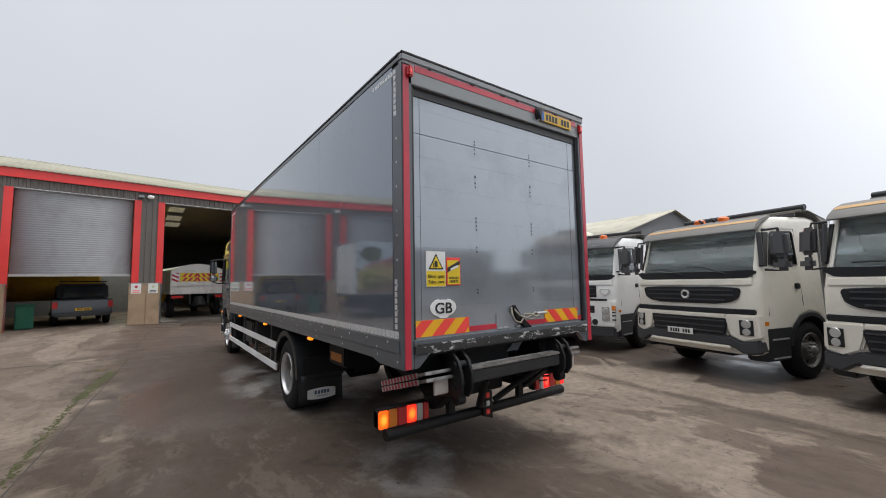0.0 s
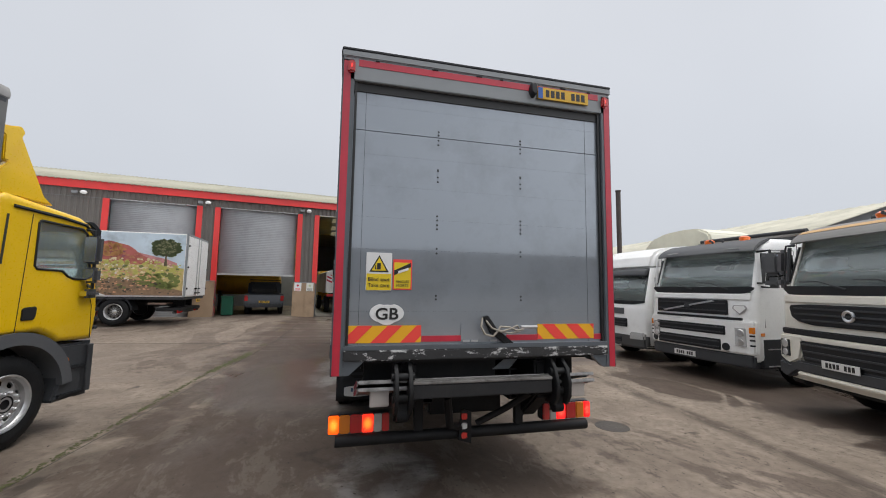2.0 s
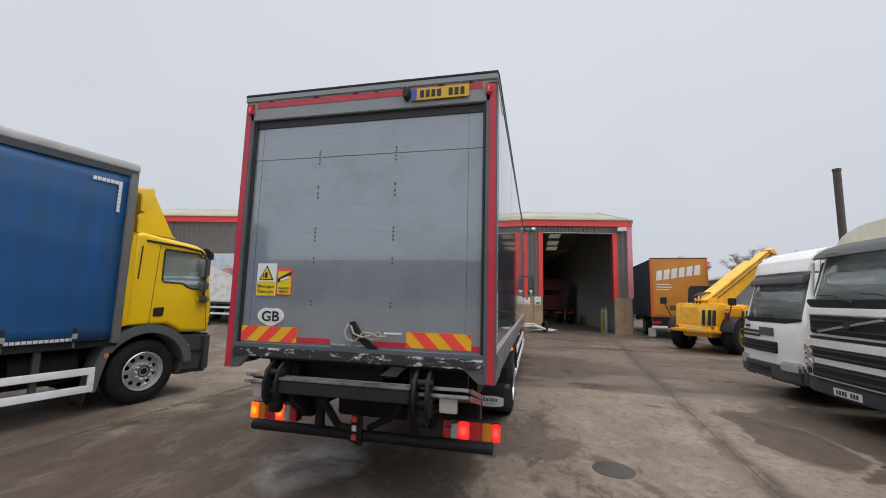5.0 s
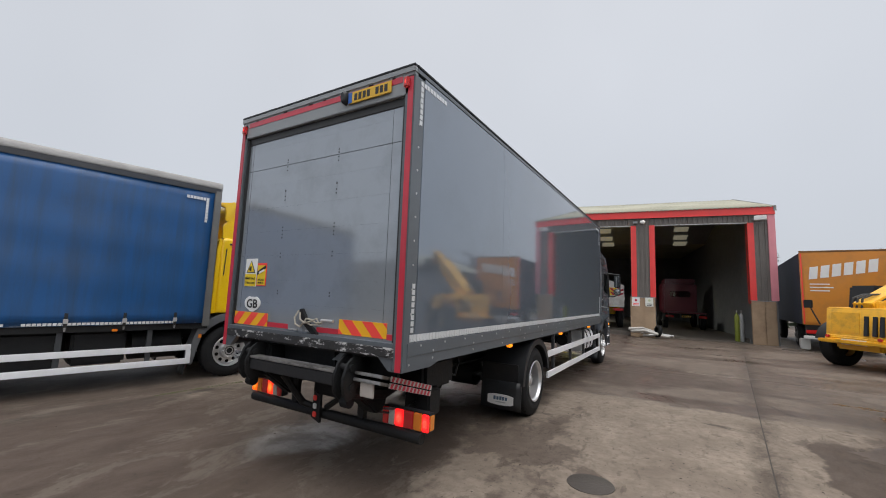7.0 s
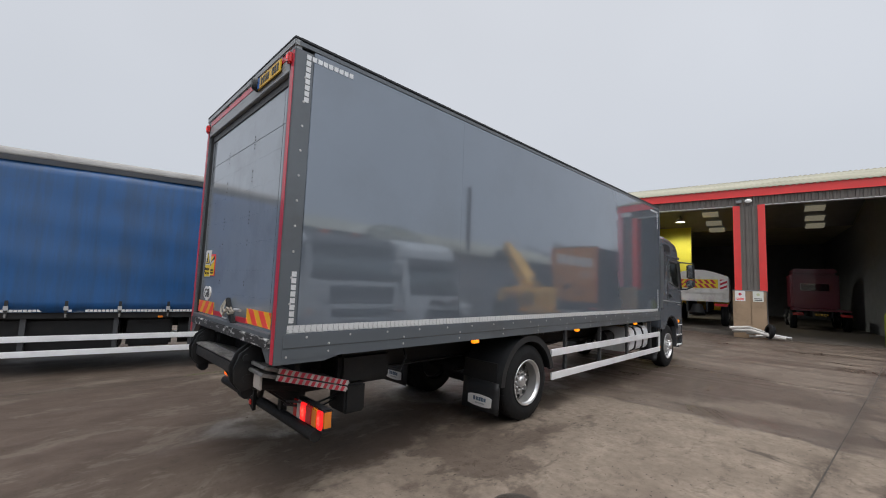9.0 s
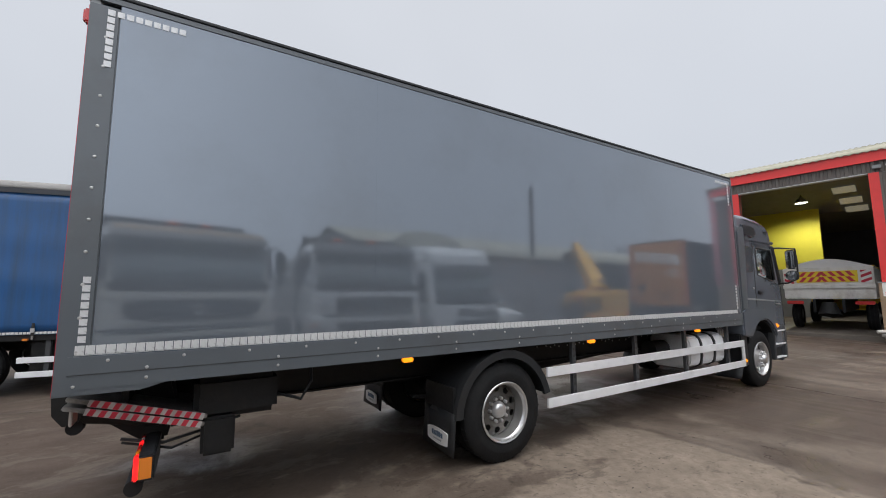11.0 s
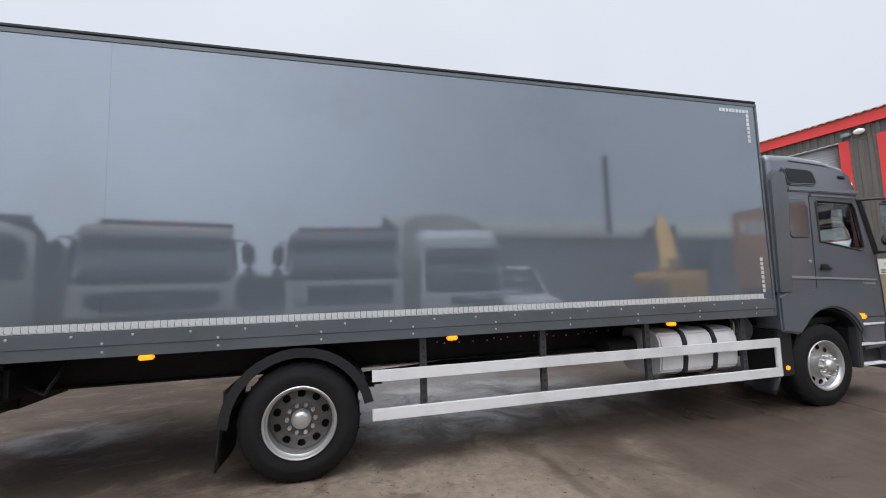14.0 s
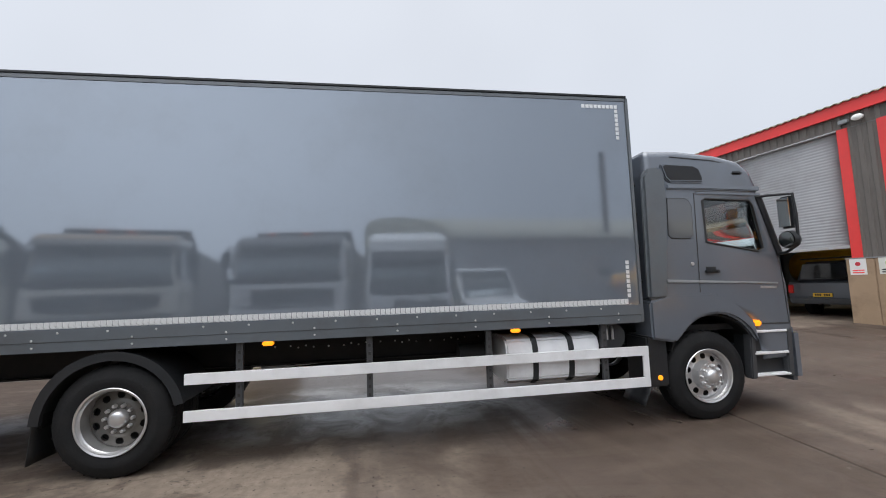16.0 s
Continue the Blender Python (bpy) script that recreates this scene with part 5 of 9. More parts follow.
    spots = math_node("MAXIMUM", blob(5.0, 1.15, 0.75, 0.5), blob(5.6, 1.28, 0.2, 0.12))
    spots = math_node("MAXIMUM", spots, blob(7.75, 6.4, 0.5, 1.3))
    spots = math_node("MAXIMUM", spots, mul(blob(1.2, -0.8, 3.4, 3.4, 0.25), 0.9))
    spots = math_node("MAXIMUM", spots, mul(blob(4.9, 11.3, 1.5, 2.0, 0.3), 1.0))
    spots = math_node("MAXIMUM", spots, mul(blob(-0.1, 2.1, 2.6, 1.7, 0.3), 1.0))
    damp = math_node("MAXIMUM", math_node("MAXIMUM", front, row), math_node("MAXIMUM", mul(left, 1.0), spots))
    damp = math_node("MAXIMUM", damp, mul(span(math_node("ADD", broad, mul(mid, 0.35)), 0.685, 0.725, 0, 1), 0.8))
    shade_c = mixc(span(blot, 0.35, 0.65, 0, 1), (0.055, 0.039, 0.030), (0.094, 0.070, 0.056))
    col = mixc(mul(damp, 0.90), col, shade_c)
    tan2 = mul(span(noise_node(1.7, 10, 0.74, stretch.outputs[0], 0.4), 0.535, 0.57, 0, 0.42), span(xw, 4.4, 3.9, 0, 1), span(yw, 7.6, 6.8, 0, 1))
    col = mixc(tan2, col, (0.158, 0.133, 0.107))
    # damp drawn along the slab joint
    seam = math_node("ABSOLUTE", math_node("SUBTRACT", math_node("ADD", px, mul(wob2, 0.10)), math_node("ADD", 6.36, mul(py, 0.0787))), 0.0)
    col = mixc(mul(span(seam, 0.22, 0.06, 0, 0.75), span(blot, 0.40, 0.55, 0.15, 1.0)), col, (0.07, 0.055, 0.045))
    oil = span(noise_node(0.75, 5, 0.6, None, 1.0), 0.64, 0.70, 0, 0.7)
    col = mixc(oil, col, (0.04, 0.033, 0.028))
    # pale spill under the body and drips behind, wet sky sheen painted in
    spill_sheen = mul(math_node("MAXIMUM", blob(2.35, 8.2, 1.05, 2.3, 0.5), mul(blob(2.15, 3.65, 0.32, 0.75, 0.5), 0.5)), span(noise_node(1.5, 9, 0.62, None, 0.5), 0.42, 0.56, 0, 0.95))
    col = mixc(spill_sheen, col, (0.33, 0.32, 0.307))
    scuff = mul(span(noise_node(5.5, 8, 0.75, stretch.outputs[0], 0.6), 0.57, 0.60, 0, 0.6), span(broad, 0.35, 0.6, 0.3, 1.0))
    col = mixc(scuff, col, (0.055, 0.043, 0.034))
    specks = span(noise_node(22.0, 4, 0.6), 0.645, 0.68, 0, 0.8)
    col = mixc(specks, col, (0.04, 0.034, 0.03))
    pale = span(noise_node(2.2, 7, 0.7, None, 0.5), 0.68, 0.74, 0, 0.35)
    col = mixc(pale, col, (0.36, 0.33, 0.29))
    l.new(col, p.inputs["Base Color"])
    wet = span(noise_node(0.55, 5, 0.6, stretch.outputs[0], 0.8), 0.50, 0.62, 0, 1)
    shine = math_node("MAXIMUM", blob(0.1, 7.4, 0.45, 1.3, 0.4), blob(-3.6, 6.6, 0.7, 0.8, 0.4))
    shine = math_node("MAXIMUM", shine, math_node("MAXIMUM", blob(1.5, 8.4, 2.0, 2.6, 0.5), mul(blob(2.1, 3.6, 0.42, 0.95, 0.5), 0.6)))
    damp_wet = math_node("MAXIMUM", math_node("MAXIMUM", front, row), mul(damp, 0.35))
    both = math_node("MAXIMUM", mul(damp_wet, span(wet, 0, 1, 0.55, 1.0)), math_node("MAXIMUM", mul(shine, 0.9), mul(lane, wet, 0.4)))
    l.new(span(both, 0, 1, 0.14, 0.42), p.inputs["Specular IOR Level"])
    l.new(math_node("ADD", span(both, 0, 1, 0.78, 0.24), span(grit, 0.2, 0.8, -0.06, 0.08)), p.inputs["Roughness"])
    bp = n.new("ShaderNodeBump")
    bp.inputs["Distance"].default_value = 0.012
    l.new(span(both, 0, 1, 0.5, 0.12), bp.inputs["Strength"])
    l.new(math_node("ADD", math_node("MULTIPLY", fine, 0.7), math_node("MULTIPLY", grit, 0.3)), bp.inputs["Height"])
    l.new(bp.outputs[0], p.inputs["Normal"])
    return m


CONCRETE = concrete()
EARTH = mat("joint_dirt", (0.05, 0.042, 0.035), 0.8, var=0.4, scale=4, bump=0.5)
bm = B()
xs = [-900, -300, -120, -60, -40, -30] + [-24 + 0.8 * i for i in range(66)] + [30, 40, 60, 120, 300, 900]
ys = [-900, -300, -120, -60, -30, -20] + [-14 + 0.8 * i for i in range(74)] + [47, 55, 70, 120, 300, 900]
g = [[bm.verts.new((x, y, rise(x, y) - 0.045)) for x in xs] for y in ys]
for j in range(len(ys) - 1):
    for i in range(len(xs) - 1):
        bm.faces.new((g[j][i], g[j][i + 1], g[j + 1][i + 1], g[j + 1][i]))
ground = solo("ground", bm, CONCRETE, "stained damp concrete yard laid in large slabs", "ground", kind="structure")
# cast slabs with dirty joints between them
SA = radians(-4.5)
sc, ss = math.cos(SA), math.sin(SA)
rnd = random.Random(4)
edges_a = [-20.2 + 3.87 * k for k in (0, 1, 3, 5, 7, 9, 12)]
edges_b = [-14.0, 13.1, 17.6]
for i in range(6):
    for j in range(2):
        a0, a1, b0, b1 = edges_a[i] + 0.007, edges_a[i + 1] - 0.007, edges_b[j] + 0.006, edges_b[j + 1] - 0.006
        lift_z = rnd.uniform(-0.003, 0.003)

        def slab_at(u, v):
            a, b = a0 + (a1 - a0) * u, b0 + (b1 - b0) * v
            x, y = a * sc - b * ss - 0.55, a * ss + b * sc
            e = min(u, 1 - u, v, 1 - v)
            return (x, y, rise(x, y) + lift_z - (0.010 if e < 1e-6 else 0.0))

        bm = B()
        nx = ny = 7
        us = [0, 0.002] + [k / 14 for k in range(1, 14)] + [0.998, 1]
        gg = [[bm.verts.new(slab_at(u, v)) for u in us] for v in us]
        for q in range(len(us) - 1):
            for w in range(len(us) - 1):
                bm.faces.new((gg[q][w], gg[q][w + 1], gg[q + 1][w + 1], gg[q + 1][w]))
        part("slab", bm, CONCRETE, ground)
# dirt packed into the joints
bm = B()


def joint_at(u, v):
    a, b = edges_a[0] + (edges_a[-1] - edges_a[0]) * u, edges_b[0] + (edges_b[-1] - edges_b[0]) * v
    x, y = a * sc - b * ss - 0.55, a * ss + b * sc
    return (x, y, rise(x, y) - 0.009)


sheet(bm, joint_at, 60, 44)
part("joint_dirt", bm, EARTH, ground)
# moss and weeds along the old seam
rw = random.Random(8)
bm = B()
for i in range(1700):
    t = rw.random()
    if rw.random() < 0.7:
        y = rw.uniform(9.0, 12.9)
        x = -0.90 + 0.095 * (y - 9.0) + rw.gauss(0, 0.05) + max(0, 0.10 * math.sin((y - 9.0) * 0.9)) * rw.random()
    else:
        y = rw.uniform(3.5, 9.0)
        x = -1.12 + 0.045 * (y - 4.0) + rw.gauss(0, 0.025)
    r = rw.uniform(0.008, 0.022)
    z = rise(x, y)
    ring_v = [bm.verts.new((x + r * rw.uniform(0.6, 1.2) * math.cos(k * 1.2566), y + r * 1.5 * rw.uniform(0.6, 1.2) * math.sin(k * 1.2566), z + 0.001)) for k in range(5)]
    tip = bm.verts.new((x, y, z + r * 0.35))
    for k in range(5):
        bm.faces.new((ring_v[k], ring_v[(k + 1) % 5], tip))
solo("moss", bm, mat("joint_moss", (0.062, 0.066, 0.022), 0.95, var=0.4, scale=6), "low dark moss growing along a concrete joint", "moss", kind="stuff")
# dead leaves and grit
bm = B()
for i in range(520):
    x, y = rw.uniform(-2.5, 8.5), rw.uniform(0.3, 13.5)
    r, a = rw.uniform(0.006, 0.022), rw.uniform(0, 6.28)
    z = rise(x, y) + 0.004
    q = [(r, 0), (0.2 * r, 0.5 * r), (-r, 0.1 * r), (-0.1 * r, -0.5 * r)]
    vs = [bm.verts.new((x + p0 * math.cos(a) - p1 * math.sin(a), y + p0 * math.sin(a) + p1 * math.cos(a), z + rw.uniform(0, 0.006))) for p0, p1 in q]
    bm.faces.new(vs)
solo("leaf_litter", bm, mat("dead_leaf", (0.055, 0.042, 0.03), 0.9, var=0.5, scale=5), "scattered dead leaves and grit on concrete", "litter", kind="stuff")
# a round drain cover
bm = B()
lathe(bm, [(0.012, 0.0), (0.012, 0.19), (0.008, 0.2), (0.008, 0.215), (0.0, 0.22)], "z", (5.25, 4.46, 0), 28)
solo("drain_cover", bm, mat("cast_iron", (0.055, 0.045, 0.037), 0.6, var=0.3, bump=0.5, bscale=60), "round dark iron drain cover set in concrete", "drain cover")


# ---- the workshop ----
WS = pose(-0.35, 21.25, 0, 0, 0, 9)
GZ = 0.28


def ws_part(name, bm, material, label="", parent=None):
    return part(name, bm, material, parent, label, None if parent else WS)


def corrugated(bm, u0, u1, z0, z1, n0, depth=0.03, pitch=0.2, vertical=True):
    """Profiled sheet standing in the wall's plane, ribs upright."""
    k = max(1, int(round((u1 - u0) / pitch)))
    pitch = (u1 - u0) / k
    line = []
    for i in range(k):
        a = u0 + i * pitch
        line += [(a, 0), (a + 0.4 * pitch, 0), (a + 0.5 * pitch, -depth), (a + 0.9 * pitch, -depth)]
    line.append((u1, 0))
    lo = [bm.verts.new((u, n0 + d, z0)) for u, d in line]
    hi = [bm.verts.new((u, n0 + d, z1)) for u, d in line]
    for i in range(len(line) - 1):
        bm.faces.new((lo[i], lo[i + 1], hi[i + 1], hi[i]))
    return bm


HEAD, EAVE, UL, UR = 5.5, 5.86, -21.0, 10.0
BAYS = [(-8.12, -4.81), (-3.82, -0.33), (0.74, 4.22), (5.28, 9.01)]
# front wall: a backing with real openings, then profiled sheet on it
bm = B()
edges = [UL] + [e for b in BAYS for e in b] + [UR]
for a, b in zip(edges[::2], edges[1::2]):
    box(bm, a, 0.0, GZ - 0.3, b, 0.22, HEAD)
box(bm, UL, 0.0, HEAD, UR, 0.22, EAVE + 0.2)
wall = tagged(ws_part("wall_south", bm, INNER), "brown profiled steel workshop front with four vehicle bays", "wall", kind="structure")
bm = B()
corrugated(bm, UL, UR, HEAD, EAVE, -0.006)
ws_part("upper_cladding", bm, CLAD, "brown profiled cladding", wall)
for a, b in zip(edges[::2], edges[1::2]):
    bm = B()
    corrugated(bm, a + (0.1 if a > UL else 0), b - (0.1 if b < UR else 0.22), 2.0, HEAD - 0.02, -0.006)
    ws_part("cladding", bm, CLAD, "brown profiled cladding", wall)
bm = B()
box(bm, UL, -0.10, EAVE, UR + 0.04, 0.0, 6.2, 0.01)
ws_part("red_fascia", bm, RED_STEEL, "red steel eaves fascia", wall)
bm = B()
box(bm, UL, -0.13, EAVE - 0.01, UR + 0.04, -0.095, EAVE + 0.03)
ws_part("fascia_lip", bm, RED_STEEL, "", wall)
for a, b in BAYS:
    for u, s in ((a, -1), (b, 1)):
        bm = B()
        box(bm, min(u, u + s * 0.24), -0.05, 1.95 if not (b > 9 and s > 0) else 1.85, max(u, u + s * 0.24), 0.3, HEAD, 0.008)
        ws_part("red_jamb", bm, RED_STEEL, "red steel door jamb", wall)
        bm = B()
        box(bm, min(u, u + s * 0.24), 0.0, GZ - 0.2, max(u, u + s * 0.24), 0.28, 1.95)
        ws_part("jamb_foot", bm, RED_STEEL if (a < -3 and s < 0) else INNER, "", wall)
    bm = B()
    box(bm, a, -0.035, HEAD - 0.025, b, 0.2, HEAD + 0.012)
    ws_part("door_head", bm, GALV, "pale steel door head", wall)
# stained piers, each faced with two boards
PIERS = [(-4.85, -3.85), (-0.42, 0.66), (4.14, 5.24), (9.0, 9.9)]
for a, b in PIERS:
    bm = B()
    box(bm, a + 0.02, -0.12, GZ - 0.3, b - 0.02, 0.0, 1.94)
    pier = ws_part("pier", bm, PIER, "stained tan pier facing at the foot of a door jamb", wall)
    mid = a + (b - a) * 0.54
    for c0, c1, proud in ((a, mid, 0.146), (mid, b, 0.138)):
        bm = B()
        box(bm, c0 + 0.004, -proud, GZ - 0.28, c1 - 0.004, -0.118, 1.97, 0.012)
        part("facing_board", bm, PIER, pier)
    bm = B()
    box(bm, a - 0.01, -0.16, 1.965, b + 0.01, 0.0, 1.995, 0.004)
    part("pier_cap", bm, GREY_LIGHT, pier)
# notices on two of the piers
for a, b in PIERS[1:3]:
    for du, col in ((0.08, SIGN_WHITE), (0.66, mat("pale_green_notice", (0.70, 0.72, 0.66), 0.6, var=0.05))):
        sg = thing("notice", WS @ pose(a + du, -0.15, 1.55), "small white paper notice fixed to a block pier", "sign", "notices on the piers")
        bm = B()
        box(bm, 0, -0.004, 0, 0.34, 0.004, 0.44)
        part("sheet", bm, col, sg)
        bm = B()
        box(bm, 0.05, -0.007, 0.10, 0.29, -0.003, 0.13)
        part("text_bar", bm, SIGN_BLACK if col is not SIGN_WHITE else SIGN_RED, sg)
        bm = B()
        box(bm, 0.05, -0.007, 0.04, 0.29, -0.003, 0.07)
        part("text_bar", bm, SIGN_BLACK if col is not SIGN_WHITE else SIGN_RED, sg)
        bm = B()
        lathe(bm, [(-0.007, 0.0), (-0.007, 0.055), (-0.003, 0.055)], "y", (0.17, 0, 0.28), 16)
        part("symbol", bm, RED_TAPE if col is SIGN_WHITE else mat("pale_symbol", (0.5, 0.55, 0.35), 0.6), sg)
# roller shutters in the two bays to the west
SLAT = 0.085
for bi, (bot, label) in enumerate((( GZ, "grey steel roller shutter, closed"), (2.32, "grey steel roller shutter, half raised"))):
    a, b = BAYS[bi]
    sh = thing("roller_shutter", WS @ pose(a, 0.12, 0), label, "roller shutter", kind="")
    bm = B()
    z = bot
    prof = []
    while z < HEAD - 0.02:
        for k in range(4):
            t = k / 4
            prof.append((0.010 * math.sin(math.pi * t), z + t * SLAT))
        prof.append((0.0, z + SLAT * 0.985))
        z += SLAT
    lo = [bm.verts.new((0.02, -d, zz)) for d, zz in prof]
    hi = [bm.verts.new((b - a - 0.02, -d, zz)) for d, zz in prof]
    for i in range(len(prof) - 1):
        bm.faces.new((lo[i], hi[i], hi[i + 1], lo[i + 1]))
    part("slat_curtain", bm, SHUTTER, sh).modifiers.new("skin", "SOLIDIFY").thickness = 0.004
    bm = B()
    box(bm, 0.0, -0.03, bot - 0.05, b - a, 0.03, bot + 0.03, 0.006)
    part("bottom_rail", bm, GALV, sh)
    bm = B()
    tube(bm, [(0, 0.22, HEAD - 0.2), (b - a, 0.22, HEAD - 0.2)], 0.16, 16)
    part("shutter_roll", bm, SHUTTER, sh)
# window with a red frame
win = thing("window_1", WS @ pose(-12.1, -0.02, 4.55), "red framed window with grey panes in brown cladding", "window", kind="structure")
for x0, x1, z0, z1 in ((0, 1.75, 0.75, 0.87), (0, 1.75, 0, 0.1), (0, 0.1, 0.1, 0.75), (1.65, 1.75, 0.1, 0.75)):
    bm = B()
    box(bm, x0, -0.06, z0, x1, 0.02, z1, 0.006)
    part("window_frame", bm, RED_STEEL, win)
for i in range(3):
    bm = B()
    box(bm, 0.13 + 0.51 * i, -0.03, 0.1, 0.60 + 0.51 * i, -0.02, 0.75)
    part("pane", bm, mat("grey_pane", (0.42, 0.44, 0.46), 0.15, var=0.1), win)
# roof, gable and back
RIDGE_N, RIDGE_Z, BACK = 6.0, 7.92, 23.0
bm = B()
for side in (0, 1):
    k = int((UR - UL) / 0.10)
    line = []
    for i in range(k + 1):
        u = UL + (UR + 0.08 - UL) * i / k
        line.append((u, 0.022 * (1 if i % 2 else -1)))
    n0, z0, n1, z1 = (-0.16, 6.2, RIDGE_N, RIDGE_Z) if side == 0 else (2 * RIDGE_N, 6.2, RIDGE_N, RIDGE_Z)
    lo = [bm.verts.new((u, n0, z0 + d)) for u, d in line]
    hi = [bm.verts.new((u, n1, z1 + d)) for u, d in line]
    for i in range(len(line) - 1):
        bm.faces.new((lo[i], lo[i + 1], hi[i + 1], hi[i]))
box(bm, UL, 2 * RIDGE_N, 6.1, UR, BACK, 6.25)
roof = tagged(ws_part("roof", bm, WS_ROOF), "weathered pale corrugated sheet roof", "roof", kind="structure")
roof.modifiers.new("skin", "SOLIDIFY").thickness = 0.02
bm = B()
prism(bm, [(0.22, GZ - 0.3), (0.22, 6.15), (RIDGE_N, RIDGE_Z - 0.06), (2 * RIDGE_N, 6.15), (BACK, 6.15), (BACK, GZ - 0.3)], "x", UR - 0.2, UR - 0.02)
tagged(ws_part("wall_east", bm, INNER), "profiled steel gable wall of the workshop", "wall", kind="structure")
bm = B()
prism(bm, [(0.22, GZ - 0.3), (0.22, 6.15), (RIDGE_N, RIDGE_Z - 0.06), (2 * RIDGE_N, 6.15), (BACK, 6.15), (BACK, GZ - 0.3)], "x", UL, UL + 0.2)
tagged(ws_part("wall_west", bm, INNER), "profiled steel gable wall of the workshop", "wall", kind="structure")
bm = B()
box(bm, UL, BACK - 0.2, GZ - 0.3, UR, BACK, 6.2)
tagged(ws_part("wall_north", bm, INNER), "dark workshop back wall", "wall", kind="structure")
bm = B()
box(bm, UR - 0.24, -0.09, 2.0, UR + 0.03, 0.2, 5.9, 0.01)
ws_part("corner_trim", bm, mat("pink_red_trim", (0.66, 0.25, 0.29), 0.5, var=0.12), "faded red corner trim", wall)
bm = B()
prism(bm, [(-0.14, 6.0), (-0.14, 6.24), (RIDGE_N, RIDGE_Z + 0.06), (RIDGE_N, RIDGE_Z - 0.18)], "x", UR - 0.01, UR + 0.09)
ws_part("verge_trim", bm, GREY_LIGHT, "", wall)
bm = B()
prism(bm, [(-30, GZ), (4.3, GZ), (5.1, 0.095), (UR - 0.1, 0.095), (UR - 0.1, -0.1), (-30, -0.1)], "y", 0.16, BACK)
tagged(ws_part("floor", bm, mat("workshop_floor", (0.105, 0.09, 0.076), 0.6, var=0.3, bump=0.3)), "dark concrete workshop floor", "floor", kind="structure")
# inner partition, yellow above and dark below
bm = B()
box(bm, -9.0, 11.3, 3.0, 1.78, 11.5, 6.3)
pw = tagged(ws_part("wall_partition", bm, YWALL), "yellow painted partition wall lit by a lamp", "wall", kind="structure")
bm = B()
box(bm, -9.0, 11.28, GZ, 1.80, 11.5, 3.0)
ws_part("dado", bm, INNER, "", pw)
# dark lining under the sheets
bm = B()
sheet(bm, lambda a, b: (UL + 0.25 + (UR - UL - 0.5) * a, 0.3 + (2 * RIDGE_N - 0.3) * b, 6.08 + (RIDGE_Z - 6.2) * (1 - abs(2 * b - 1))), 1, 2)
lining = tagged(ws_part("ceiling", bm, INNER), "dark underside of the workshop roof", "ceiling", kind="structure")
# steel frames under the roof
for u in (-4.3, 0.15, 4.75):
    bm = B()
    box(bm, u - 0.1, 0.3, GZ, u + 0.1, 0.6, 5.9)
    prism(bm, [(0.3, 5.75), (0.3, 6.1), (RIDGE_N, RIDGE_Z - 0.12), (RIDGE_N, RIDGE_Z - 0.45)], "x", u - 0.08, u + 0.08)
    tagged(ws_part("portal_frame", bm, mat("frame_steel", (0.08, 0.07, 0.065), 0.6)), "dark steel portal frame", "frame", kind="structure")
# lit lamp in bay three, rooflights seen from below
bm = B()
lathe(bm, [(0.0, 0.0), (0.0, 0.28), (0.12, 0.22), (0.3, 0.06), (0.34, 0.0)], "z", (0, 0, 0), 24)
hb = thing("high_bay_lamp", WS @ pose(1.35, 9.4, 6.4), "round high bay lamp, lit, under the roof", "lamp")
part("reflector", bm, GALV, hb)
bm = B()
tube(bm, [(0, 0, 0.3), (0, 0, 1.0)], 0.02, 8)
part("hanger", bm, BLACK, hb)
bm = B()
lathe(bm, [(-0.005, 0.0), (-0.005, 0.26)], "z", (0, 0, 0), 24)
part("lit_face", bm, glow("lamp_face", (1.0, 0.97, 0.85), 6.0), hb)
ld = bpy.data.lights.new("lamp_bay", "SPOT")
ld.energy, ld.spot_size, ld.spot_blend, ld.shadow_soft_size, ld.color = 900, radians(155), 0.6, 0.25, (1.0, 0.98, 0.85)
lo_ = new("lamp_bay", ld)
lo_.matrix_world = WS @ pose(1.35, 9.4, 6.35)
for u in (3.0, 7.85):
    for k, nn in enumerate((9.3, 10.6, 11.65)):
        bm = B()
        box(bm, -0.42, -0.34, 0.0, 0.42, 0.34, 0.03, 0.004)
        solo("roof_panel", bm, glow("dim_rooflight", (0.45, 0.41, 0.30), 0.32), "dim translucent panel under the roof", "rooflight", "rooflights", m=WS @ pose(u + 0.12 * k, nn, RIDGE_Z - (RIDGE_Z - 6.2) / RIDGE_N * (nn - RIDGE_N) - 0.22, -16))
# flood lamps along the eaves
for u, tilt in ((-4.35, 0), (0.2, 0), (4.75, 0), (9.55, -25), (-9.0, 0)):
    fl = thing("flood_lamp", WS @ pose(u, -0.06, 5.62, 0, 0, tilt), "white outdoor lamp on the cladding", "lamp", "lamps on the workshop front")
    bm = B()
    if u < 9:
        lathe(bm, [(-0.16, 0.0), (-0.15, 0.06), (-0.12, 0.10), (-0.07, 0.10), (-0.05, 0.05), (0.04, 0.04)], "y", (0, 0, 0.05), 20)
        bmesh.ops.scale(bm, vec=(1.25, 1, 0.8), verts=bm.verts[:])
    else:
        box(bm, -0.22, -0.3, -0.05, 0.22, -0.12, 0.16, 0.02)
    part("shade", bm, WHITE, fl)
    bm = B()
    tube(bm, [(0, 0.05, 0.0), (0, -0.1, 0.0)], 0.025, 8)
    part("bracket", bm, GALV, fl)
    bm = B()
    box(bm, -0.42, -0.1, -0.02, -0.22, 0.02, 0.09, 0.015)
    part("sensor_box", bm, GREY_LIGHT, fl)


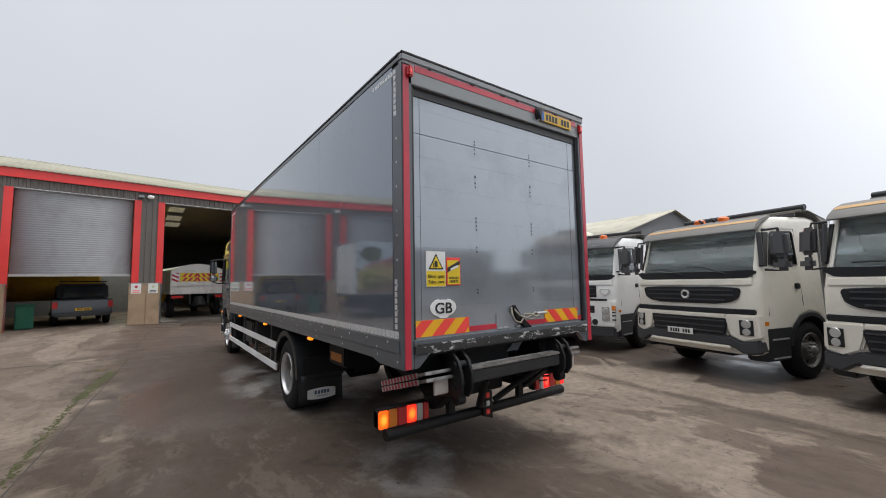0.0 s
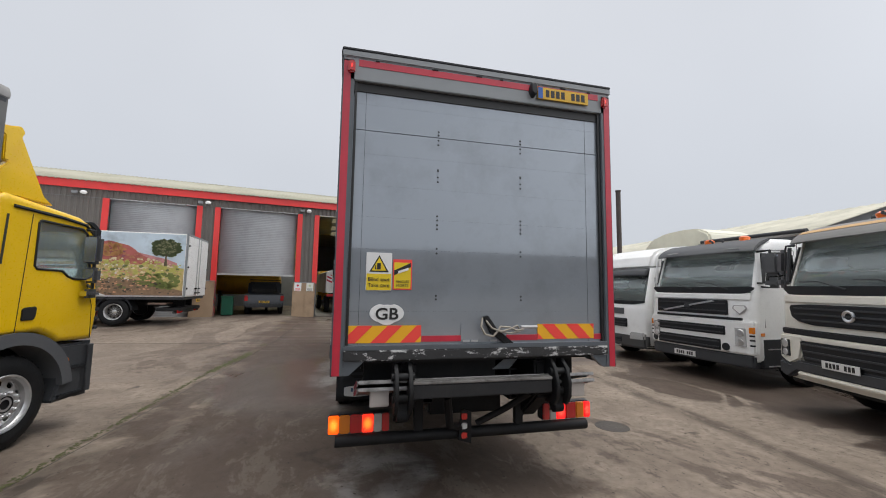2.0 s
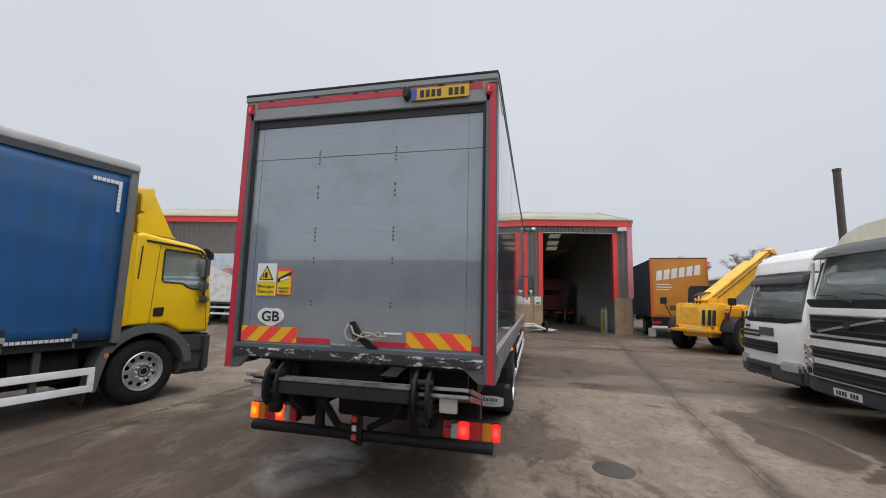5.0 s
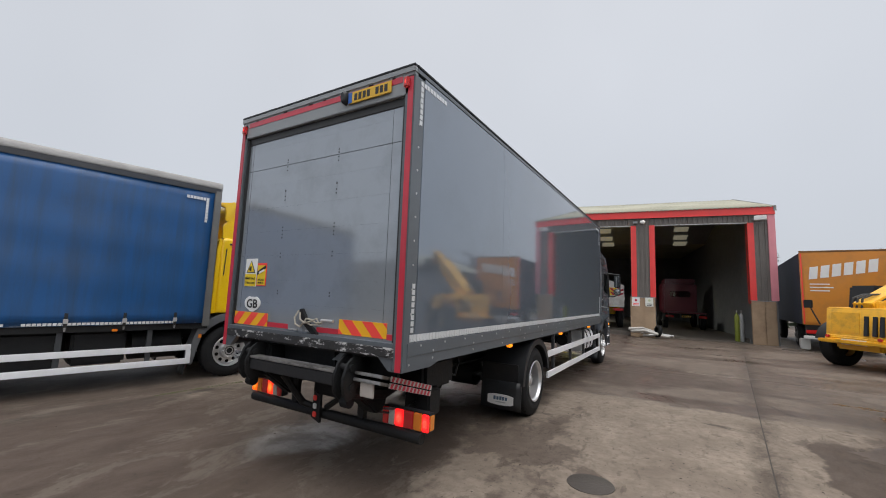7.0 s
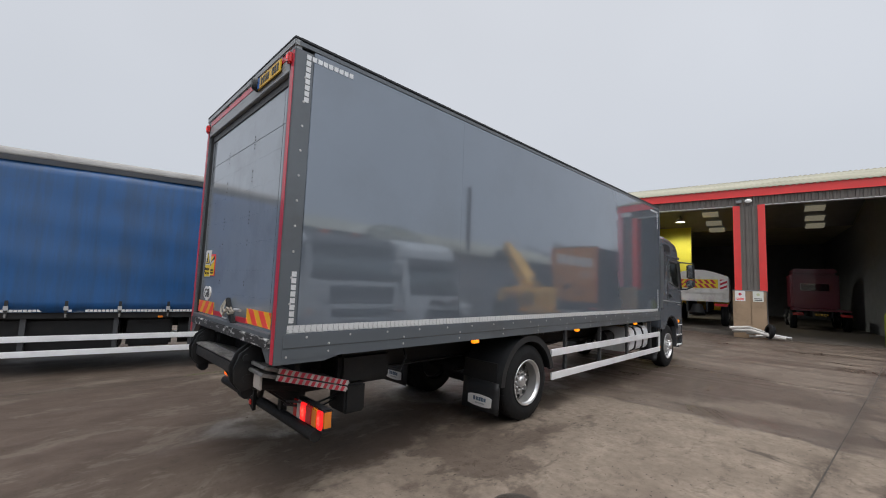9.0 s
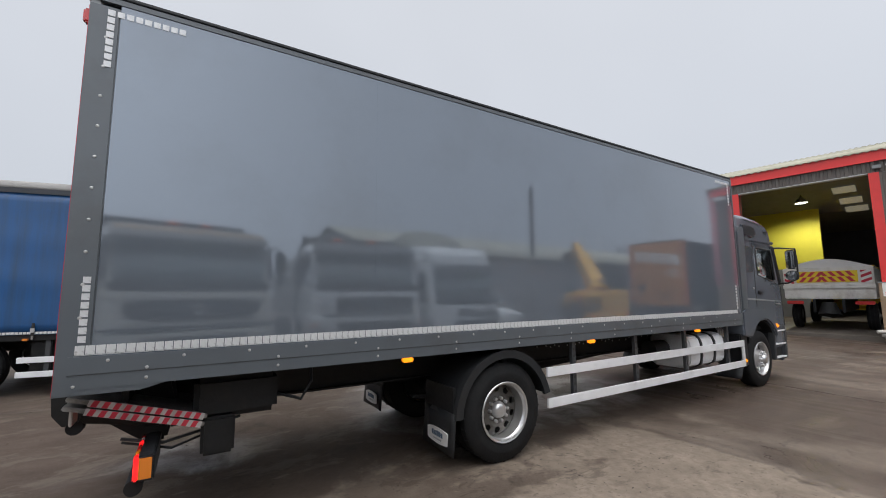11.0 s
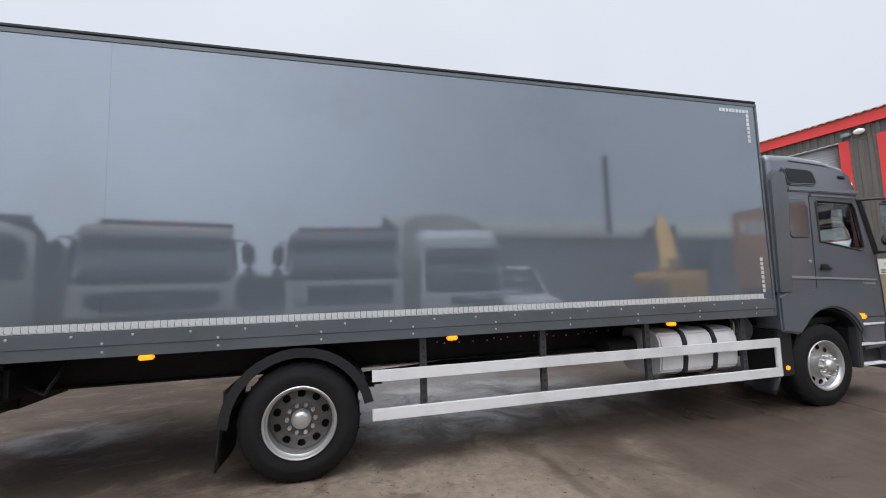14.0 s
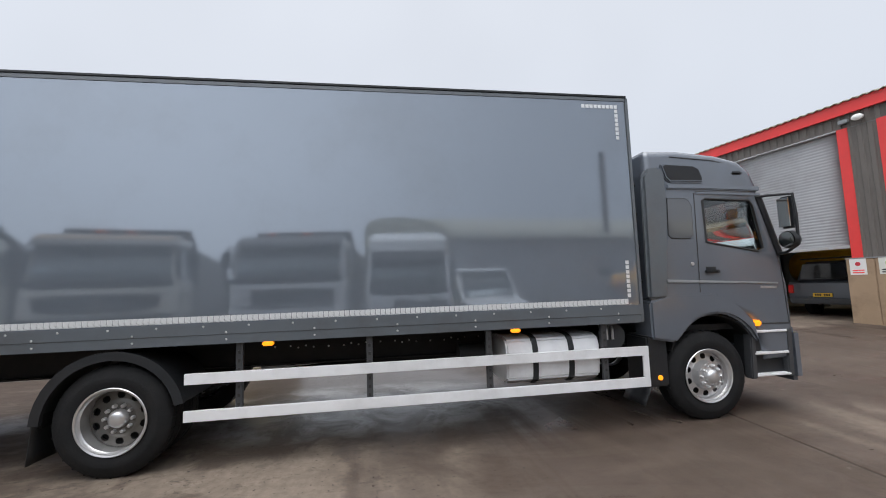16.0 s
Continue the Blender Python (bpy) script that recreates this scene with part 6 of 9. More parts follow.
# ---- vehicles of the row ----
ARCH_GREY = mat("arch_grey_plastic", (0.10, 0.104, 0.11), 0.5, var=0.12, dirt=(0.12, 0.11, 0.1), damt=0.3)
DARKBODY = mat("tipper_grey", (0.2, 0.2, 0.2), 0.5, var=0.2, dirt=(0.12, 0.1, 0.08), damt=0.5)


def mirror_set(cab, s, W, y, z, paint, h=0.42):
    bm = B()
    tube(bm, [(s * (W - 0.02), y - 0.05, z + h + 0.05), (s * (W + 0.2), y + 0.02, z + h + 0.06), (s * (W + 0.24), y + 0.04, z + 0.2), (s * (W + 0.18), y + 0.03, z - 0.22), (s * (W - 0.02), y, z - 0.2)], 0.022, 8)
    part("mirror_arm", bm, PLASTIC, cab)
    bm = B()
    box(bm, min(s * (W + 0.10), s * (W + 0.34)), y - 0.03, z, max(s * (W + 0.10), s * (W + 0.34)), y + 0.13, z + h, 0.06)
    part("door_mirror", bm, paint, cab)
    bm = B()
    box(bm, min(s * (W + 0.11), s * (W + 0.33)), y - 0.03, z - 0.23, max(s * (W + 0.11), s * (W + 0.33)), y + 0.13, z - 0.03, 0.06)
    part("wide_mirror", bm, paint, cab)
    bm = B()
    box(bm, s * (W + 0.125), y - 0.036, z + 0.03, s * (W + 0.335), y - 0.028, z + h - 0.03)
    part("mirror_glass", bm, MIRROR, cab)


def slats(cab, name, x0, x1, z0, z1, y, k, material, frame_mat, lean=0.0):
    bm = B()
    prism(bm, [(x0, z0), (x1, z0), (x1 - lean, z1), (x0 + lean, z1)] if not lean else [(x0 + lean, z0), (x1 - lean, z0), (x1, z1), (x0, z1)], "y", y - 0.03, y + 0.004, 0.01)
    part(name, bm, material, cab)
    for i in range(k):
        z = z0 + (z1 - z0) * (i + 0.5) / k
        q = lean * (1 - (i + 0.5) / k)
        bm = B()
        box(bm, x0 + q + 0.03, y - 0.01, z - 0.012, x1 - q - 0.03, y + 0.022, z + 0.014, 0.005)
        part("grille_slat", bm, frame_mat, cab)


def wiper(cab, x0, z0, x1, z1, y0, y1):
    bm = B()
    tube(bm, [(x0, y0, z0), ((x0 + x1) / 2, (y0 + y1) / 2 + 0.02, (z0 + z1) / 2 + 0.06), (x1, y1, z1)], 0.012, 6)
    part("wiper", bm, PLASTIC, cab)


def chassis(v, y0, y1, axles, body_mat, body=None, dark=WH_DARK, hw=1.22):
    for s in (-1, 1):
        bm = B()
        box(bm, s * 0.36, y1, 0.72, s * 0.44, y0, 1.0)
        part("chassis_rail", bm, BLACK, v)
        for a in axles:
            wheel(v, s * (hw - 0.03), a, 0.5, dark)
    if body:
        bm = B()
        x, ya, yb, za, zb = body
        box(bm, -x, yb, za, x, ya, zb, 0.03)
        part("load_body", bm, body_mat, v)


def cab_inside(cab, hw, y, z):
    bm = B()
    box(bm, -hw + 0.08, y - 0.5, z - 0.35, hw - 0.08, y - 0.12, z + 0.02, 0.05)
    part("dashboard", bm, CABIN, cab)
    for s in (-1, 1):
        bm = B()
        box(bm, s * 0.58 - 0.24, y - 1.35, z - 0.5, s * 0.58 + 0.24, y - 0.9, z - 0.2, 0.06)
        box(bm, s * 0.58 - 0.23, y - 1.45, z - 0.25, s * 0.58 + 0.23, y - 1.3, z + 0.5, 0.06)
        part("seat", bm, CABIN, cab)
    bm = B()
    lathe(bm, [(-0.012, 0.2), (0.0, 0.215), (0.012, 0.2), (0.0, 0.185), (-0.012, 0.2)], "y", (0, 0, 0), 20)
    part("steering_wheel", bm, PLASTIC, cab, "", pose(0.55, y - 0.6, z + 0.12, -50))


def curve_cab(cab, hw, bow=0.10, taper=0.05, waist=1.55):
    """Bow the front of a cab in plan and draw its sides in towards the roof, all parts together."""
    for ob in [cab] + [o for o in cab.children if o.matrix_basis.is_identity]:
        bm = bmesh.new()
        bm.from_mesh(ob.data)
        for x in (-1.08, -0.96, -0.8, -0.55, -0.25, 0.25, 0.55, 0.8, 0.96, 1.08):
            bmesh.ops.bisect_plane(bm, geom=bm.verts[:] + bm.edges[:] + bm.faces[:], plane_co=(x, 0, 0), plane_no=(1, 0, 0), dist=0.0005)
        for w in bm.verts:
            u = min(1.2, abs(w.co.x) / hw)
            near = min(1, max(0, (w.co.y + 0.9) / 0.9))
            w.co.y += bow * (0.75 - 0.35 * u ** 2 - 0.65 * u ** 6) * near
            up = max(0, w.co.z - waist)
            w.co.x *= 1 - taper * min(1, up / 1.2) ** 1.5
        bm.to_mesh(ob.data)
        bm.free()
        ob.data.shade_smooth()
        ob.data.set_sharp_from_angle(angle=radians(38))


def heavy_cab(name, m, paint, label, tall_grille, group="parked tippers"):
    v = thing(name, m, label, "lorry", group)
    hw = 1.22
    lower = [(0.0, 0.50)] + [(-0.62, 0.50)] + [(-1.38 + 0.62 * math.cos(radians(a)), 0.5 + 0.62 * math.sin(radians(a))) for a in (15, 40, 65, 90, 115, 140)] + [(-1.95, 0.98)]
    prof = lower + [(-1.95, 2.86), (-1.7, 2.90), (-0.66, 2.86), (-0.40, 2.76), (-0.33, 2.66), (-0.07, 1.80), (0.0, 1.62), (0.02, 1.1)]
    scr = prof.index((-0.33, 2.66))
    hole = [(-0.47, 2.54), (-0.52, 2.57), (-1.08, 2.59), (-1.12, 2.55), (-1.13, 2.0), (-0.60, 1.97), (-0.31, 2.0)]
    cab = cab_shell(v, prof, hw, 0.11, paint, [hole], [scr], SCREEN, side_mat=DGLASS)
    for s in (-1, 1):
        bm = B()
        prism(bm, [(-0.30, 2.56), (-0.44, 2.565), (-0.28, 1.98), (-0.14, 1.97)], "x", s * (hw - 0.05), s * (hw + 0.003), 0.004)
        part("window_quarter", bm, SIGN_BLACK, cab)
        bm = B()
        tube(bm, [(s * (hw + 0.001), y, z) for y, z in hole + hole[:1]], 0.016, 6, False)
        part("window_seal", bm, SIGN_BLACK, cab)
    cab_inside(cab, hw, -0.18, 1.72)
    # slim sun visor that follows the roof edge
    bm = B()
    prism(bm, [(-0.62, 2.885), (-0.34, 2.79), (-0.19, 2.69), (-0.13, 2.595), (-0.165, 2.59), (-0.25, 2.66), (-0.40, 2.74), (-0.62, 2.84)], "x", -hw + 0.015, hw - 0.015, 0.018)
    part("sun_visor", bm, VISOR if tall_grille else DGREY, cab, "dark grey sun visor")
    if tall_grille:
        bm = B()
        prism(bm, [(-0.36, 2.806), (-0.335, 2.797), (-0.28, 2.756), (-0.30, 2.752)], "x", -hw + 0.06, hw - 0.06)
        part("visor_stripe", bm, mat("tan_stripe", (0.5, 0.3, 0.12), 0.5), cab)
    else:
        for x in (-0.75, 0.72):
            bm = B()
            box(bm, x - 0.16, -0.24, 2.66, x + 0.16, -0.17, 2.69, 0.01)
            part("visor_lamp", bm, CLEAR_LENS, cab)
    # dark band under the screen, its ends swept up
    bm = B()
    prism(bm, [(-hw + 0.03, 1.90), (-hw + 0.10, 1.92), (-0.6, 1.91), (0.6, 1.91), (hw - 0.10, 1.92), (hw - 0.03, 1.90), (hw - 0.04, 1.86), (hw - 0.16, 1.79), (0.7, 1.76), (-0.7, 1.76), (-hw + 0.16, 1.79), (-hw + 0.04, 1.86)], "y", -0.045, -0.02, 0.006)
    part("scuttle", bm, PLASTIC, cab)
    bm = B()
    prism(bm, [(-0.05, 1.79), (0.0, 1.77), (0.012, 1.66), (-0.04, 1.66)], "x", -hw + 0.09, hw - 0.09, 0.012)
    part("upper_panel", bm, paint, cab)
    wiper(cab, -0.75, 1.86, 0.0, 2.0, 0.0, -0.06)
    wiper(cab, 0.05, 1.86, 0.85, 1.98, 0.0, -0.05)
    if tall_grille:
        bm = B()
        prism(bm, [(-0.94, 1.62), (-0.97, 1.58), (-0.93, 1.44), (-0.80, 1.37), (-0.55, 1.335), (0.55, 1.335), (0.80, 1.37), (0.93, 1.44), (0.97, 1.58), (0.94, 1.62), (0.6, 1.64), (-0.6, 1.64)], "y", 0.0, 0.04, 0.012)
        part("grille", bm, PLASTIC, cab)
        for z, half in ((1.575, 0.86), (1.49, 0.86), (1.405, 0.72)):
            bm = B()
            box(bm, -half, 0.02, z - 0.014, half, 0.058, z + 0.014, 0.006)
            part("grille_slat", bm, DGREY, cab)
        bm = B()
        lathe(bm, [(0.05, 0.045), (0.062, 0.07), (0.05, 0.088), (0.04, 0.088)], "y", (0, 0, 1.50), 22)
        em = part("round_emblem", bm, CHROME, cab)
        bm = B()
        box(bm, -0.06, 0.04, 1.48, 0.06, 0.066, 1.52, 0.004)
        part("emblem_bar", bm, DGREY, em)
        bm = B()
        box(bm, -1.16, -0.03, 1.17, 1.16, 0.05, 1.26, 0.015)
        part("grille_gap", bm, PLASTIC, cab)
        # pale corner pieces that hold the lamps, joined by a pale bar
        for s in (-1, 1):
            bm = B()
            prism(bm, [(s * 0.72, 1.17), (s * 1.20, 1.17), (s * 1.215, 0.78), (s * 0.98, 0.70), (s * 0.78, 0.80), (s * 0.70, 1.08)], "y", -0.22, 0.075, 0.03)
            part("lamp_surround", bm, paint, cab)
        bm = B()
        box(bm, -0.74, -0.1, 1.085, 0.74, 0.08, 1.165, 0.015)
        part("upper_bumper", bm, paint, cab)
        slats(cab, "lower_grille", -0.76, 0.76, 0.80, 1.09, 0.075, 3, PLASTIC, DGREY, 0.06)
        bm = B()
        prism(bm, [(-1.22, 0.54), (-1.0, 0.50), (-0.82, 0.62), (0.82, 0.62), (1.0, 0.50), (1.22, 0.54), (1.21, 0.76), (0.95, 0.72), (0.78, 0.80), (-0.78, 0.80), (-0.95, 0.72), (-1.21, 0.76)], "y", -0.35, 0.10, 0.03)
        part("bumper", bm, DGREY, cab, "dark grey bumper")
        bm = B()
        box(bm, -0.80, -0.1, 0.575, 0.80, 0.115, 0.635, 0.02)
        part("skid_plate", bm, paint, cab)
        bm = B()
        box(bm, -0.75, -0.4, 0.44, 0.75, 0.02, 0.58, 0.03)
        part("front_crossmember", bm, BLACK, v)
        lamps = (0.92, 1.17, 0.80, 1.11, 0.068)
    else:
        slats(cab, "grille", -0.74, 0.98, 1.36, 1.65, 0.03, 2, PLASTIC, DGREY)
        bm = B()
        prism(bm, [(-0.50, 1.62), (-0.42, 1.64), (0.80, 1.40), (0.72, 1.38)], "y", 0.03, 0.058, 0.004)
        part("diagonal_bar", bm, CHROME, cab)
        bm = B()
        box(bm, 0.06, 0.04, 1.46, 0.20, 0.066, 1.57, 0.02)
        part("round_emblem", bm, DGREY, cab)
        bm = B()
        prism(bm, [(-1.2, 0.64), (1.2, 0.64), (1.215, 1.27), (-1.215, 1.27)], "y", -0.15, 0.06, 0.03)
        part("upper_bumper", bm, paint, cab)
        slats(cab, "middle_grille", -0.70, 0.98, 0.97, 1.15, 0.068, 2, PLASTIC, DGREY)
        slats(cab, "lower_grille", -0.60, 0.94, 0.67, 0.88, 0.068, 2, PLASTIC, DGREY)
        for s in (-1, 1):
            bm = B()
            lathe(bm, [(0.06, 0.075), (0.078, 0.07), (0.08, 0.0)], "y", (-0.70 if s < 0 else 1.04, 0, 0.75), 18)
            part("fog_lamp", bm, PLASTIC, cab)
        bm = B()
        box(bm, -1.0, 0.0, 1.272, 1.0, 0.045, 1.32, 0.008)
        part("grille_gap", bm, PLASTIC, cab)
        bm = B()
        box(bm, -1.17, -0.35, 0.40, 1.17, 0.045, 0.64, 0.03)
        part("bumper", bm, DGREY, cab, "dark grey bumper")
        bm = B()
        prism(bm, [(-0.86, 1.56), (-1.06, 1.56), (-1.09, 1.50), (-0.96, 1.38), (-0.83, 1.50)], "y", 0.02, 0.030)
        part("triangle_badge", bm, mat("badge_outline", (0.42, 0.40, 0.40), 0.5), cab)
        bm = B()
        prism(bm, [(-0.88, 1.545), (-1.04, 1.545), (-1.065, 1.50), (-0.96, 1.405), (-0.855, 1.50)], "y", 0.028, 0.034)
        part("badge_face", bm, paint, cab)
        lamps = (0.86, 1.10, 0.76, 1.16, 0.058)
    x0, x1, z0, z1, yl = lamps
    for s in (-1, 1):
        bm = B()
        box(bm, min(s * x0, s * x1), yl - 0.1, z0, max(s * x0, s * x1), yl + 0.022, z1, 0.03)
        part("headlamp", bm, PLASTIC if tall_grille else CLEAR_LENS, cab, "headlamp")
        for k, (dz, rr) in enumerate(((0.28, 0.062), (0.7, 0.075))):
            bm = B()
            lathe(bm, [(0.0, rr), (0.016, rr * 0.85), (0.02, 0.0)], "y", (s * (x0 + x1) / 2, yl + 0.015, z0 + (z1 - z0) * dz), 18)
            part("lamp_bowl", bm, CLEAR_LENS if tall_grille else CHROME, cab)
        if not tall_grille:
            bm = B()
            box(bm, s * 1.11, 0.0, 1.03, s * 1.195, 0.072, 1.17, 0.015)
            part("front_indicator", bm, AMBER_LENS, cab)
            for z in (0.80, 0.90, 0.98):
                bm = B()
                box(bm, s * 1.12, 0.02, z, s * 1.19, 0.066, z + 0.035, 0.006)
                part("corner_slot", bm, PLASTIC, cab)
        bm = B()
        box(bm, s * (hw - 0.04), -0.18, 0.98, s * (hw + 0.006), -0.06, 1.07, 0.015)
        part("side_indicator", bm, AMBER_LENS, cab)
        if tall_grille or s < 0:
            mirror_set(cab, s, hw + (0.03 if tall_grille else -0.03), -0.20, 2.12, MIRROR_CASE)
        # side: door seam, handle, black lower skirt, arch lip
        bm = B()
        for a, b in (((-0.28, 2.62), (-0.2, 1.15)), ((-1.18, 2.64), (-1.2, 1.3)), ((-0.28, 2.62), (-1.18, 2.64))):
            tube(bm, [(s * (hw + 0.001), a[0], a[1]), (s * (hw + 0.001), b[0], b[1])], 0.005, 5)
        part("door_seam", bm, SIGN_BLACK, cab)
        bm = B()
        box(bm, s * (hw - 0.01), -1.14, 1.58, s * (hw + 0.02), -1.0, 1.68, 0.012)
        part("door_handle", bm, PLASTIC, cab)
        bm = B()
        arch(bm, s * (hw - 0.35), s * (hw + 0.01), -1.38, 0.5, 0.6, 0.66, 12, 168)
        part("wheel_arch", bm, PLASTIC, cab)
        bm = B()
        prism(bm, [(-0.10, 0.40), (-0.74, 0.40), (-0.76, 0.66), (-0.86, 0.88), (-0.80, 0.96), (-0.10, 0.96)], "x", s * (hw - 0.3), s * (hw + 0.006), 0.025)
        part("step_well", bm, PLASTIC, cab)
        for z in (0.43, 0.74):
            bm = B()
            box(bm, s * (hw - 0.2), -0.70, z, s * (hw + 0.014), -0.22, z + 0.03, 0.008)
            part("step_tread", bm, GALV, cab)
        bm = B()
        tube(bm, [(s * (hw + 0.004), -0.16, 2.55), (s * (hw + 0.004), -0.13, 2.0)], 0.035, 6)
        part("pillar_trim", bm, DGREY if tall_grille else paint, cab)
    bars_plate(v, 0.52, 0.112, pose(0.10 if tall_grille else 0.24, 0.195 if tall_grille else 0.13, 0.81 if tall_grille else 0.50, 0, 0, 180), PLATE_W, 8)
    curve_cab(cab, hw)
    # roof fittings
    for x in (-0.12, 0.12):
        bm = B()
        tube(bm, [(x, -0.7, 2.85), (x, -0.68, 2.93), (x, -0.60, 2.95)], 0.025, 8)
        part("roof_horn", bm, PLASTIC, cab)
    for x in ((-0.26, 0.22) if tall_grille else (-0.55, 0.25)):
        bm = B()
        lathe(bm, [(2.86, 0.07), (2.88, 0.09), (2.96, 0.10), (2.99, 0.06), (3.0, 0.0)], "z", (x, -0.75, 0), 18)
        part("beacon", bm, BEACON, cab, "orange roof beacon")
    bm = B()
    box(bm, -hw + 0.04, -1.30, 2.87, hw - 0.04, -1.24, 2.935, 0.01)
    part("roof_bar", bm, DGREY, cab)
    bm = B()
    box(bm, -hw + 0.06, -2.02, 1.2, hw - 0.06, -1.96, 2.78, 0.01)
    part("cab_guard", bm, DARKBODY, v)
    chassis(v, -0.4, -8.2, (-1.38, -5.4, -6.75), LOADGREY, (1.2, -2.35, -8.3, 1.15, 2.72))
    bm = B()
    prism(bm, [(-2.34, 2.70), (-2.34, 2.86), (-1.75, 3.02), (-1.45, 3.02), (-1.45, 2.98), (-1.78, 2.97), (-2.28, 2.70)], "x", -hw + 0.05, hw - 0.05, 0.02)
    part("cab_canopy", bm, LOADGREY, v)
    bm = B()
    tube(bm, [(-hw + 0.05, -1.62, 3.07), (hw - 0.05, -1.62, 3.07)], 0.055, 10)
    part("sheet_roll", bm, PLASTIC, v)
    return v


ROW = 76.0
VISOR = mat("visor_plastic", (0.145, 0.14, 0.13), 0.4, var=0.15, bump=0.1, dirt=(0.13, 0.12, 0.11), damt=0.4)
MIRROR_CASE = mat("mirror_case_grey", (0.085, 0.086, 0.09), 0.45, var=0.1)
LOADGREY = mat("tipper_body_paint", (0.30, 0.29, 0.27), 0.5, var=0.15, dirt=(0.14, 0.12, 0.1), damt=0.5)
heavy_cab("tipper_lorry", pose(8.41, 3.57, 0, 0, 0, ROW), CREAM, "cream tipper lorry with dark grille and orange beacons", True)
heavy_cab("tipper_lorry", pose(7.52, 0.40, 0, 0, 0, ROW), CREAM, "cream tipper lorry with dark grille and orange beacons", True)
heavy_cab("tanker_lorry", pose(9.10, 6.74, 0, 0, 0, 93), WHITE, "white day cab lorry with dark visor, parked on concrete", False, "")


def small_white_lorry():
    v = thing("fridge_lorry", pose(9.19, 9.37, 0, 0, 0, 93), "white box lorry with a tall roof fairing", "lorry")
    hw = 1.0
    lower = [(0.0, 0.36), (-0.55, 0.36)] + [(-1.15 + 0.52 * math.cos(radians(a)), 0.45 + 0.52 * math.sin(radians(a))) for a in (10, 40, 70, 100, 130, 160)] + [(-1.75, 0.8)]
    prof = lower + [(-1.75, 2.42), (-0.52, 2.46), (-0.30, 2.40), (-0.06, 1.52), (0.0, 1.30), (0.03, 0.8)]
    scr = prof.index((-0.30, 2.40))
    cab = cab_shell(v, prof, hw, 0.10, WHITE, [[(-0.45, 2.28), (-1.2, 2.28), (-1.2, 1.55), (-0.6, 1.52), (-0.28, 1.50)]], [scr], CLEAN_SCREEN, side_mat=DGLASS)
    cab_inside(cab, hw, -0.2, 1.42)
    bm = B()
    prism(bm, [(-0.46, 2.43), (-0.25, 2.40), (-0.17, 2.32), (-0.15, 2.21), (-0.19, 2.21), (-0.28, 2.31), (-0.46, 2.38)], "x", -hw + 0.10, hw - 0.10, 0.018)
    part("sun_visor", bm, DGREY, cab)
    bm = B()
    prism(bm, [(-0.25, 2.38), (-0.29, 2.62), (-0.38, 2.80), (-0.55, 2.90), (-0.95, 2.99), (-1.45, 3.04), (-1.78, 3.05), (-1.78, 2.40)], "x", -hw + 0.02, hw - 0.02, 0.08)
    part("roof_fairing", bm, WHITE, cab, "white roof fairing")
    bm = B()
    prism(bm, [(-hw + 0.09, 1.55), (hw - 0.09, 1.55), (hw - 0.10, 1.50), (0.6, 1.45), (-0.6, 1.45), (-hw + 0.10, 1.50)], "y", -0.075, -0.03, 0.008)
    part("scuttle", bm, PLASTIC, cab)
    slats(cab, "grille", -0.46, 0.88, 0.86, 1.08, 0.045, 3, PLASTIC, DGREY)
    bm = B()
    box(bm, -0.99, -0.35, 0.34, 0.99, 0.07, 0.70, 0.05)
    part("bumper", bm, mat("grey_bumper", (0.07, 0.07, 0.07), 0.5, var=0.15, dirt=(0.12, 0.1, 0.08), damt=0.5), cab)
    slats(cab, "lower_grille", -0.3, 0.5, 0.46, 0.60, 0.075, 2, PLASTIC, DGREY)
    for s in (-1, 1):
        bm = B()
        box(bm, s * 0.56, -0.05, 0.54, s * 0.95, 0.085, 0.74, 0.03)
        part("headlamp", bm, CLEAR_LENS, cab)
        bm = B()
        arch(bm, s * (hw - 0.3), s * (hw + 0.01), -1.15, 0.45, 0.5, 0.56, 12, 168)
        part("wheel_arch", bm, PLASTIC, cab)
        for a, b in (((-0.3, 2.16), (-0.25, 0.9)), ((-1.25, 2.16), (-1.25, 1.0))):
            bm = B()
            tube(bm, [(s * (hw + 0.001), a[0], a[1]), (s * (hw + 0.001), b[0], b[1])], 0.006, 5)
            part("door_seam", bm, SIGN_BLACK, cab)
    wiper(cab, -0.5, 1.50, 0.0, 1.60, -0.04, -0.08)
    wiper(cab, 0.1, 1.50, 0.6, 1.60, -0.04, -0.08)
    for x, w, z in ((0.56, 0.18, 1.33), (0.48, 0.74, 1.23), (0.5, 0.8, 1.145)):
        bm = B()
        box(bm, x - w / 2, 0.0, z, x + w / 2, 0.024, z + 0.05)
        part("lettering_bar", bm, DGREY, cab)
    bm = B()
    box(bm, -0.34, 0.0, 1.19, 0.10, 0.024, 1.35, 0.004)
    part("panel_badge", bm, ARCH_GREY, cab)
    # one mirror on the far door
    bm = B()
    tube(bm, [(hw - 0.02, -0.33, 2.22), (hw + 0.10, -0.28, 2.24), (hw + 0.10, -0.27, 1.75), (hw - 0.02, -0.3, 1.72)], 0.02, 8)
    part("mirror_arm", bm, PLASTIC, cab)
    bm = B()
    box(bm, hw + 0.03, -0.33, 1.80, hw + 0.20, -0.20, 2.16, 0.05)
    part("door_mirror", bm, ARCH_GREY, cab)
    curve_cab(cab, hw, 0.17, 0.06, 1.3)
    bars_plate(v, 0.5, 0.11, pose(0, 0.175, 0.40, 0, 0, 180), PLATE_W, 7)
    chassis(v, -0.3, -5.3, (-1.15, -4.3), WHITE, None, WH_DARK, 1.0)
    bm = B()
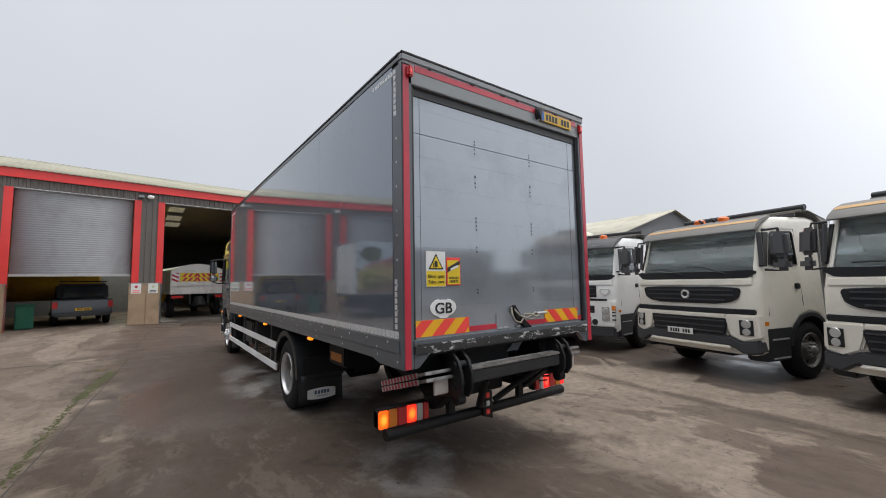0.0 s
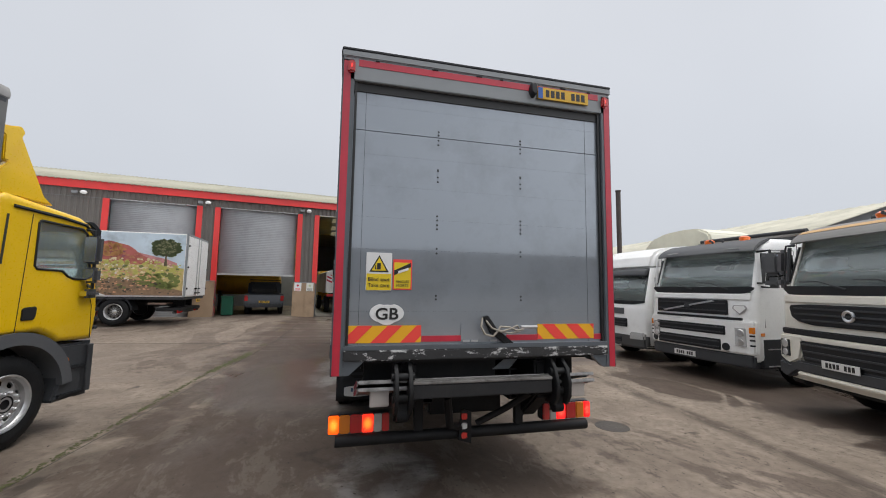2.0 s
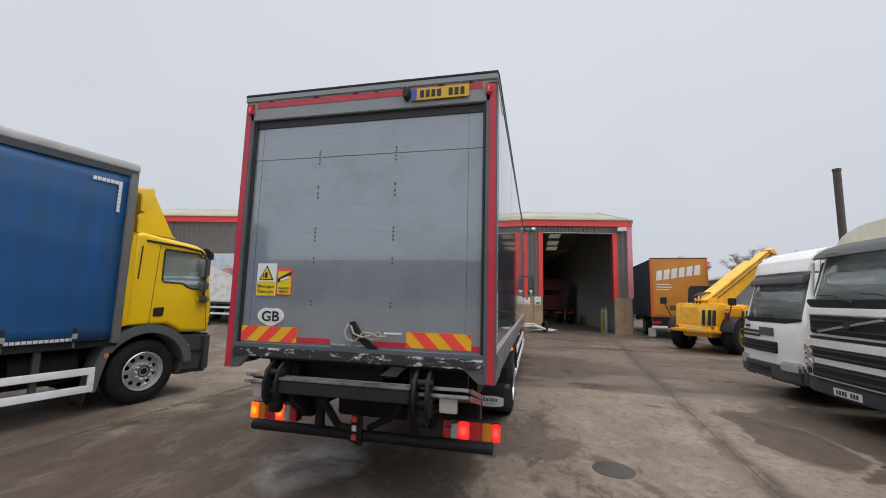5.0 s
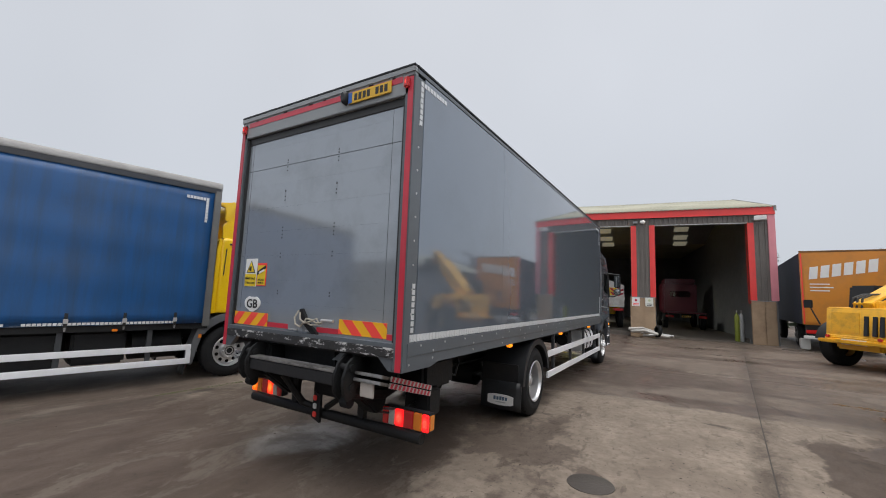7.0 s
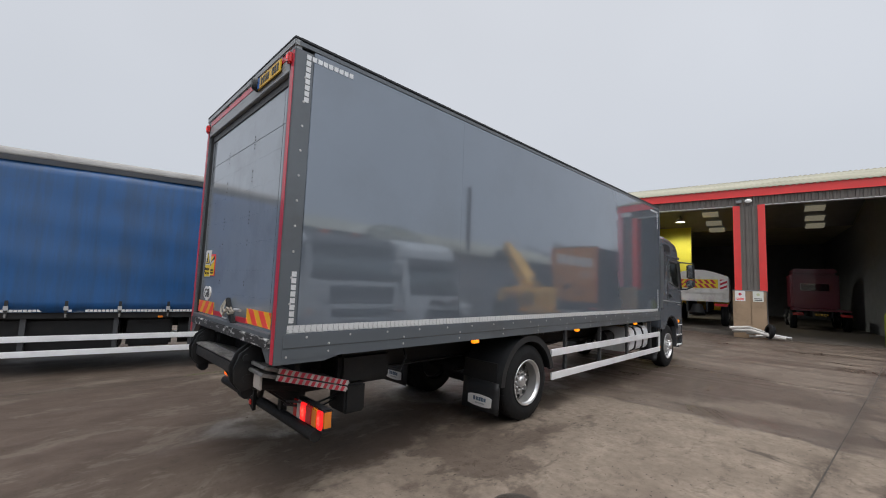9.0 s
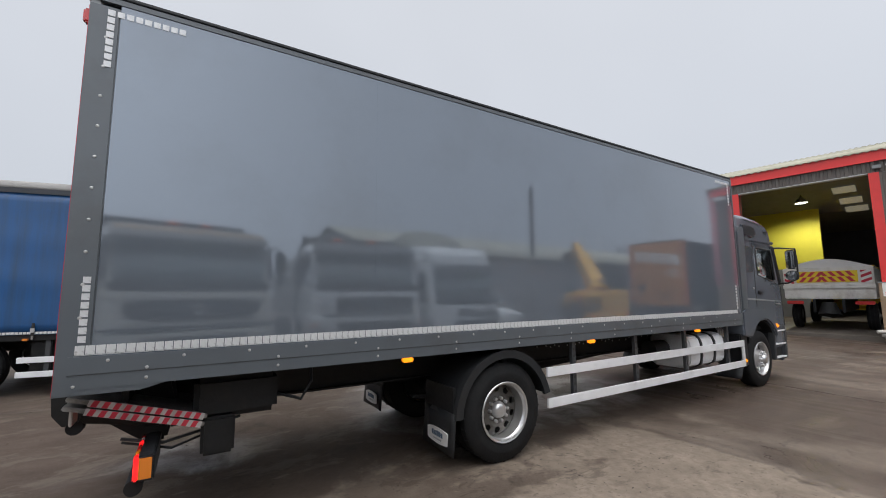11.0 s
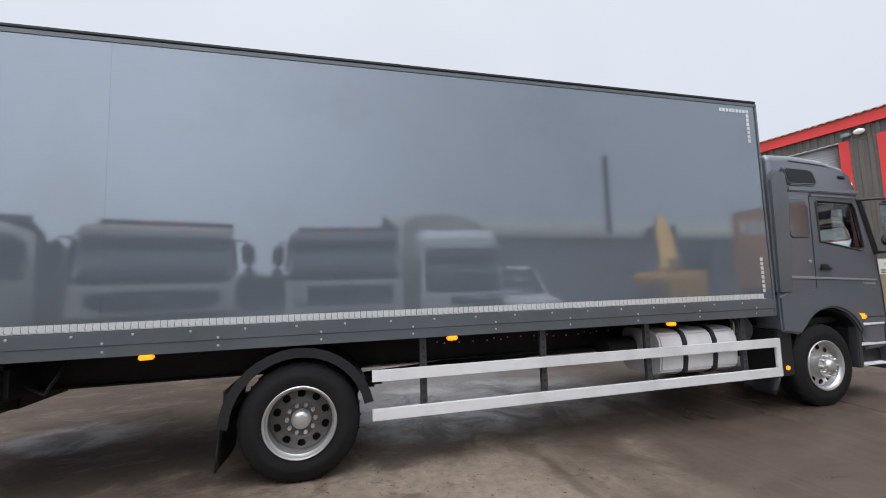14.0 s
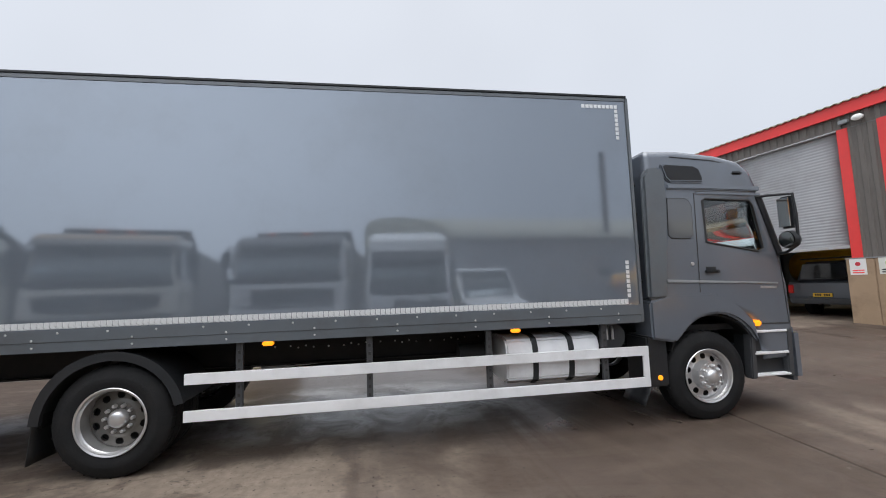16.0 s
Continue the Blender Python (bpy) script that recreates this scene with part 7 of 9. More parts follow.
    prism(bm, [(-1.15, 0.95), (1.15, 0.95), (1.18, 3.0), (1.12, 3.2), (0.85, 3.42), (0.35, 3.56), (-0.3, 3.6), (-0.8, 3.57), (-1.1, 3.42), (-1.18, 3.2)], "y", -3.7, -2.05, 0.05)
    part("load_body", bm, mat("cream_fibreglass", (0.68, 0.66, 0.54), 0.45, var=0.08, scale=1.5, dirt=(0.45, 0.43, 0.34), damt=0.4), v, "cream moulded body")


small_white_lorry()


def pale_car():
    v = thing("van", pose(10.9, 12.1, 0.0, 0, 0, 80), "white van nose standing beyond the lorries", "van")
    prof = [(0.0, 0.35), (-4.6, 0.35), (-4.65, 2.1), (-1.75, 2.15), (-1.35, 2.05), (-0.75, 1.25), (-0.05, 1.05), (0.03, 0.7)]
    body = cab_shell(v, prof, 0.95, 0.12, WHITE, [[(-1.0, 1.28), (-1.4, 1.85), (-2.1, 1.88), (-2.1, 1.28)]], [4], GLASS)
    for s in (-1, 1):
        wheel(v, s * 0.93, -0.85, 0.34, WH_DARK, 0.68)
        wheel(v, s * 0.93, -3.75, 0.34, WH_DARK, 0.68)
        bm = B()
        box(bm, s * 0.55, -0.15, 0.75, s * 0.9, 0.03, 0.95, 0.04)
        part("headlamp", bm, CLEAR_LENS, body)
        bm = B()
        arch(bm, s * 0.7, s * 0.955, -0.85, 0.34, 0.36, 0.40, 5, 175)
        part("wheel_arch", bm, PLASTIC, body)
    bm = B()
    box(bm, -0.5, -0.02, 0.62, 0.5, 0.045, 0.74, 0.02)
    part("grille", bm, PLASTIC, body)
    bm = B()
    box(bm, -0.92, -0.3, 0.3, 0.92, 0.05, 0.55, 0.06)
    part("bumper", bm, DGREY, body)


pale_car()


# ---- blue curtain-sided lorry with a yellow cab ----
def curtain_lorry():
    h = math.degrees(math.atan2(0.19, 0.98))
    v = thing("curtain_lorry", pose(-2.86, 5.12, 0, 0, 0, -h), "blue curtain-sided lorry with a yellow sleeper cab", "lorry")
    hw = 1.2
    AX = 0.10
    lower = [(1.12, 1.06), (0.60, 1.08), (0.50, 1.16), (0.34, 1.23), (-0.25, 1.23)]
    prof = lower + [(-0.25, 2.66), (-0.16, 2.73), (0.34, 2.67), (0.77, 2.62), (0.93, 2.55), (1.0, 2.46), (1.14, 1.66), (1.17, 1.4)]
    scr = prof.index((1.0, 2.46))
    hole = [(0.21, 2.47), (0.24, 2.49), (0.80, 2.47), (0.88, 2.40), (0.98, 1.86), (0.94, 1.83), (0.72, 1.84), (0.64, 1.87), (0.56, 1.93), (0.24, 1.94), (0.21, 1.97)]
    cab = cab_shell(v, prof, hw, 0.07, YELLOW, [hole], [scr], CLEAN_SCREEN, label="yellow sleeper cab")
    cab_inside(cab, hw, 0.95, 1.66)
    # the roof fairing: folded side blades and a sloping top between them
    for s in (-1, 1):
        bm = B()
        prism(bm, [(-0.35, 3.36), (-0.33, 3.42), (-0.04, 3.47), (0.0, 3.42), (0.40, 2.69), (-0.20, 2.72), (-0.22, 2.98), (-0.14, 3.06), (-0.20, 3.33)], "x", s * (hw - 0.10), s * (hw - 0.14), 0.012)
        part("fairing_blade", bm, YELLOW, cab)
        bm = B()
        prism(bm, [(-0.14, 3.06), (0.42, 2.69), (-0.22, 2.71), (-0.23, 2.96)], "x", s * (hw - 0.05), s * (hw - 0.12), 0.012)
        part("fairing_skirt", bm, YELLOW, cab)
        bm = B()
        prism(bm, [(-0.36, 3.38), (-0.04, 3.475), (0.0, 3.42), (-0.14, 3.06), (-0.20, 3.06), (-0.21, 3.32)], "x", s * (hw - 0.05), s * (hw - 0.10), 0.012)
        part("fairing_lip", bm, YELLOW, cab)
        bm = B()
        prism(bm, [(-0.25, 1.24), (-0.33, 1.22), (-0.31, 2.5), (-0.27, 2.70), (-0.24, 2.68)], "x", s * (hw - 0.0), s * (hw - 0.06), 0.01)
        part("side_deflector", bm, YELLOW, cab)
        bm = B()
        tube(bm, [(s * (hw + 0.006), -0.09, 2.595), (s * (hw + 0.006), 0.5, 2.565), (s * (hw + 0.004), 0.84, 2.525), (s * (hw - 0.01), 0.96, 2.43)], 0.020, 6)
        part("gutter", bm, PLASTIC, cab)
        bm = B()
        loop = hole + hole[:1]
        tube(bm, [(s * (hw + 0.001), y, z) for y, z in loop], 0.014, 6, False)
        part("window_seal", bm, SIGN_BLACK, cab)
        for line in (((0.13, 2.54), (0.07, 1.24)), ((0.93, 1.80), (1.04, 1.5), (1.06, 1.08))):
            bm = B()
            tube(bm, [(s * (hw + 0.001), y, z) for y, z in line], 0.005, 5)
            part("door_seam", bm, SIGN_BLACK, cab)
        bm = B()
        prism(bm, [(0.12, 1.37), (0.12, 1.49), (0.14, 1.51), (0.27, 1.52), (0.29, 1.50), (0.28, 1.40), (0.26, 1.37)], "x", s * (hw - 0.004), s * (hw + 0.014), 0.006)
        part("door_handle", bm, SIGN_BLACK, cab)
        bm = B()
        tube(bm, [(s * (hw + 0.004), -0.14, 2.50), (s * (hw + 0.004), -0.16, 1.97)], 0.011, 6)
        part("grab_rail", bm, SIGN_BLACK, cab)
        for z in (1.18, 1.30, 1.42):
            bm = B()
            box(bm, s * (hw - 0.04), 1.10, z, s * (hw + 0.004), 1.185, z + 0.05, 0.012)
            part("corner_vent", bm, DGREY, cab)
        # mirrors hang at the front of the door window
        bm = B()
        tube(bm, [(s * hw, 0.86, 2.47), (s * (hw + 0.10), 0.86, 2.46), (s * (hw + 0.12), 0.87, 2.2), (s * (hw + 0.10), 0.90, 1.72), (s * hw, 0.95, 1.76)], 0.02, 8)
        part("mirror_arm", bm, PLASTIC, cab)
        for z0, z1, x0, x1, dy in ((2.03, 2.40, 0.0, 0.19, 0.12), (1.79, 1.99, 0.01, 0.18, 0.13), (1.60, 1.71, 0.0, 0.13, 0.20)):
            bm = B()
            box(bm, min(s * (hw + x0), s * (hw + x1)), 0.82, z0, max(s * (hw + x0), s * (hw + x1)), 0.82 + dy, z1, 0.04)
            mi = part("door_mirror", bm, MIRROR_CASE, cab, "dark grey mirror housing")
            bm = B()
            box(bm, min(s * (hw + x0 + 0.025), s * (hw + x1 - 0.025)), 0.814, z0 + 0.025, max(s * (hw + x0 + 0.025), s * (hw + x1 - 0.025)), 0.822, z1 - 0.025)
            part("mirror_glass", bm, MIRROR, mi)
        bm = B()
        arch(bm, s * (hw - 0.35), s * (hw + 0.02), AX, 0.5, 0.61, 0.745, 6, 146)
        part("wheel_arch", bm, ARCH_GREY, cab, "mid grey plastic wheel arch")
        bm = B()
        prism(bm, [(0.63, 0.36), (0.70, 0.62), (0.63, 1.04), (1.09, 1.03), (1.13, 0.96), (1.12, 0.44), (1.05, 0.37)], "x", s * (hw - 0.3), s * (hw - 0.02), 0.03)
        part("step_box", bm, DGREY, cab)
        for z, y0 in ((0.40, 0.68), (0.72, 0.72)):
            bm = B()
            box(bm, s * (hw - 0.14), y0, z, s * (hw + 0.004), 1.06, z + 0.045, 0.008)
            part("step_tread", bm, PLASTIC, cab)
        bm = B()
        box(bm, s * (hw - 0.02), 0.73, 0.80, s * (hw + 0.012), 0.79, 0.88, 0.015)
        part("side_indicator", bm, AMBER_LENS, cab)
        wheel(v, s * 1.15, AX, 0.5, WH_OPEN)
        wheel(v, s * 1.2, -4.7, 0.5, WH_REAR)
        bm = B()
        prism(bm, [(-0.50, 0.98), (-0.30, 1.06), (-0.42, 0.86), (-0.50, 0.55), (-0.55, 0.30), (-0.62, 0.30), (-0.60, 0.66)], "x", s * (hw - 0.3), s * (hw + 0.015), 0.015)
        part("mudguard_tail", bm, ARCH_GREY, cab)
        bm = B()
        box(bm, s * (hw + 0.008), -0.50, 0.78, s * (hw + 0.024), -0.44, 0.85, 0.01)
        part("side_reflector", bm, AMBER_LENS, cab)
        bm = B()
        sheet(bm, lambda u, w: (s * (0.8 + 0.35 * u), -0.62 - 0.05 * w, 0.34 - 0.22 * w), 3, 3)
        part("mudflap", bm, PLASTIC, cab).modifiers.new("skin", "SOLIDIFY").thickness = 0.012
    bm = B()
    sheet(bm, lambda u, w: ((2 * u - 1) * (hw - 0.12), 0.38 - 0.42 * w - 0.06 * math.sin(math.pi * w), 2.71 + 0.74 * w), 8, 6)
    part("fairing_top", bm, YELLOW, cab).modifiers.new("skin", "SOLIDIFY").thickness = 0.02
    bm = B()
    prism(bm, [(0.86, 2.57), (0.98, 2.60), (1.13, 2.50), (1.12, 2.38), (1.06, 2.40), (1.0, 2.50)], "x", -hw + 0.02, hw - 0.02, 0.015)
    part("sun_visor", bm, PLASTIC, cab)
    bm = B()
    box(bm, -hw + 0.02, 0.95, 0.35, hw - 0.02, 1.22, 1.04, 0.05)
    part("bumper", bm, DGREY, cab)
    slats(cab, "grille", -0.8, 0.8, 1.08, 1.5, 1.18, 5, PLASTIC, DGREY)
    # body
    W, Y0, Y1, Z0, Z1 = 1.275, -0.37, -9.3, 1.02, 3.72
    for s in (-1, 1):
        bm = B()
        ny = 60

        def cloth(u, w):
            y = Y0 - 0.1 + (Y1 - Y0 + 0.15) * u
            z = 1.06 + (3.58 - 1.06) * w
            sag = 0.012 * math.sin(y * 5.3) * (1 - w) + 0.008 * math.sin(y * 2.1 + z * 2.0) + 0.006 * math.sin(z * 9 + y)
            return (s * (W - 0.012 + sag), y, z)

        sheet(bm, cloth, ny, 14)
        cur = part("curtain", bm, BLUE, v, "blue tarpaulin side curtain")
        cur.modifiers.new("skin", "SOLIDIFY").thickness = 0.004
        bm = B()
        prism(bm, [(s * (W - 0.08), 3.64), (s * (W + 0.02), 3.64), (s * (W + 0.03), 3.69), (s * (W + 0.005), 3.76), (s * (W - 0.08), 3.775)], "y", Y1, Y0 + 0.02, 0.008)
        part("roof_rail", bm, mat("roof_rail_grey", (0.36, 0.35, 0.34), 0.5, metal=0.3, var=0.2, dirt=(0.15, 0.14, 0.12), damt=0.5), v)
        bm = B()
        prism(bm, [(s * (W - 0.06), 3.55), (s * (W + 0.008), 3.55), (s * (W + 0.016), 3.64), (s * (W - 0.06), 3.64)], "y", Y1, Y0 - 0.01)
        part("curtain_track_cover", bm, mat("dark_weathered_flap", (0.055, 0.058, 0.065), 0.6, var=0.25, scale=2, dirt=(0.03, 0.05, 0.09), damt=0.4), v)
        bm = B()
        box(bm, s * (W - 0.08), Y0 - 0.10, 1.0, s * (W + 0.012), Y0 + 0.02, 3.72, 0.012)
        part("corner_post", bm, mat("post_grey", (0.16, 0.16, 0.155), 0.5, metal=0.3, var=0.2), v)
        bm = B()
        box(bm, s * (W - 0.12), Y1, 0.96, s * (W - 0.03), Y0, 1.06)
        part("side_rave", bm, BLACK, v)
        for i in range(12):
            y = Y0 - 0.55 - 0.72 * i
            bm = B()
            box(bm, s * (W + 0.004), y - 0.022, 1.0, s * (W + 0.014), y + 0.022, 1.26, 0.003)
            st = part("curtain_strap", bm, SIGN_BLACK, v, "black curtain strap with a steel buckle")
            bm = B()
            box(bm, s * (W + 0.012), y - 0.03, 1.10, s * (W + 0.028), y + 0.03, 1.17, 0.004)
            part("buckle", bm, GALV, st)
            bm = B()
            box(bm, s * (W + 0.012), y - 0.012, 0.98, s * (W + 0.02), y + 0.012, 1.04, 0.003)
            part("hook", bm, STEEL, st)
        bm = B()
        box(bm, s * (W - 0.002), Y1 + 0.2, 1.068, s * (W + 0.001), Y0 - 0.2, 1.071)
        tl = part("contour_marking", bm, TAPE, v, "row of white reflective squares")
        for i in range(130):
            y = Y0 - 0.40 - 0.055 * i
            if (i % 38) in (0, 1, 2):
                continue
            part("tape_square", TAPE_SQ, None, tl, "", pose(s * (W + 0.006), y, 1.092) @ Matrix.Diagonal((1, 1, 0.7, 1)))
        for i in range(7):
            part("tape_square", TAPE_SQ, None, tl, "", pose(s * (W + 0.006), Y0 - 0.22 - 0.055 * i, 3.40))
            part("tape_square", TAPE_SQ, None, tl, "", pose(s * (W + 0.006), Y0 - 0.22, 3.345 - 0.06 * i))
        for z in (0.33, 0.575):
            bm = B()
            box(bm, s * (W - 0.06), -4.0, z, s * (W - 0.03), -0.60, z + 0.10, 0.008)
            part("side_guard_rail", bm, ALLOY, v, "silver aluminium side guard rail")
        bm = B()
        box(bm, s * (W - 0.06), -0.68, 0.43, s * (W - 0.028), -0.60, 0.575, 0.006)
        part("side_guard_end", bm, ALLOY, v)
        for y in (-1.25, -2.4, -3.6):
            bm = B()
            box(bm, s * (W - 0.12), y - 0.035, 0.40, s * (W - 0.062), y + 0.035, 1.0)
            part("side_guard_post", bm, DGREY, v)
        for y in (-1.75, -3.9):
            bm = B()
            box(bm, s * (W - 0.05), y - 0.04, 0.955, s * (W + 0.004), y + 0.04, 0.995, 0.008)
            part("side_marker_lamp", bm, AMBER_LENS, v)
        bm = B()
        box(bm, s * 0.36, -9.2, 0.72, s * 0.44, 0.9, 0.98)
        part("chassis_rail", bm, BLACK, v)
        for y0, y1, z0 in ((-3.9, -2.35, 0.36), (-2.25, -1.55, 0.42)):
            bm = B()
            box(bm, min(s * 0.45, s * 1.1), y0, z0, max(s * 0.45, s * 1.1), y1, 0.95, 0.04)
            part("side_locker", bm, BLACK, v)
        bm = B()
        tube(bm, [(s * 0.78, -1.45, 0.68), (s * 0.78, -0.72, 0.68)], 0.26, 16)
        part("air_tank", bm, BLACK, v)
    bm = B()
    box(bm, -W + 0.05, Y1, 3.70, W - 0.05, Y0, 3.735)
    part("body_roof", bm, GREY_LIGHT, v)
    bm = B()
    box(bm, -W + 0.03, Y0 - 0.05, 1.0, W - 0.03, Y0, 3.70)
    part("front_bulkhead", bm, DGREY, v)
    bm = B()
    box(bm, -W + 0.03, Y1, 1.0, W - 0.03, Y1 + 0.05, 3.70)
    part("rear_doors", bm, DGREY, v)
    bm = B()
    box(bm, -W + 0.1, Y1, 0.98, W - 0.1, Y0, 1.05)
    part("load_floor", bm, BLACK, v)


curtain_lorry()


# ---- picture-sided lorry before the workshop ----
def picture_lorry():
    gz = 0.30
    # local: rear at y = 0, body towards +y; its left side faces the yard
    v = thing("fridge_body_lorry", pose(-4.05, 17.75, gz, 0, 0, 92), "white box lorry with a printed landscape along its side", "lorry")
    W, L, Z0, Z1 = 1.27, 8.6, 1.02, 3.38
    bm = B()
    box(bm, -W, 0.0, Z0, W, L, Z1, 0.03)
    part("box_body", bm, WHITE, v)
    for x0, x1, z0, z1, y0, y1 in ((-W - 0.006, -W + 0.05, Z0, Z1, -0.02, 0.05), (W - 0.05, W + 0.006, Z0, Z1, -0.02, 0.05), (-W, W, Z1 - 0.06, Z1 + 0.01, -0.02, 0.05)):
        bm = B()
        box(bm, x0, y0, z0, x1, y1, z1, 0.008)
        part("rear_frame", bm, GREY_LIGHT, v)
    for s in (-1, 1):
        bm = B()
        box(bm, min(s * 0.03, s * (W - 0.07)), -0.045, Z0 + 0.04, max(s * 0.03, s * (W - 0.07)), -0.015, Z1 - 0.08, 0.008)
        d = part("rear_door", bm, WHITE, v, "white rear door")
        bm = B()
        tube(bm, [(s * 0.15, -0.07, Z0 + 0.02), (s * 0.15, -0.07, Z1 - 0.07)], 0.016, 8)
        part("lock_bar", bm, GALV, d)
        for z in (Z0 + 0.12, Z0 + 0.3):
            bm = B()
            box(bm, s * 0.1, -0.1, z, s * 0.32, -0.06, z + 0.05, 0.01)
            part("bar_handle", bm, BLACK, d)
        for z in (1.3, 2.1, 2.9):
            bm = B()
            box(bm, s * (W - 0.12), -0.075, z, s * (W - 0.02), -0.04, z + 0.07, 0.01)
            part("hinge", bm, BLACK, d)
    # printed picture on the left side (x = -W), from the rear forward
    X = -W - 0.003
    rn = random.Random(11)

    def patch(name, pts, col, k, var=0.3, scale=4):
        bm = B()
        prism(bm, [(clamp_y, clamp_z) for clamp_y, clamp_z in pts], "x", X - 0.0008 * k, X - 0.0008 * k + 0.0006)
        part("picture_area", bm, mat(name, col, 0.5, var=var, scale=scale, dirt=tuple(c * 0.45 for c in col), damt=0.7, dscale=scale * 0.8), v)

    def hill(y0, y1, base, peak, seed, col, name, k, var=0.35, scale=3):
        n = 22
        top = []
        for i in range(n + 1):
            t = i / n
            y = y0 + (y1 - y0) * t
            z = base + (peak - base) * math.sin(math.pi * t) ** 0.7 + 0.05 * math.sin(13 * t + seed) + 0.03 * math.sin(31 * t + 2 * seed)
            top.append((y, min(Z1 - 0.03, max(Z0 + 0.05, z))))
        patch(name, [(y0, Z0 + 0.05), (y1, Z0 + 0.05)] + top[::-1], col, k, var, scale)

    patch("print_sky", [(0.06, Z0 + 0.04), (8.0, Z0 + 0.04), (8.0, Z1 - 0.04), (0.06, Z1 - 0.04)], (0.56, 0.66, 0.74), 1, 0.2, 1.5)
    hill(0.3, 7.9, 2.2, 2.86, 1, (0.56, 0.25, 0.25), "print_heather", 2)
    hill(0.9, 4.4, 2.1, 2.98, 3, (0.46, 0.13, 0.11), "print_moor", 3)
    hill(0.06, 7.9, 2.05, 2.36, 2, (0.56, 0.43, 0.17), "print_meadow", 5, 0.5, 6)
    hill(0.06, 6.8, 1.25, 1.72, 4, (0.27, 0.17, 0.10), "print_bracken", 7, 0.6, 7)

    def blots(name, col, k, count, y0, y1, z0, z1, r0, r1, oval=False):
        bm = B()
        for i in range(count):
            cy, cz, r = rn.uniform(y0, y1), rn.uniform(z0, z1), rn.uniform(r0, r1)
            if oval:
                a, q = rn.uniform(0, 6.283), rn.random() ** 0.5
                cy, cz = (y0 + y1) / 2 + (y1 - y0) / 2 * q * math.cos(a), (z0 + z1) / 2 + (z1 - z0) / 2 * q * math.sin(a)
            m = 9
            ring_v = [bm.verts.new((X - 0.0008 * k, min(7.95, max(0.08, cy + r * 1.5 * rn.uniform(0.5, 1.2) * math.cos(6.283 * j / m))), min(Z1 - 0.05, max(Z0 + 0.05, cz + r * rn.uniform(0.5, 1.2) * math.sin(6.283 * j / m))))) for j in range(m)]
            bm.faces.new(ring_v)
        tagged(part("picture_area", bm, mat(name, col, 0.5, var=0.4, scale=9), v), kind="stuff")

    blots("print_rust", (0.48, 0.20, 0.11), 8, 140, 1.4, 5.5, 2.2, 2.7, 0.018, 0.062)
    blots("print_plum", (0.26, 0.09, 0.12), 9, 41, 1.8, 6.0, 2.3, 2.8, 0.018, 0.056)
    blots("print_cream", (0.70, 0.58, 0.36), 10, 190, 0.3, 5.5, 1.7, 2.4, 0.012, 0.056)
    blots("print_lime", (0.50, 0.47, 0.12), 11, 130, 0.15, 2.6, 1.7, 2.3, 0.018, 0.074)
    blots("print_olive", (0.16, 0.18, 0.06), 12, 76, 0.2, 4.6, 1.3, 2.2, 0.018, 0.056)
    blots("print_bush", (0.17, 0.20, 0.05), 13, 49, 0.25, 1.5, 1.35, 1.85, 0.036, 0.105)
    blots("print_flower", (0.62, 0.32, 0.18), 14, 240, 1.0, 5.4, 1.15, 2.0, 0.012, 0.04)
    blots("print_shadow", (0.09, 0.07, 0.045), 15, 95, 0.3, 5.2, 1.1, 1.6, 0.012, 0.043)
    blots("print_stone", (0.70, 0.66, 0.62), 16, 57, 1.8, 5.0, 1.55, 2.2, 0.009, 0.031)
    blots("print_leaf", (0.11, 0.14, 0.06), 17, 260, 0.22, 1.12, 2.52, 3.14, 0.03, 0.09, True)
    blots("print_leaf_light", (0.24, 0.25, 0.13), 18, 80, 0.3, 1.05, 2.6, 3.12, 0.012, 0.035, True)
    blots("print_autumn", (0.50, 0.24, 0.09), 18, 70, 2.0, 2.7, 2.45, 2.95, 0.02, 0.07, True)
    blots("print_far_tree", (0.36, 0.22, 0.16), 18, 60, 3.6, 4.5, 2.4, 2.9, 0.02, 0.07, True)
    blots("print_cottage", (0.74, 0.70, 0.66), 19, 26, 3.0, 4.6, 1.9, 2.25, 0.03, 0.08)
    patch("print_trunk", [(0.62, 2.15), (0.72, 2.15), (0.69, 2.6), (0.65, 2.6)], (0.14, 0.11, 0.06), 18)
    patch("print_white", [(2.4, Z0 + 0.04), (8.0, Z0 + 0.04), (8.0, 3.1)], (0.74, 0.74, 0.72), 20, 0.03)
    # under the body
    bm = B()
    box(bm, -W + 0.05, 0.02, Z0 - 0.1, W - 0.05, L, Z0, 0.01)
    part("floor_frame", bm, DGREY, v)
    for s in (-1, 1):
        wheel(v, s * 1.2, 2.2, 0.48, WH_REAR, 0.96)
        wheel(v, s * 1.15, 8.6, 0.48, WH_REAR, 0.96)
        bm = B()
        arch(bm, s * 0.7, s * 1.22, 2.2, 0.48, 0.54, 0.58, 5, 175)
        part("mudguard", bm, PLASTIC, v)
        for z in (0.42, 0.72):
            bm = B()
            box(bm, s * 1.19, 3.0, z, s * 1.22, 7.0, z + 0.1, 0.008)
            part("side_guard_rail", bm, ALLOY, v)
        for y in (3.2, 5.0, 6.8):
            bm = B()
            box(bm, s * 1.15, y - 0.03, 0.45, s * 1.19, y + 0.03, 0.95)
            part("side_guard_post", bm, DGREY, v)
        bm = B()
        box(bm, s * 0.36, 0.2, 0.66, s * 0.44, 10.0, 0.92)
        part("chassis_rail", bm, BLACK, v)
        bm = B()
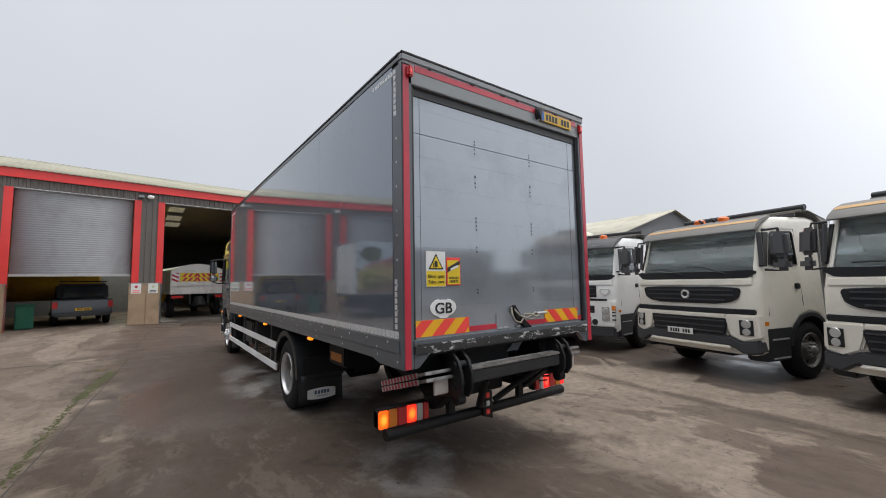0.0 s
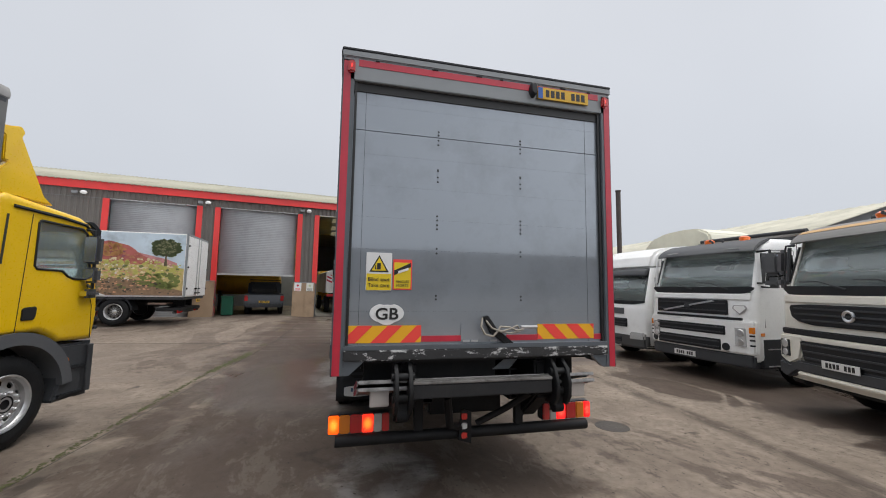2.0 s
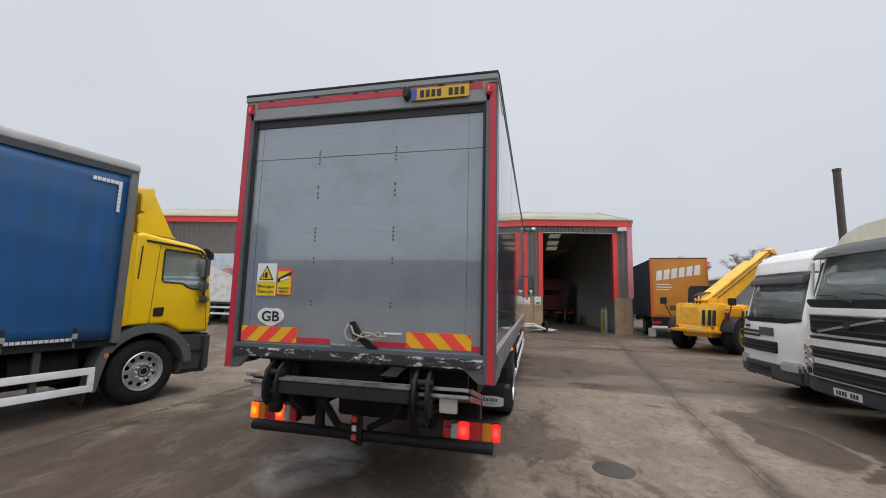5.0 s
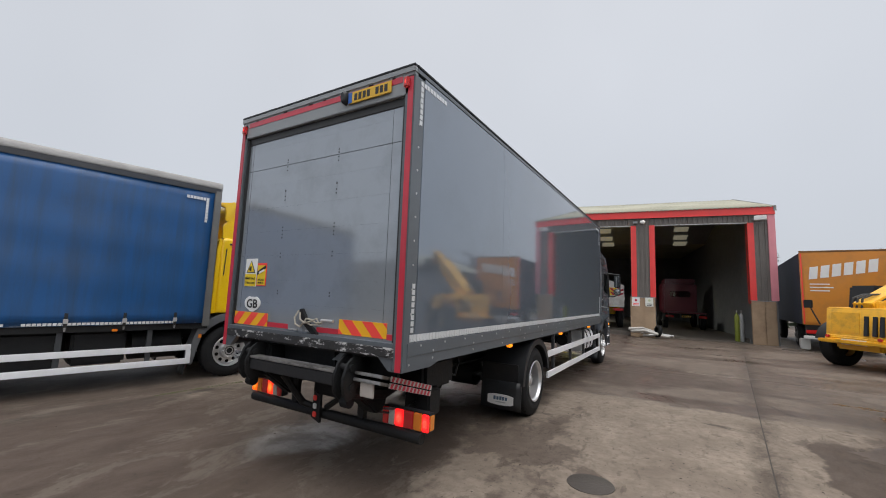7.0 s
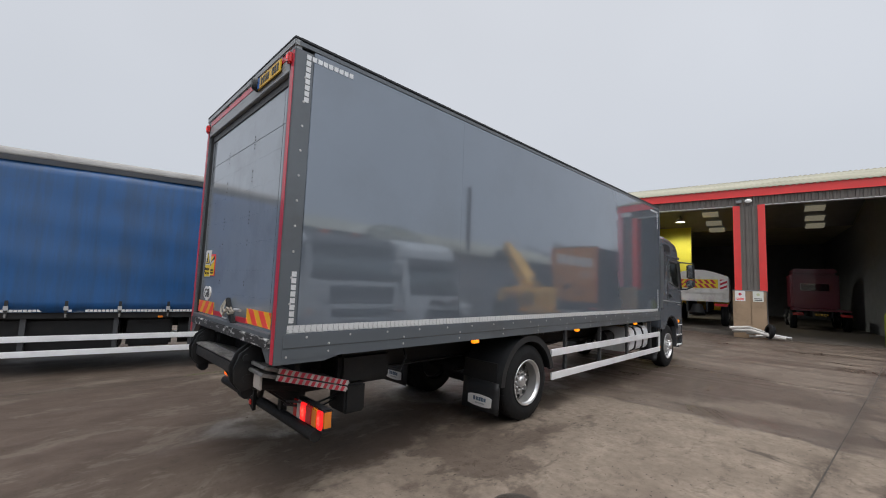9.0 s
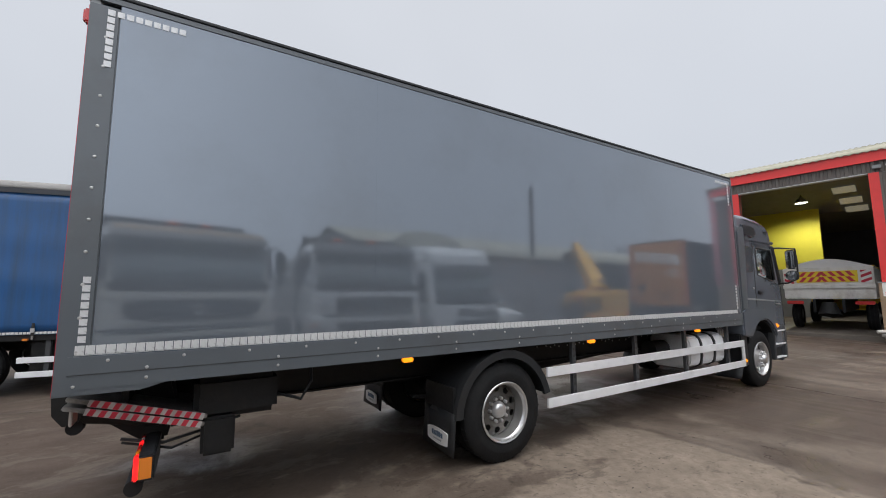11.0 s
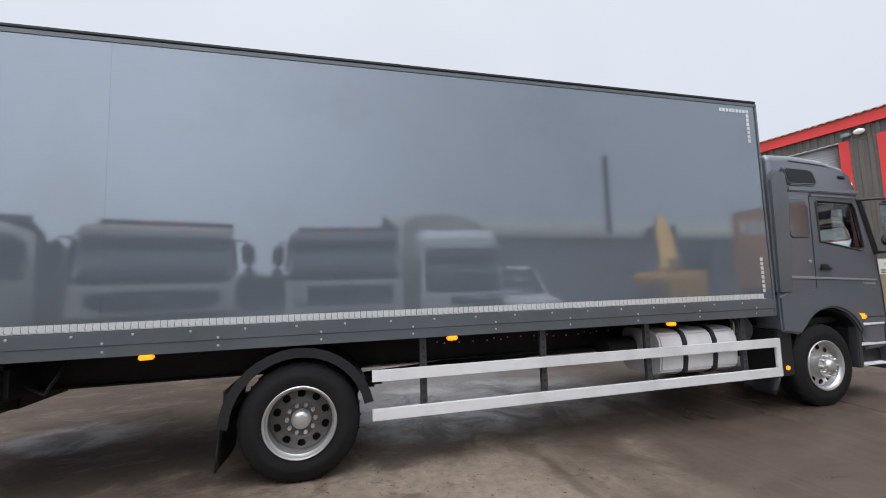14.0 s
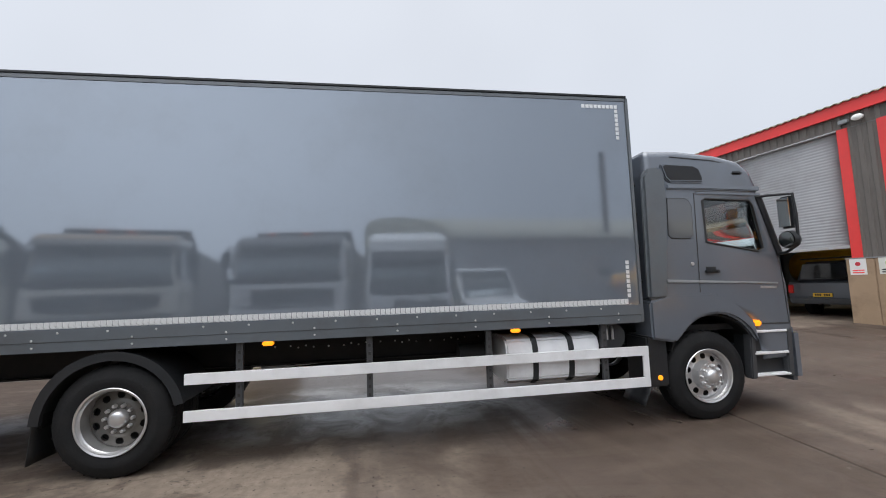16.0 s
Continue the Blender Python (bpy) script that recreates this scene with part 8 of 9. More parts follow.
        box(bm, s * 0.75, 0.15, 0.42, s * 1.2, 0.22, 0.56, 0.02)
        part("tail_lamp", bm, RED_LENS, v)
    bm = B()
    box(bm, -1.2, 0.1, 0.5, 1.2, 0.9, 0.62, 0.02)
    part("tail_lift", bm, BLACK, v)
    bm = B()
    box(bm, -1.2, 0.28, 0.40, 1.2, 0.36, 0.50, 0.02)
    part("underrun_bar", bm, DGREY, v)
    bm = B()
    box(bm, -1.1, 0.6, 0.74, 1.1, 1.2, 0.80, 0.01)
    part("lift_platform", bm, mat("rusty_platform", (0.32, 0.22, 0.17), 0.6, var=0.3), v)
    bm = B()
    box(bm, -1.15, 8.9, 0.8, 1.15, 10.6, 2.6, 0.12)
    part("cab", bm, WHITE, v)
    bars_plate(v, 0.5, 0.11, pose(0.3, -0.055, 0.86), PLATE_Y, 7)


picture_lorry()


# ---- orange-backed box lorry beyond the workshop ----
def orange_lorry():
    v = thing("box_lorry", pose(11.3, 21.3, 0.1, 0, 0, -3), "dark-sided box lorry with a big orange rear door", "lorry")
    W, L, Z0, Z1 = 1.27, 9.0, 1.0, 3.85
    bm = B()
    box(bm, -W, 0.05, Z0, W, L, Z1, 0.02)
    part("box_body", bm, NAVY, v)
    bm = B()
    box(bm, -W, -0.02, Z0, W, 0.05, Z1 + 0.02, 0.02)
    part("rear_frame", bm, ORANGE_VAN, v)
    bm = B()
    box(bm, -W + 0.1, -0.05, Z0 + 0.08, W - 0.1, -0.015, Z1 - 0.14, 0.01)
    door = part("rear_door", bm, ORANGE_VAN, v, "orange rear door with a white maker's mark")
    bm = B()
    box(bm, -W + 0.03, -0.035, Z0 + 0.03, -W + 0.07, -0.01, Z1 - 0.03)
    box(bm, W - 0.07, -0.035, Z0 + 0.03, W - 0.03, -0.01, Z1 - 0.03)
    part("red_strip", bm, SIGN_RED, v)
    # the maker's mark: six slanting white bars, then three thin lines
    for i in range(6):
        bm = B()
        x = -1.02 + 0.335 * i
        z = 2.78 + 0.055 * i
        prism(bm, [(x, z), (x + 0.25, z + 0.035), (x + 0.30, z + 0.52), (x + 0.05, z + 0.48)], "y", -0.06, -0.048)
        part("mark_bar", bm, SIGN_WHITE, door)
    for i in range(3):
        bm = B()
        box(bm, -1.0, -0.056, 2.58 - 0.13 * i, -0.42 + 0.1 * (i % 2), -0.048, 2.62 - 0.13 * i)
        part("text_bar", bm, SIGN_WHITE, door)
    bm = B()
    box(bm, -0.46, -0.056, 1.34, -0.14, -0.048, 1.58)
    part("text_block", bm, mat("faded_dark_print", (0.12, 0.07, 0.04), 0.5), door)
    bm = B()
    box(bm, -W - 0.01, -0.03, Z1 + 0.02, W + 0.01, 0.07, Z1 + 0.075, 0.01)
    part("top_rail", bm, mat("rusty_top_rail", (0.20, 0.10, 0.03), 0.6, var=0.2), v)
    bm = B()
    box(bm, -W, -0.08, 0.46, W, 0.02, 0.58, 0.02)
    part("underrun_bar", bm, PLATE_W, v)
    bm = B()
    box(bm, -W + 0.1, 0.0, 0.58, W - 0.1, 0.4, Z0, 0.02)
    part("tail_gear", bm, BLACK, v)
    for s in (-1, 1):
        bm = B()
        box(bm, s * 0.85, -0.06, 0.66, s * 1.2, 0.02, 0.8, 0.02)
        part("tail_lamp", bm, RED_LENS, v)
        wheel(v, s * 1.22, 2.0, 0.5, WH_DARK)
        wheel(v, s * 1.22, 7.6, 0.5, WH_DARK)


orange_lorry()


# ---- yellow telehandler ----
def telehandler():
    v = thing("telehandler", pose(10.2, 16.15, 0.06, 0, 0, -49), "yellow telehandler with its boom raised", "telehandler")
    # local: rear at y = 0, front towards +y
    bm = B()
    prism(bm, [(0.0, 0.55), (0.0, 1.45), (0.15, 1.6), (1.0, 1.55), (1.6, 1.35), (3.6, 1.1), (3.8, 0.8), (3.7, 0.55)], "x", -0.55, 0.55, 0.05)
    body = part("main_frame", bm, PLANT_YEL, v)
    bm = B()
    prism(bm, [(-0.10, 0.70), (-0.13, 0.86), (-0.06, 0.92), (0.02, 1.70), (0.06, 1.75), (0.72, 1.77), (0.78, 1.70), (0.78, 0.76)], "x", -0.76, 0.72, 0.035)
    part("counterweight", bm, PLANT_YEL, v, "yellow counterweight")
    for x in (0.22, 0.42, 0.58):
        bm = B()
        prism(bm, [(-0.11, 0.98), (-0.03, 1.52), (0.06, 1.52), (0.0, 0.98)], "x", x, x + 0.10, 0.008)
        part("counterweight_slot", bm, PLASTIC, v)
    bm = B()
    box(bm, -0.86, -0.24, 0.72, 0.88, -0.10, 0.82, 0.02)
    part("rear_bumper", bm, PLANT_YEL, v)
    bm = B()
    prism(bm, [(-0.065, 1.02), (-0.005, 1.62), (0.05, 1.62), (0.0, 1.02)], "x", -0.62, 0.12, 0.02)
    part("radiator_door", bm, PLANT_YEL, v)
    for x in (-0.66, 0.60):
        bm = B()
        box(bm, x - 0.05, -0.15, 0.86, x + 0.05, -0.08, 0.94, 0.015)
        part("rear_lamp", bm, RED_LENS, v)
    for y in (0.72, 0.98):
        bm = B()
        box(bm, 1.14, y, 1.08, 1.165, y + 0.14, 1.52, 0.02)
        part("side_vent", bm, PLASTIC, v)
    bm = B()
    lathe(bm, [(1.0, 0.0), (1.0, 0.075), (1.45, 0.075), (1.5, 0.03), (1.56, 0.03), (1.56, 0.0)], "z", (0.86, 0.34, 0), 14)
    part("extinguisher", bm, REDTRUCK, v)
    bm = B()
    prism(bm, [(0.7, 1.0), (0.7, 1.65), (1.0, 1.75), (2.6, 1.6), (2.7, 1.0)], "x", 0.5, 1.15, 0.06)
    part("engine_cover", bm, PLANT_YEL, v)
    bm = B()
    prism(bm, [(1.3, 0.9), (1.3, 1.5), (1.45, 2.45), (2.6, 2.45), (2.9, 1.6), (2.9, 0.9)], "x", -1.12, -0.4, 0.06)
    part("operator_cab", bm, PLASTIC, v)
    bm = B()
    prism(bm, [(1.45, 1.55), (1.55, 2.38), (2.52, 2.38), (2.78, 1.6)], "x", -1.135, -1.12)
    part("cab_window", bm, DGLASS, v)
    # boom from the rear pivot up and forward
    a, b = Vector((0.12, 0.25, 1.52)), Vector((0.12, 5.1, 3.88))
    d = (b - a).normalized()
    up = Vector((0, -d.z, d.y))

    def beam(p, q, w, h, h2, name, material):
        bm = B()
        vs = []
        for e, k in ((p, h), (q, h2)):
            for sx, sz in ((-1, -1), (1, -1), (1, 1), (-1, 1)):
                vs.append(bm.verts.new(e + Vector((sx * w, 0, 0)) + up * (sz * k)))
        for f in ((3, 2, 1, 0), (4, 5, 6, 7), (0, 1, 5, 4), (1, 2, 6, 5), (2, 3, 7, 6), (3, 0, 4, 7)):
            bm.faces.new([vs[i] for i in f])
        bmesh.ops.bevel(bm, geom=bm.edges[:], offset=0.02, segments=2, affect="EDGES")
        return part(name, bm, material, v)

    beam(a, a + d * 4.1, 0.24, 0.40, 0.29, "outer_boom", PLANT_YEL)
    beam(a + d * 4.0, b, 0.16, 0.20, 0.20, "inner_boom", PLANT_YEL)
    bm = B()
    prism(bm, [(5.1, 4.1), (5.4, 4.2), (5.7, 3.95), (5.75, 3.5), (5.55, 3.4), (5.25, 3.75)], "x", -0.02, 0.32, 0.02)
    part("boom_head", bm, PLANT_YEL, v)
    bm = B()
    box(bm, -0.45, 5.7, 3.1, 0.75, 5.8, 3.75, 0.02)
    part("fork_carriage", bm, BLACK, v)
    for x in (-0.3, 0.6):
        bm = B()
        prism(bm, [(5.80, 3.1), (5.82, 3.65), (5.86, 3.65), (5.86, 3.15), (6.7, 3.0), (6.7, 2.96)], "x", x - 0.05, x + 0.05)
        part("fork", bm, BLACK, v)
    bm = B()
    tube(bm, [(0.15, 1.3, 1.2), (0.15, 2.3, 2.4)], 0.07, 12)
    part("lift_ram", bm, GALV, v)
    bm = B()
    prism(bm, [(0.12, 1.4), (0.20, 1.92), (0.62, 2.0), (0.9, 1.5)], "x", -0.2, 0.44, 0.03)
    part("boom_pivot", bm, PLANT_YEL, v)
    for pts in ([(0.36, 0.3, 1.9), (0.36, 2.4, 2.85), (0.35, 4.9, 4.0), (0.3, 5.6, 3.9)], [(0.37, 0.3, 1.75), (0.38, 2.4, 2.7), (0.36, 4.9, 3.85), (0.33, 5.6, 3.6)]):
        bm = B()
        tube(bm, pts, 0.02, 6)
        part("hose", bm, PLASTIC, v)
    for k in range(3):
        bm = B()
        x = -0.14 + 0.12 * k
        tube(bm, [(x, 0.10, 1.74), (x, 0.16, 2.02), (x + 0.05, 0.45, 2.14), (x + 0.06, 0.9, 2.16)], 0.028, 6)
        part("hose", bm, PLASTIC, v)
    rim_y = mat("plant_rim", (0.32, 0.2, 0.04), 0.5, var=0.2, dirt=(0.15, 0.1, 0.05), damt=0.6)
    wm = wheel_meshes(R=0.6, W=0.42, rim=0.33, dish=0.15, hub_out=-0.1, key="_plant", rim_mat=rim_y)
    for s in (-1, 1):
        for y in (0.75, 3.2):
            wheel(v, s * 1.15, y, 0.6, wm)
        bm = B()
        arch(bm, s * 0.72, s * 1.16, 0.75, 0.6, 0.68, 0.71, 15, 165)
        part("mudguard", bm, BLACK, v)
        bm = B()
        arch(bm, s * 0.72, s * 1.16, 3.2, 0.6, 0.68, 0.71, 15, 165)
        part("mudguard", bm, BLACK, v)
    for s in (-1, 1):
        bm = B()
        tube(bm, [(s * 1.0, 0.1, 1.2), (s * 1.2, 0.0, 1.75)], 0.02, 6)
        box(bm, s * 1.1, -0.06, 1.7, s * 1.35, 0.02, 1.95, 0.02)
        part("rear_mirror", bm, PLASTIC, v)
    bm = B()
    box(bm, -0.3, -0.14, 0.7, 0.3, -0.115, 0.85)
    part("plate_bar", bm, PLATE_W, v)


telehandler()


# ---- inside the workshop ----
def gritter():
    v = thing("gritter_lorry", WS @ pose(2.72, 2.2, GZ), "dirty white gritter body with yellow and red chevrons", "lorry")
    DW = mat("dirty_white_body", (0.74, 0.72, 0.68), 0.55, var=0.12, dirt=(0.25, 0.18, 0.13), damt=0.5, dscale=2)
    bm = B()
    prism(bm, [(-1.25, 1.15), (1.25, 1.15), (1.25, 2.35), (-1.25, 2.35)], "y", 0.0, 5.0, 0.03)
    body = part("hopper", bm, DW, v)
    bm = B()
    n = 14
    prism(bm, [(-1.2, 2.3)] + [(1.2 - 2.4 * i / n, 2.35 + 0.32 * math.sin(math.pi * i / n)) for i in range(n + 1)][::1], "y", 0.15, 4.8)
    part("sheeted_top", bm, mat("pale_tarpaulin", (0.72, 0.71, 0.69), 0.6, var=0.12), v)
    bm = B()
    box(bm, -1.27, -0.06, 1.55, 1.27, 0.0, 1.68, 0.01)
    part("tail_rail", bm, DW, body)
    bm = B()
    box(bm, -0.85, -0.03, 1.78, 0.85, -0.004, 2.2)
    ch = part("chevron_board", bm, SIGN_BRIGHT, v, "yellow and red chevron board")
    for k in range(2):
        for i in range(7):
            s = -1 if i < 3 else 1
            x = -0.72 + 0.24 * i
            z0 = 1.80 + 0.2 * k
            bm = B()
            prism(bm, clip([(x - 0.06, z0), (x + 0.06, z0), (x + 0.06 - s * 0.14, z0 + 0.18), (x - 0.06 - s * 0.14, z0 + 0.18)], -0.85, 1.78, 0.85, 2.2), "y", -0.036, -0.03)
            part("stripe", bm, RED_TAPE, ch)
    for s in (-1, 1):
        bm = B()
        box(bm, min(s * 0.92, s * 1.2), -0.03, 1.75, max(s * 0.92, s * 1.2), -0.005, 2.2)
        eb = part("side_chevron", bm, SIGN_WHITE, v)
        for i in range(3):
            bm = B()
            prism(bm, clip([(s * 0.92, 1.72 + 0.2 * i), (s * 1.2, 1.85 + 0.2 * i), (s * 1.2, 1.95 + 0.2 * i), (s * 0.92, 1.82 + 0.2 * i)], min(s * 0.92, s * 1.2), 1.75, max(s * 0.92, s * 1.2), 2.2), "y", -0.036, -0.03)
            part("stripe", bm, RED_TAPE, eb)
        wheel(v, s * 1.2, 1.2, 0.5, WH_DARK)
        wheel(v, s * 1.2, 5.5, 0.5, WH_DARK)
        bm = B()
        box(bm, s * 0.7, -0.02, 0.95, s * 1.2, 0.05, 1.08, 0.02)
        part("tail_lamp", bm, RED_LENS, v)
        bm = B()
        box(bm, s * 0.36, 0.0, 0.66, s * 0.44, 6.0, 1.15)
        part("chassis_rail", bm, BLACK, v)
    for x in (-0.6, 0.0, 0.6):
        bm = B()
        box(bm, x - 0.04, -0.03, 1.2, x + 0.04, 0.0, 1.55, 0.006)
        part("tailgate_rib", bm, DW, body)
    bm = B()
    tube(bm, [(0, 0.1, 1.0), (0, 0.0, 0.55)], [0.2, 0.35], 14)
    part("spreader", bm, BLACK, v)
    bm = B()
    box(bm, -1.15, 5.2, 0.6, 1.15, 7.0, 2.6, 0.1)
    part("cab", bm, YELLOW, v)


gritter()


def red_truck():
    v = thing("tractor_unit", WS @ pose(7.8, 8.8, 0.095), "dark red lorry standing deep in the workshop", "lorry")
    bm = B()
    box(bm, -1.05, 1.6, 1.0, 1.05, 3.7, 3.1, 0.12)
    part("cab", bm, REDTRUCK, v)
    bm = B()
    box(bm, -0.6, 1.57, 2.1, 0.6, 1.61, 2.5, 0.02)
    part("rear_window", bm, DGLASS, v)
    bm = B()
    box(bm, -0.95, 1.5, 3.05, 0.95, 3.0, 3.35, 0.08)
    part("roof_fairing", bm, REDTRUCK, v)
    for s in (-1, 1):
        wheel(v, s * 1.22, 0.4, 0.5, WH_DARK)
        wheel(v, s * 1.2, 3.2, 0.5, WH_DARK)
        bm = B()
        box(bm, s * 0.36, -0.6, 0.7, s * 0.44, 3.5, 0.98)
        part("chassis_rail", bm, BLACK, v)
        bm = B()
        box(bm, s * 0.7, -0.66, 0.74, s * 1.15, -0.58, 0.9, 0.02)
        part("tail_lamp", bm, RED_LENS, v)
    bm = B()
    box(bm, -1.15, -0.6, 1.0, 1.15, 0.9, 1.1, 0.02)
    part("rear_deck", bm, REDTRUCK, v)
    bars_plate(v, 0.5, 0.11, pose(0, -0.67, 0.82), PLATE_Y, 7)


red_truck()


def pickup():
    v = thing("pickup", WS @ pose(-1.70, 1.1, GZ), "dark grey pickup seen from behind under the shutter", "pickup")
    bm = B()
    prism(bm, [(0.0, 0.45), (0.0, 1.0), (0.05, 1.08), (1.6, 1.08), (1.62, 1.05), (5.1, 1.0), (5.25, 0.75), (5.2, 0.4)], "x", -0.92, 0.92, 0.06)
    body = part("body", bm, PICKUP, v)
    prof = [(0.1, 1.06), (0.55, 1.72), (3.0, 1.74), (3.7, 1.06)]
    bm = B()
    prism(bm, prof, "x", -0.8, 0.8, 0.08)
    part("canopy", bm, PICKUP, v)
    bm = B()
    prism(bm, [(-0.62, 1.12), (0.62, 1.12), (0.52, 1.6), (-0.52, 1.6)], "y", 0.0, 0.01)
    part("rear_window", bm, DGLASS, v, "", pose(0, 0.10, 0.04, 0))
    for s in (-1, 1):
        wheel(v, s * 0.92, 1.0, 0.36, WH_DARK, 0.72)
        wheel(v, s * 0.92, 4.2, 0.36, WH_DARK, 0.72)
        bm = B()
        box(bm, s * 0.76, -0.02, 0.72, s * 0.93, 0.1, 1.0, 0.02)
        part("tail_lamp", bm, RED_LENS, body)
    bm = B()
    box(bm, -0.85, -0.12, 0.40, 0.85, 0.05, 0.58, 0.04)
    part("bumper", bm, DGREY, body)
    bars_plate(v, 0.5, 0.11, pose(0, -0.03, 0.68), PLATE_Y, 7)
    bm = B()
    box(bm, -0.75, 0.4, 1.78, 0.75, 0.5, 1.83, 0.01)
    part("roof_bar", bm, BLACK, v)


pickup()

v = thing("tank", WS @ pose(-3.3, 5.2, GZ), "rusty yellow cylindrical tank on a dark stand", "tank")
bm = B()
lathe(bm, [(-0.6, 0.0), (-0.6, 0.3), (-0.52, 0.55), (-0.4, 0.62), (3.2, 0.62), (3.32, 0.5), (3.36, 0.0)], "x", (-0.9, 0, 1.6), 28)
part("barrel", bm, TANK_Y, v)
for x in (-0.9, 1.6):
    bm = B()
    prism(bm, [(-0.5, 0.0), (0.5, 0.0), (0.45, 1.25), (-0.45, 1.25)], "x", x, x + 0.15)
    part("stand", bm, BLACK, v)
v = thing("wheelie_bin", WS @ pose(-3.35, 0.9, GZ), "dark green plastic bin beside the door jamb", "bin")
bm = B()
prism(bm, [(-0.25, 0.05), (0.25, 0.05), (0.3, 0.9), (-0.3, 0.9)], "x", -0.25, 0.25, 0.03)
part("bin_body", bm, mat("green_plastic", (0.01, 0.10, 0.06), 0.5), v)
bm = B()
box(bm, -0.29, -0.33, 0.9, 0.29, 0.33, 0.97, 0.03)
part("lid", bm, mat("green_plastic", (0.01, 0.10, 0.06), 0.5), v)

# odds and ends round the piers
def clutter():
    v = thing("scrap_pile", WS @ pose(4.7, -0.55, rise(4.3, 21.4)), "pale heap of pipes and sheeting by the pier", "scrap")
    rn = random.Random(5)
    for i in range(7):
        bm = B()
        a = rn.uniform(-0.5, 0.5)
        x0 = rn.uniform(-0.8, 0.2)
        z = 0.06 + 0.05 * i
        tube(bm, [(x0, rn.uniform(-0.2, 0.2), z), (x0 + 0.6, a * 0.5, z + 0.05), (x0 + 1.1, a, z * 0.6 + 0.03)], rn.uniform(0.03, 0.06), 8)
        part("pipe", bm, GALV if i % 2 else mat("scrap_white", (0.5, 0.48, 0.45), 0.6, var=0.25), v)
    v = thing("tyre", WS @ pose(5.35, -0.45, rise(5, 21) + 0.28, 0, 12, 20), "old tyre leaning on the pier", "tyre")
    part("tyre_ring", WH_DARK[0], None, v, "", Matrix.Scale(0.56, 4))
    for i, (u, col) in enumerate(((8.72, mat("gas_green", (0.22, 0.25, 0.03), 0.5, var=0.2)), (8.90, mat("gas_white", (0.33, 0.33, 0.32), 0.5, var=0.2)))):
        v = thing("gas_cylinder", WS @ pose(u, 1.0, 0.095) @ Matrix.Diagonal((0.9, 0.9, 0.95, 1)), "tall gas cylinder standing inside the door", "gas cylinder", "gas cylinders")
        bm = B()
        lathe(bm, [(0.0, 0.0), (0.0, 0.11), (0.02, 0.115), (1.15, 0.115), (1.28, 0.08), (1.34, 0.035), (1.42, 0.03), (1.42, 0.0)], "z", (0, 0, 0), 18)
        part("bottle", bm, col, v)
        bm = B()
        lathe(bm, [(1.40, 0.0), (1.40, 0.045), (1.5, 0.045), (1.5, 0.0)], "z", (0, 0, 0), 10)
        part("valve", bm, STEEL, v)
    v = thing("crate", pose(10.1, 21.6, rise(10, 21.6)), "white plastic crate by the workshop corner", "crate")
    bm = B()
    box(bm, -0.15, -0.15, 0.0, 0.15, 0.15, 0.42, 0.03)
    part("crate_body", bm, mat("dull_white_plastic", (0.5, 0.5, 0.48), 0.6, var=0.15), v)


clutter()


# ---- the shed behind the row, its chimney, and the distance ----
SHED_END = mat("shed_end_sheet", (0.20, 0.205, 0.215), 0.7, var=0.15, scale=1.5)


def far_shed():
    m = pose(15.2, 9.2, 0, 0, 0, -4)
    L0, L1, D, E, R = 0.0, 24.0, 9.5, 3.5, 5.0
    bm = B()
    box(bm, 0.0, L0, 0.0, 0.2, L1, E)
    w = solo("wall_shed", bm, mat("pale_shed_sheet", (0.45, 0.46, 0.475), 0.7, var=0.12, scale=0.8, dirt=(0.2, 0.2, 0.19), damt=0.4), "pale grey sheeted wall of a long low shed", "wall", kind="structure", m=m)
    bm = B()
    prism(bm, [(0.0, 0.0), (D, 0.0), (D, E), (D / 2, R), (0.0, E)], "y", L0, L0 + 0.15)
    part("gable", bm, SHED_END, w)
    bm = B()
    prism(bm, [(0.0, 0.0), (D, 0.0), (D, E), (D / 2, R), (0.0, E)], "y", L1 - 0.15, L1)
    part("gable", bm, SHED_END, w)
    bm = B()
    for x0, z0, x1, z1 in ((-0.35, E - 0.09, D / 2, R), (D + 0.35, E - 0.09, D / 2, R)):
        k = int((L1 - L0) / 0.18)
        lo = [bm.verts.new((x0, L0 - 0.2 + (L1 - L0 + 0.4) * i / k, z0 + 0.03 * (i % 2))) for i in range(k + 1)]
        hi = [bm.verts.new((x1, L0 - 0.2 + (L1 - L0 + 0.4) * i / k, z1 + 0.03 * (i % 2))) for i in range(k + 1)]
        for i in range(k):
            bm.faces.new((lo[i], lo[i + 1], hi[i + 1], hi[i]))
    rf = solo("roof_shed", bm, ROOF, "pale mossy corrugated shed roof", "roof", kind="structure", m=m)
    rf.modifiers.new("skin", "SOLIDIFY").thickness = 0.02


far_shed()
bm = B()
tube(bm, [(16.6, 18.8, 0.0), (16.6, 18.8, 7.4)], 0.13, 14)
ch = solo("flue_pipe", bm, mat("rusty_flue", (0.07, 0.055, 0.05), 0.7, var=0.3), "tall dark steel flue pipe above the shed roof", "flue")
bm = B()
lathe(bm, [(7.38, 0.13), (7.38, 0.15), (7.46, 0.15), (7.46, 0.12)], "z", (16.6, 18.8, 0), 14)
part("rim", bm, mat("rusty_flue", (0.07, 0.055, 0.05), 0.7), ch)


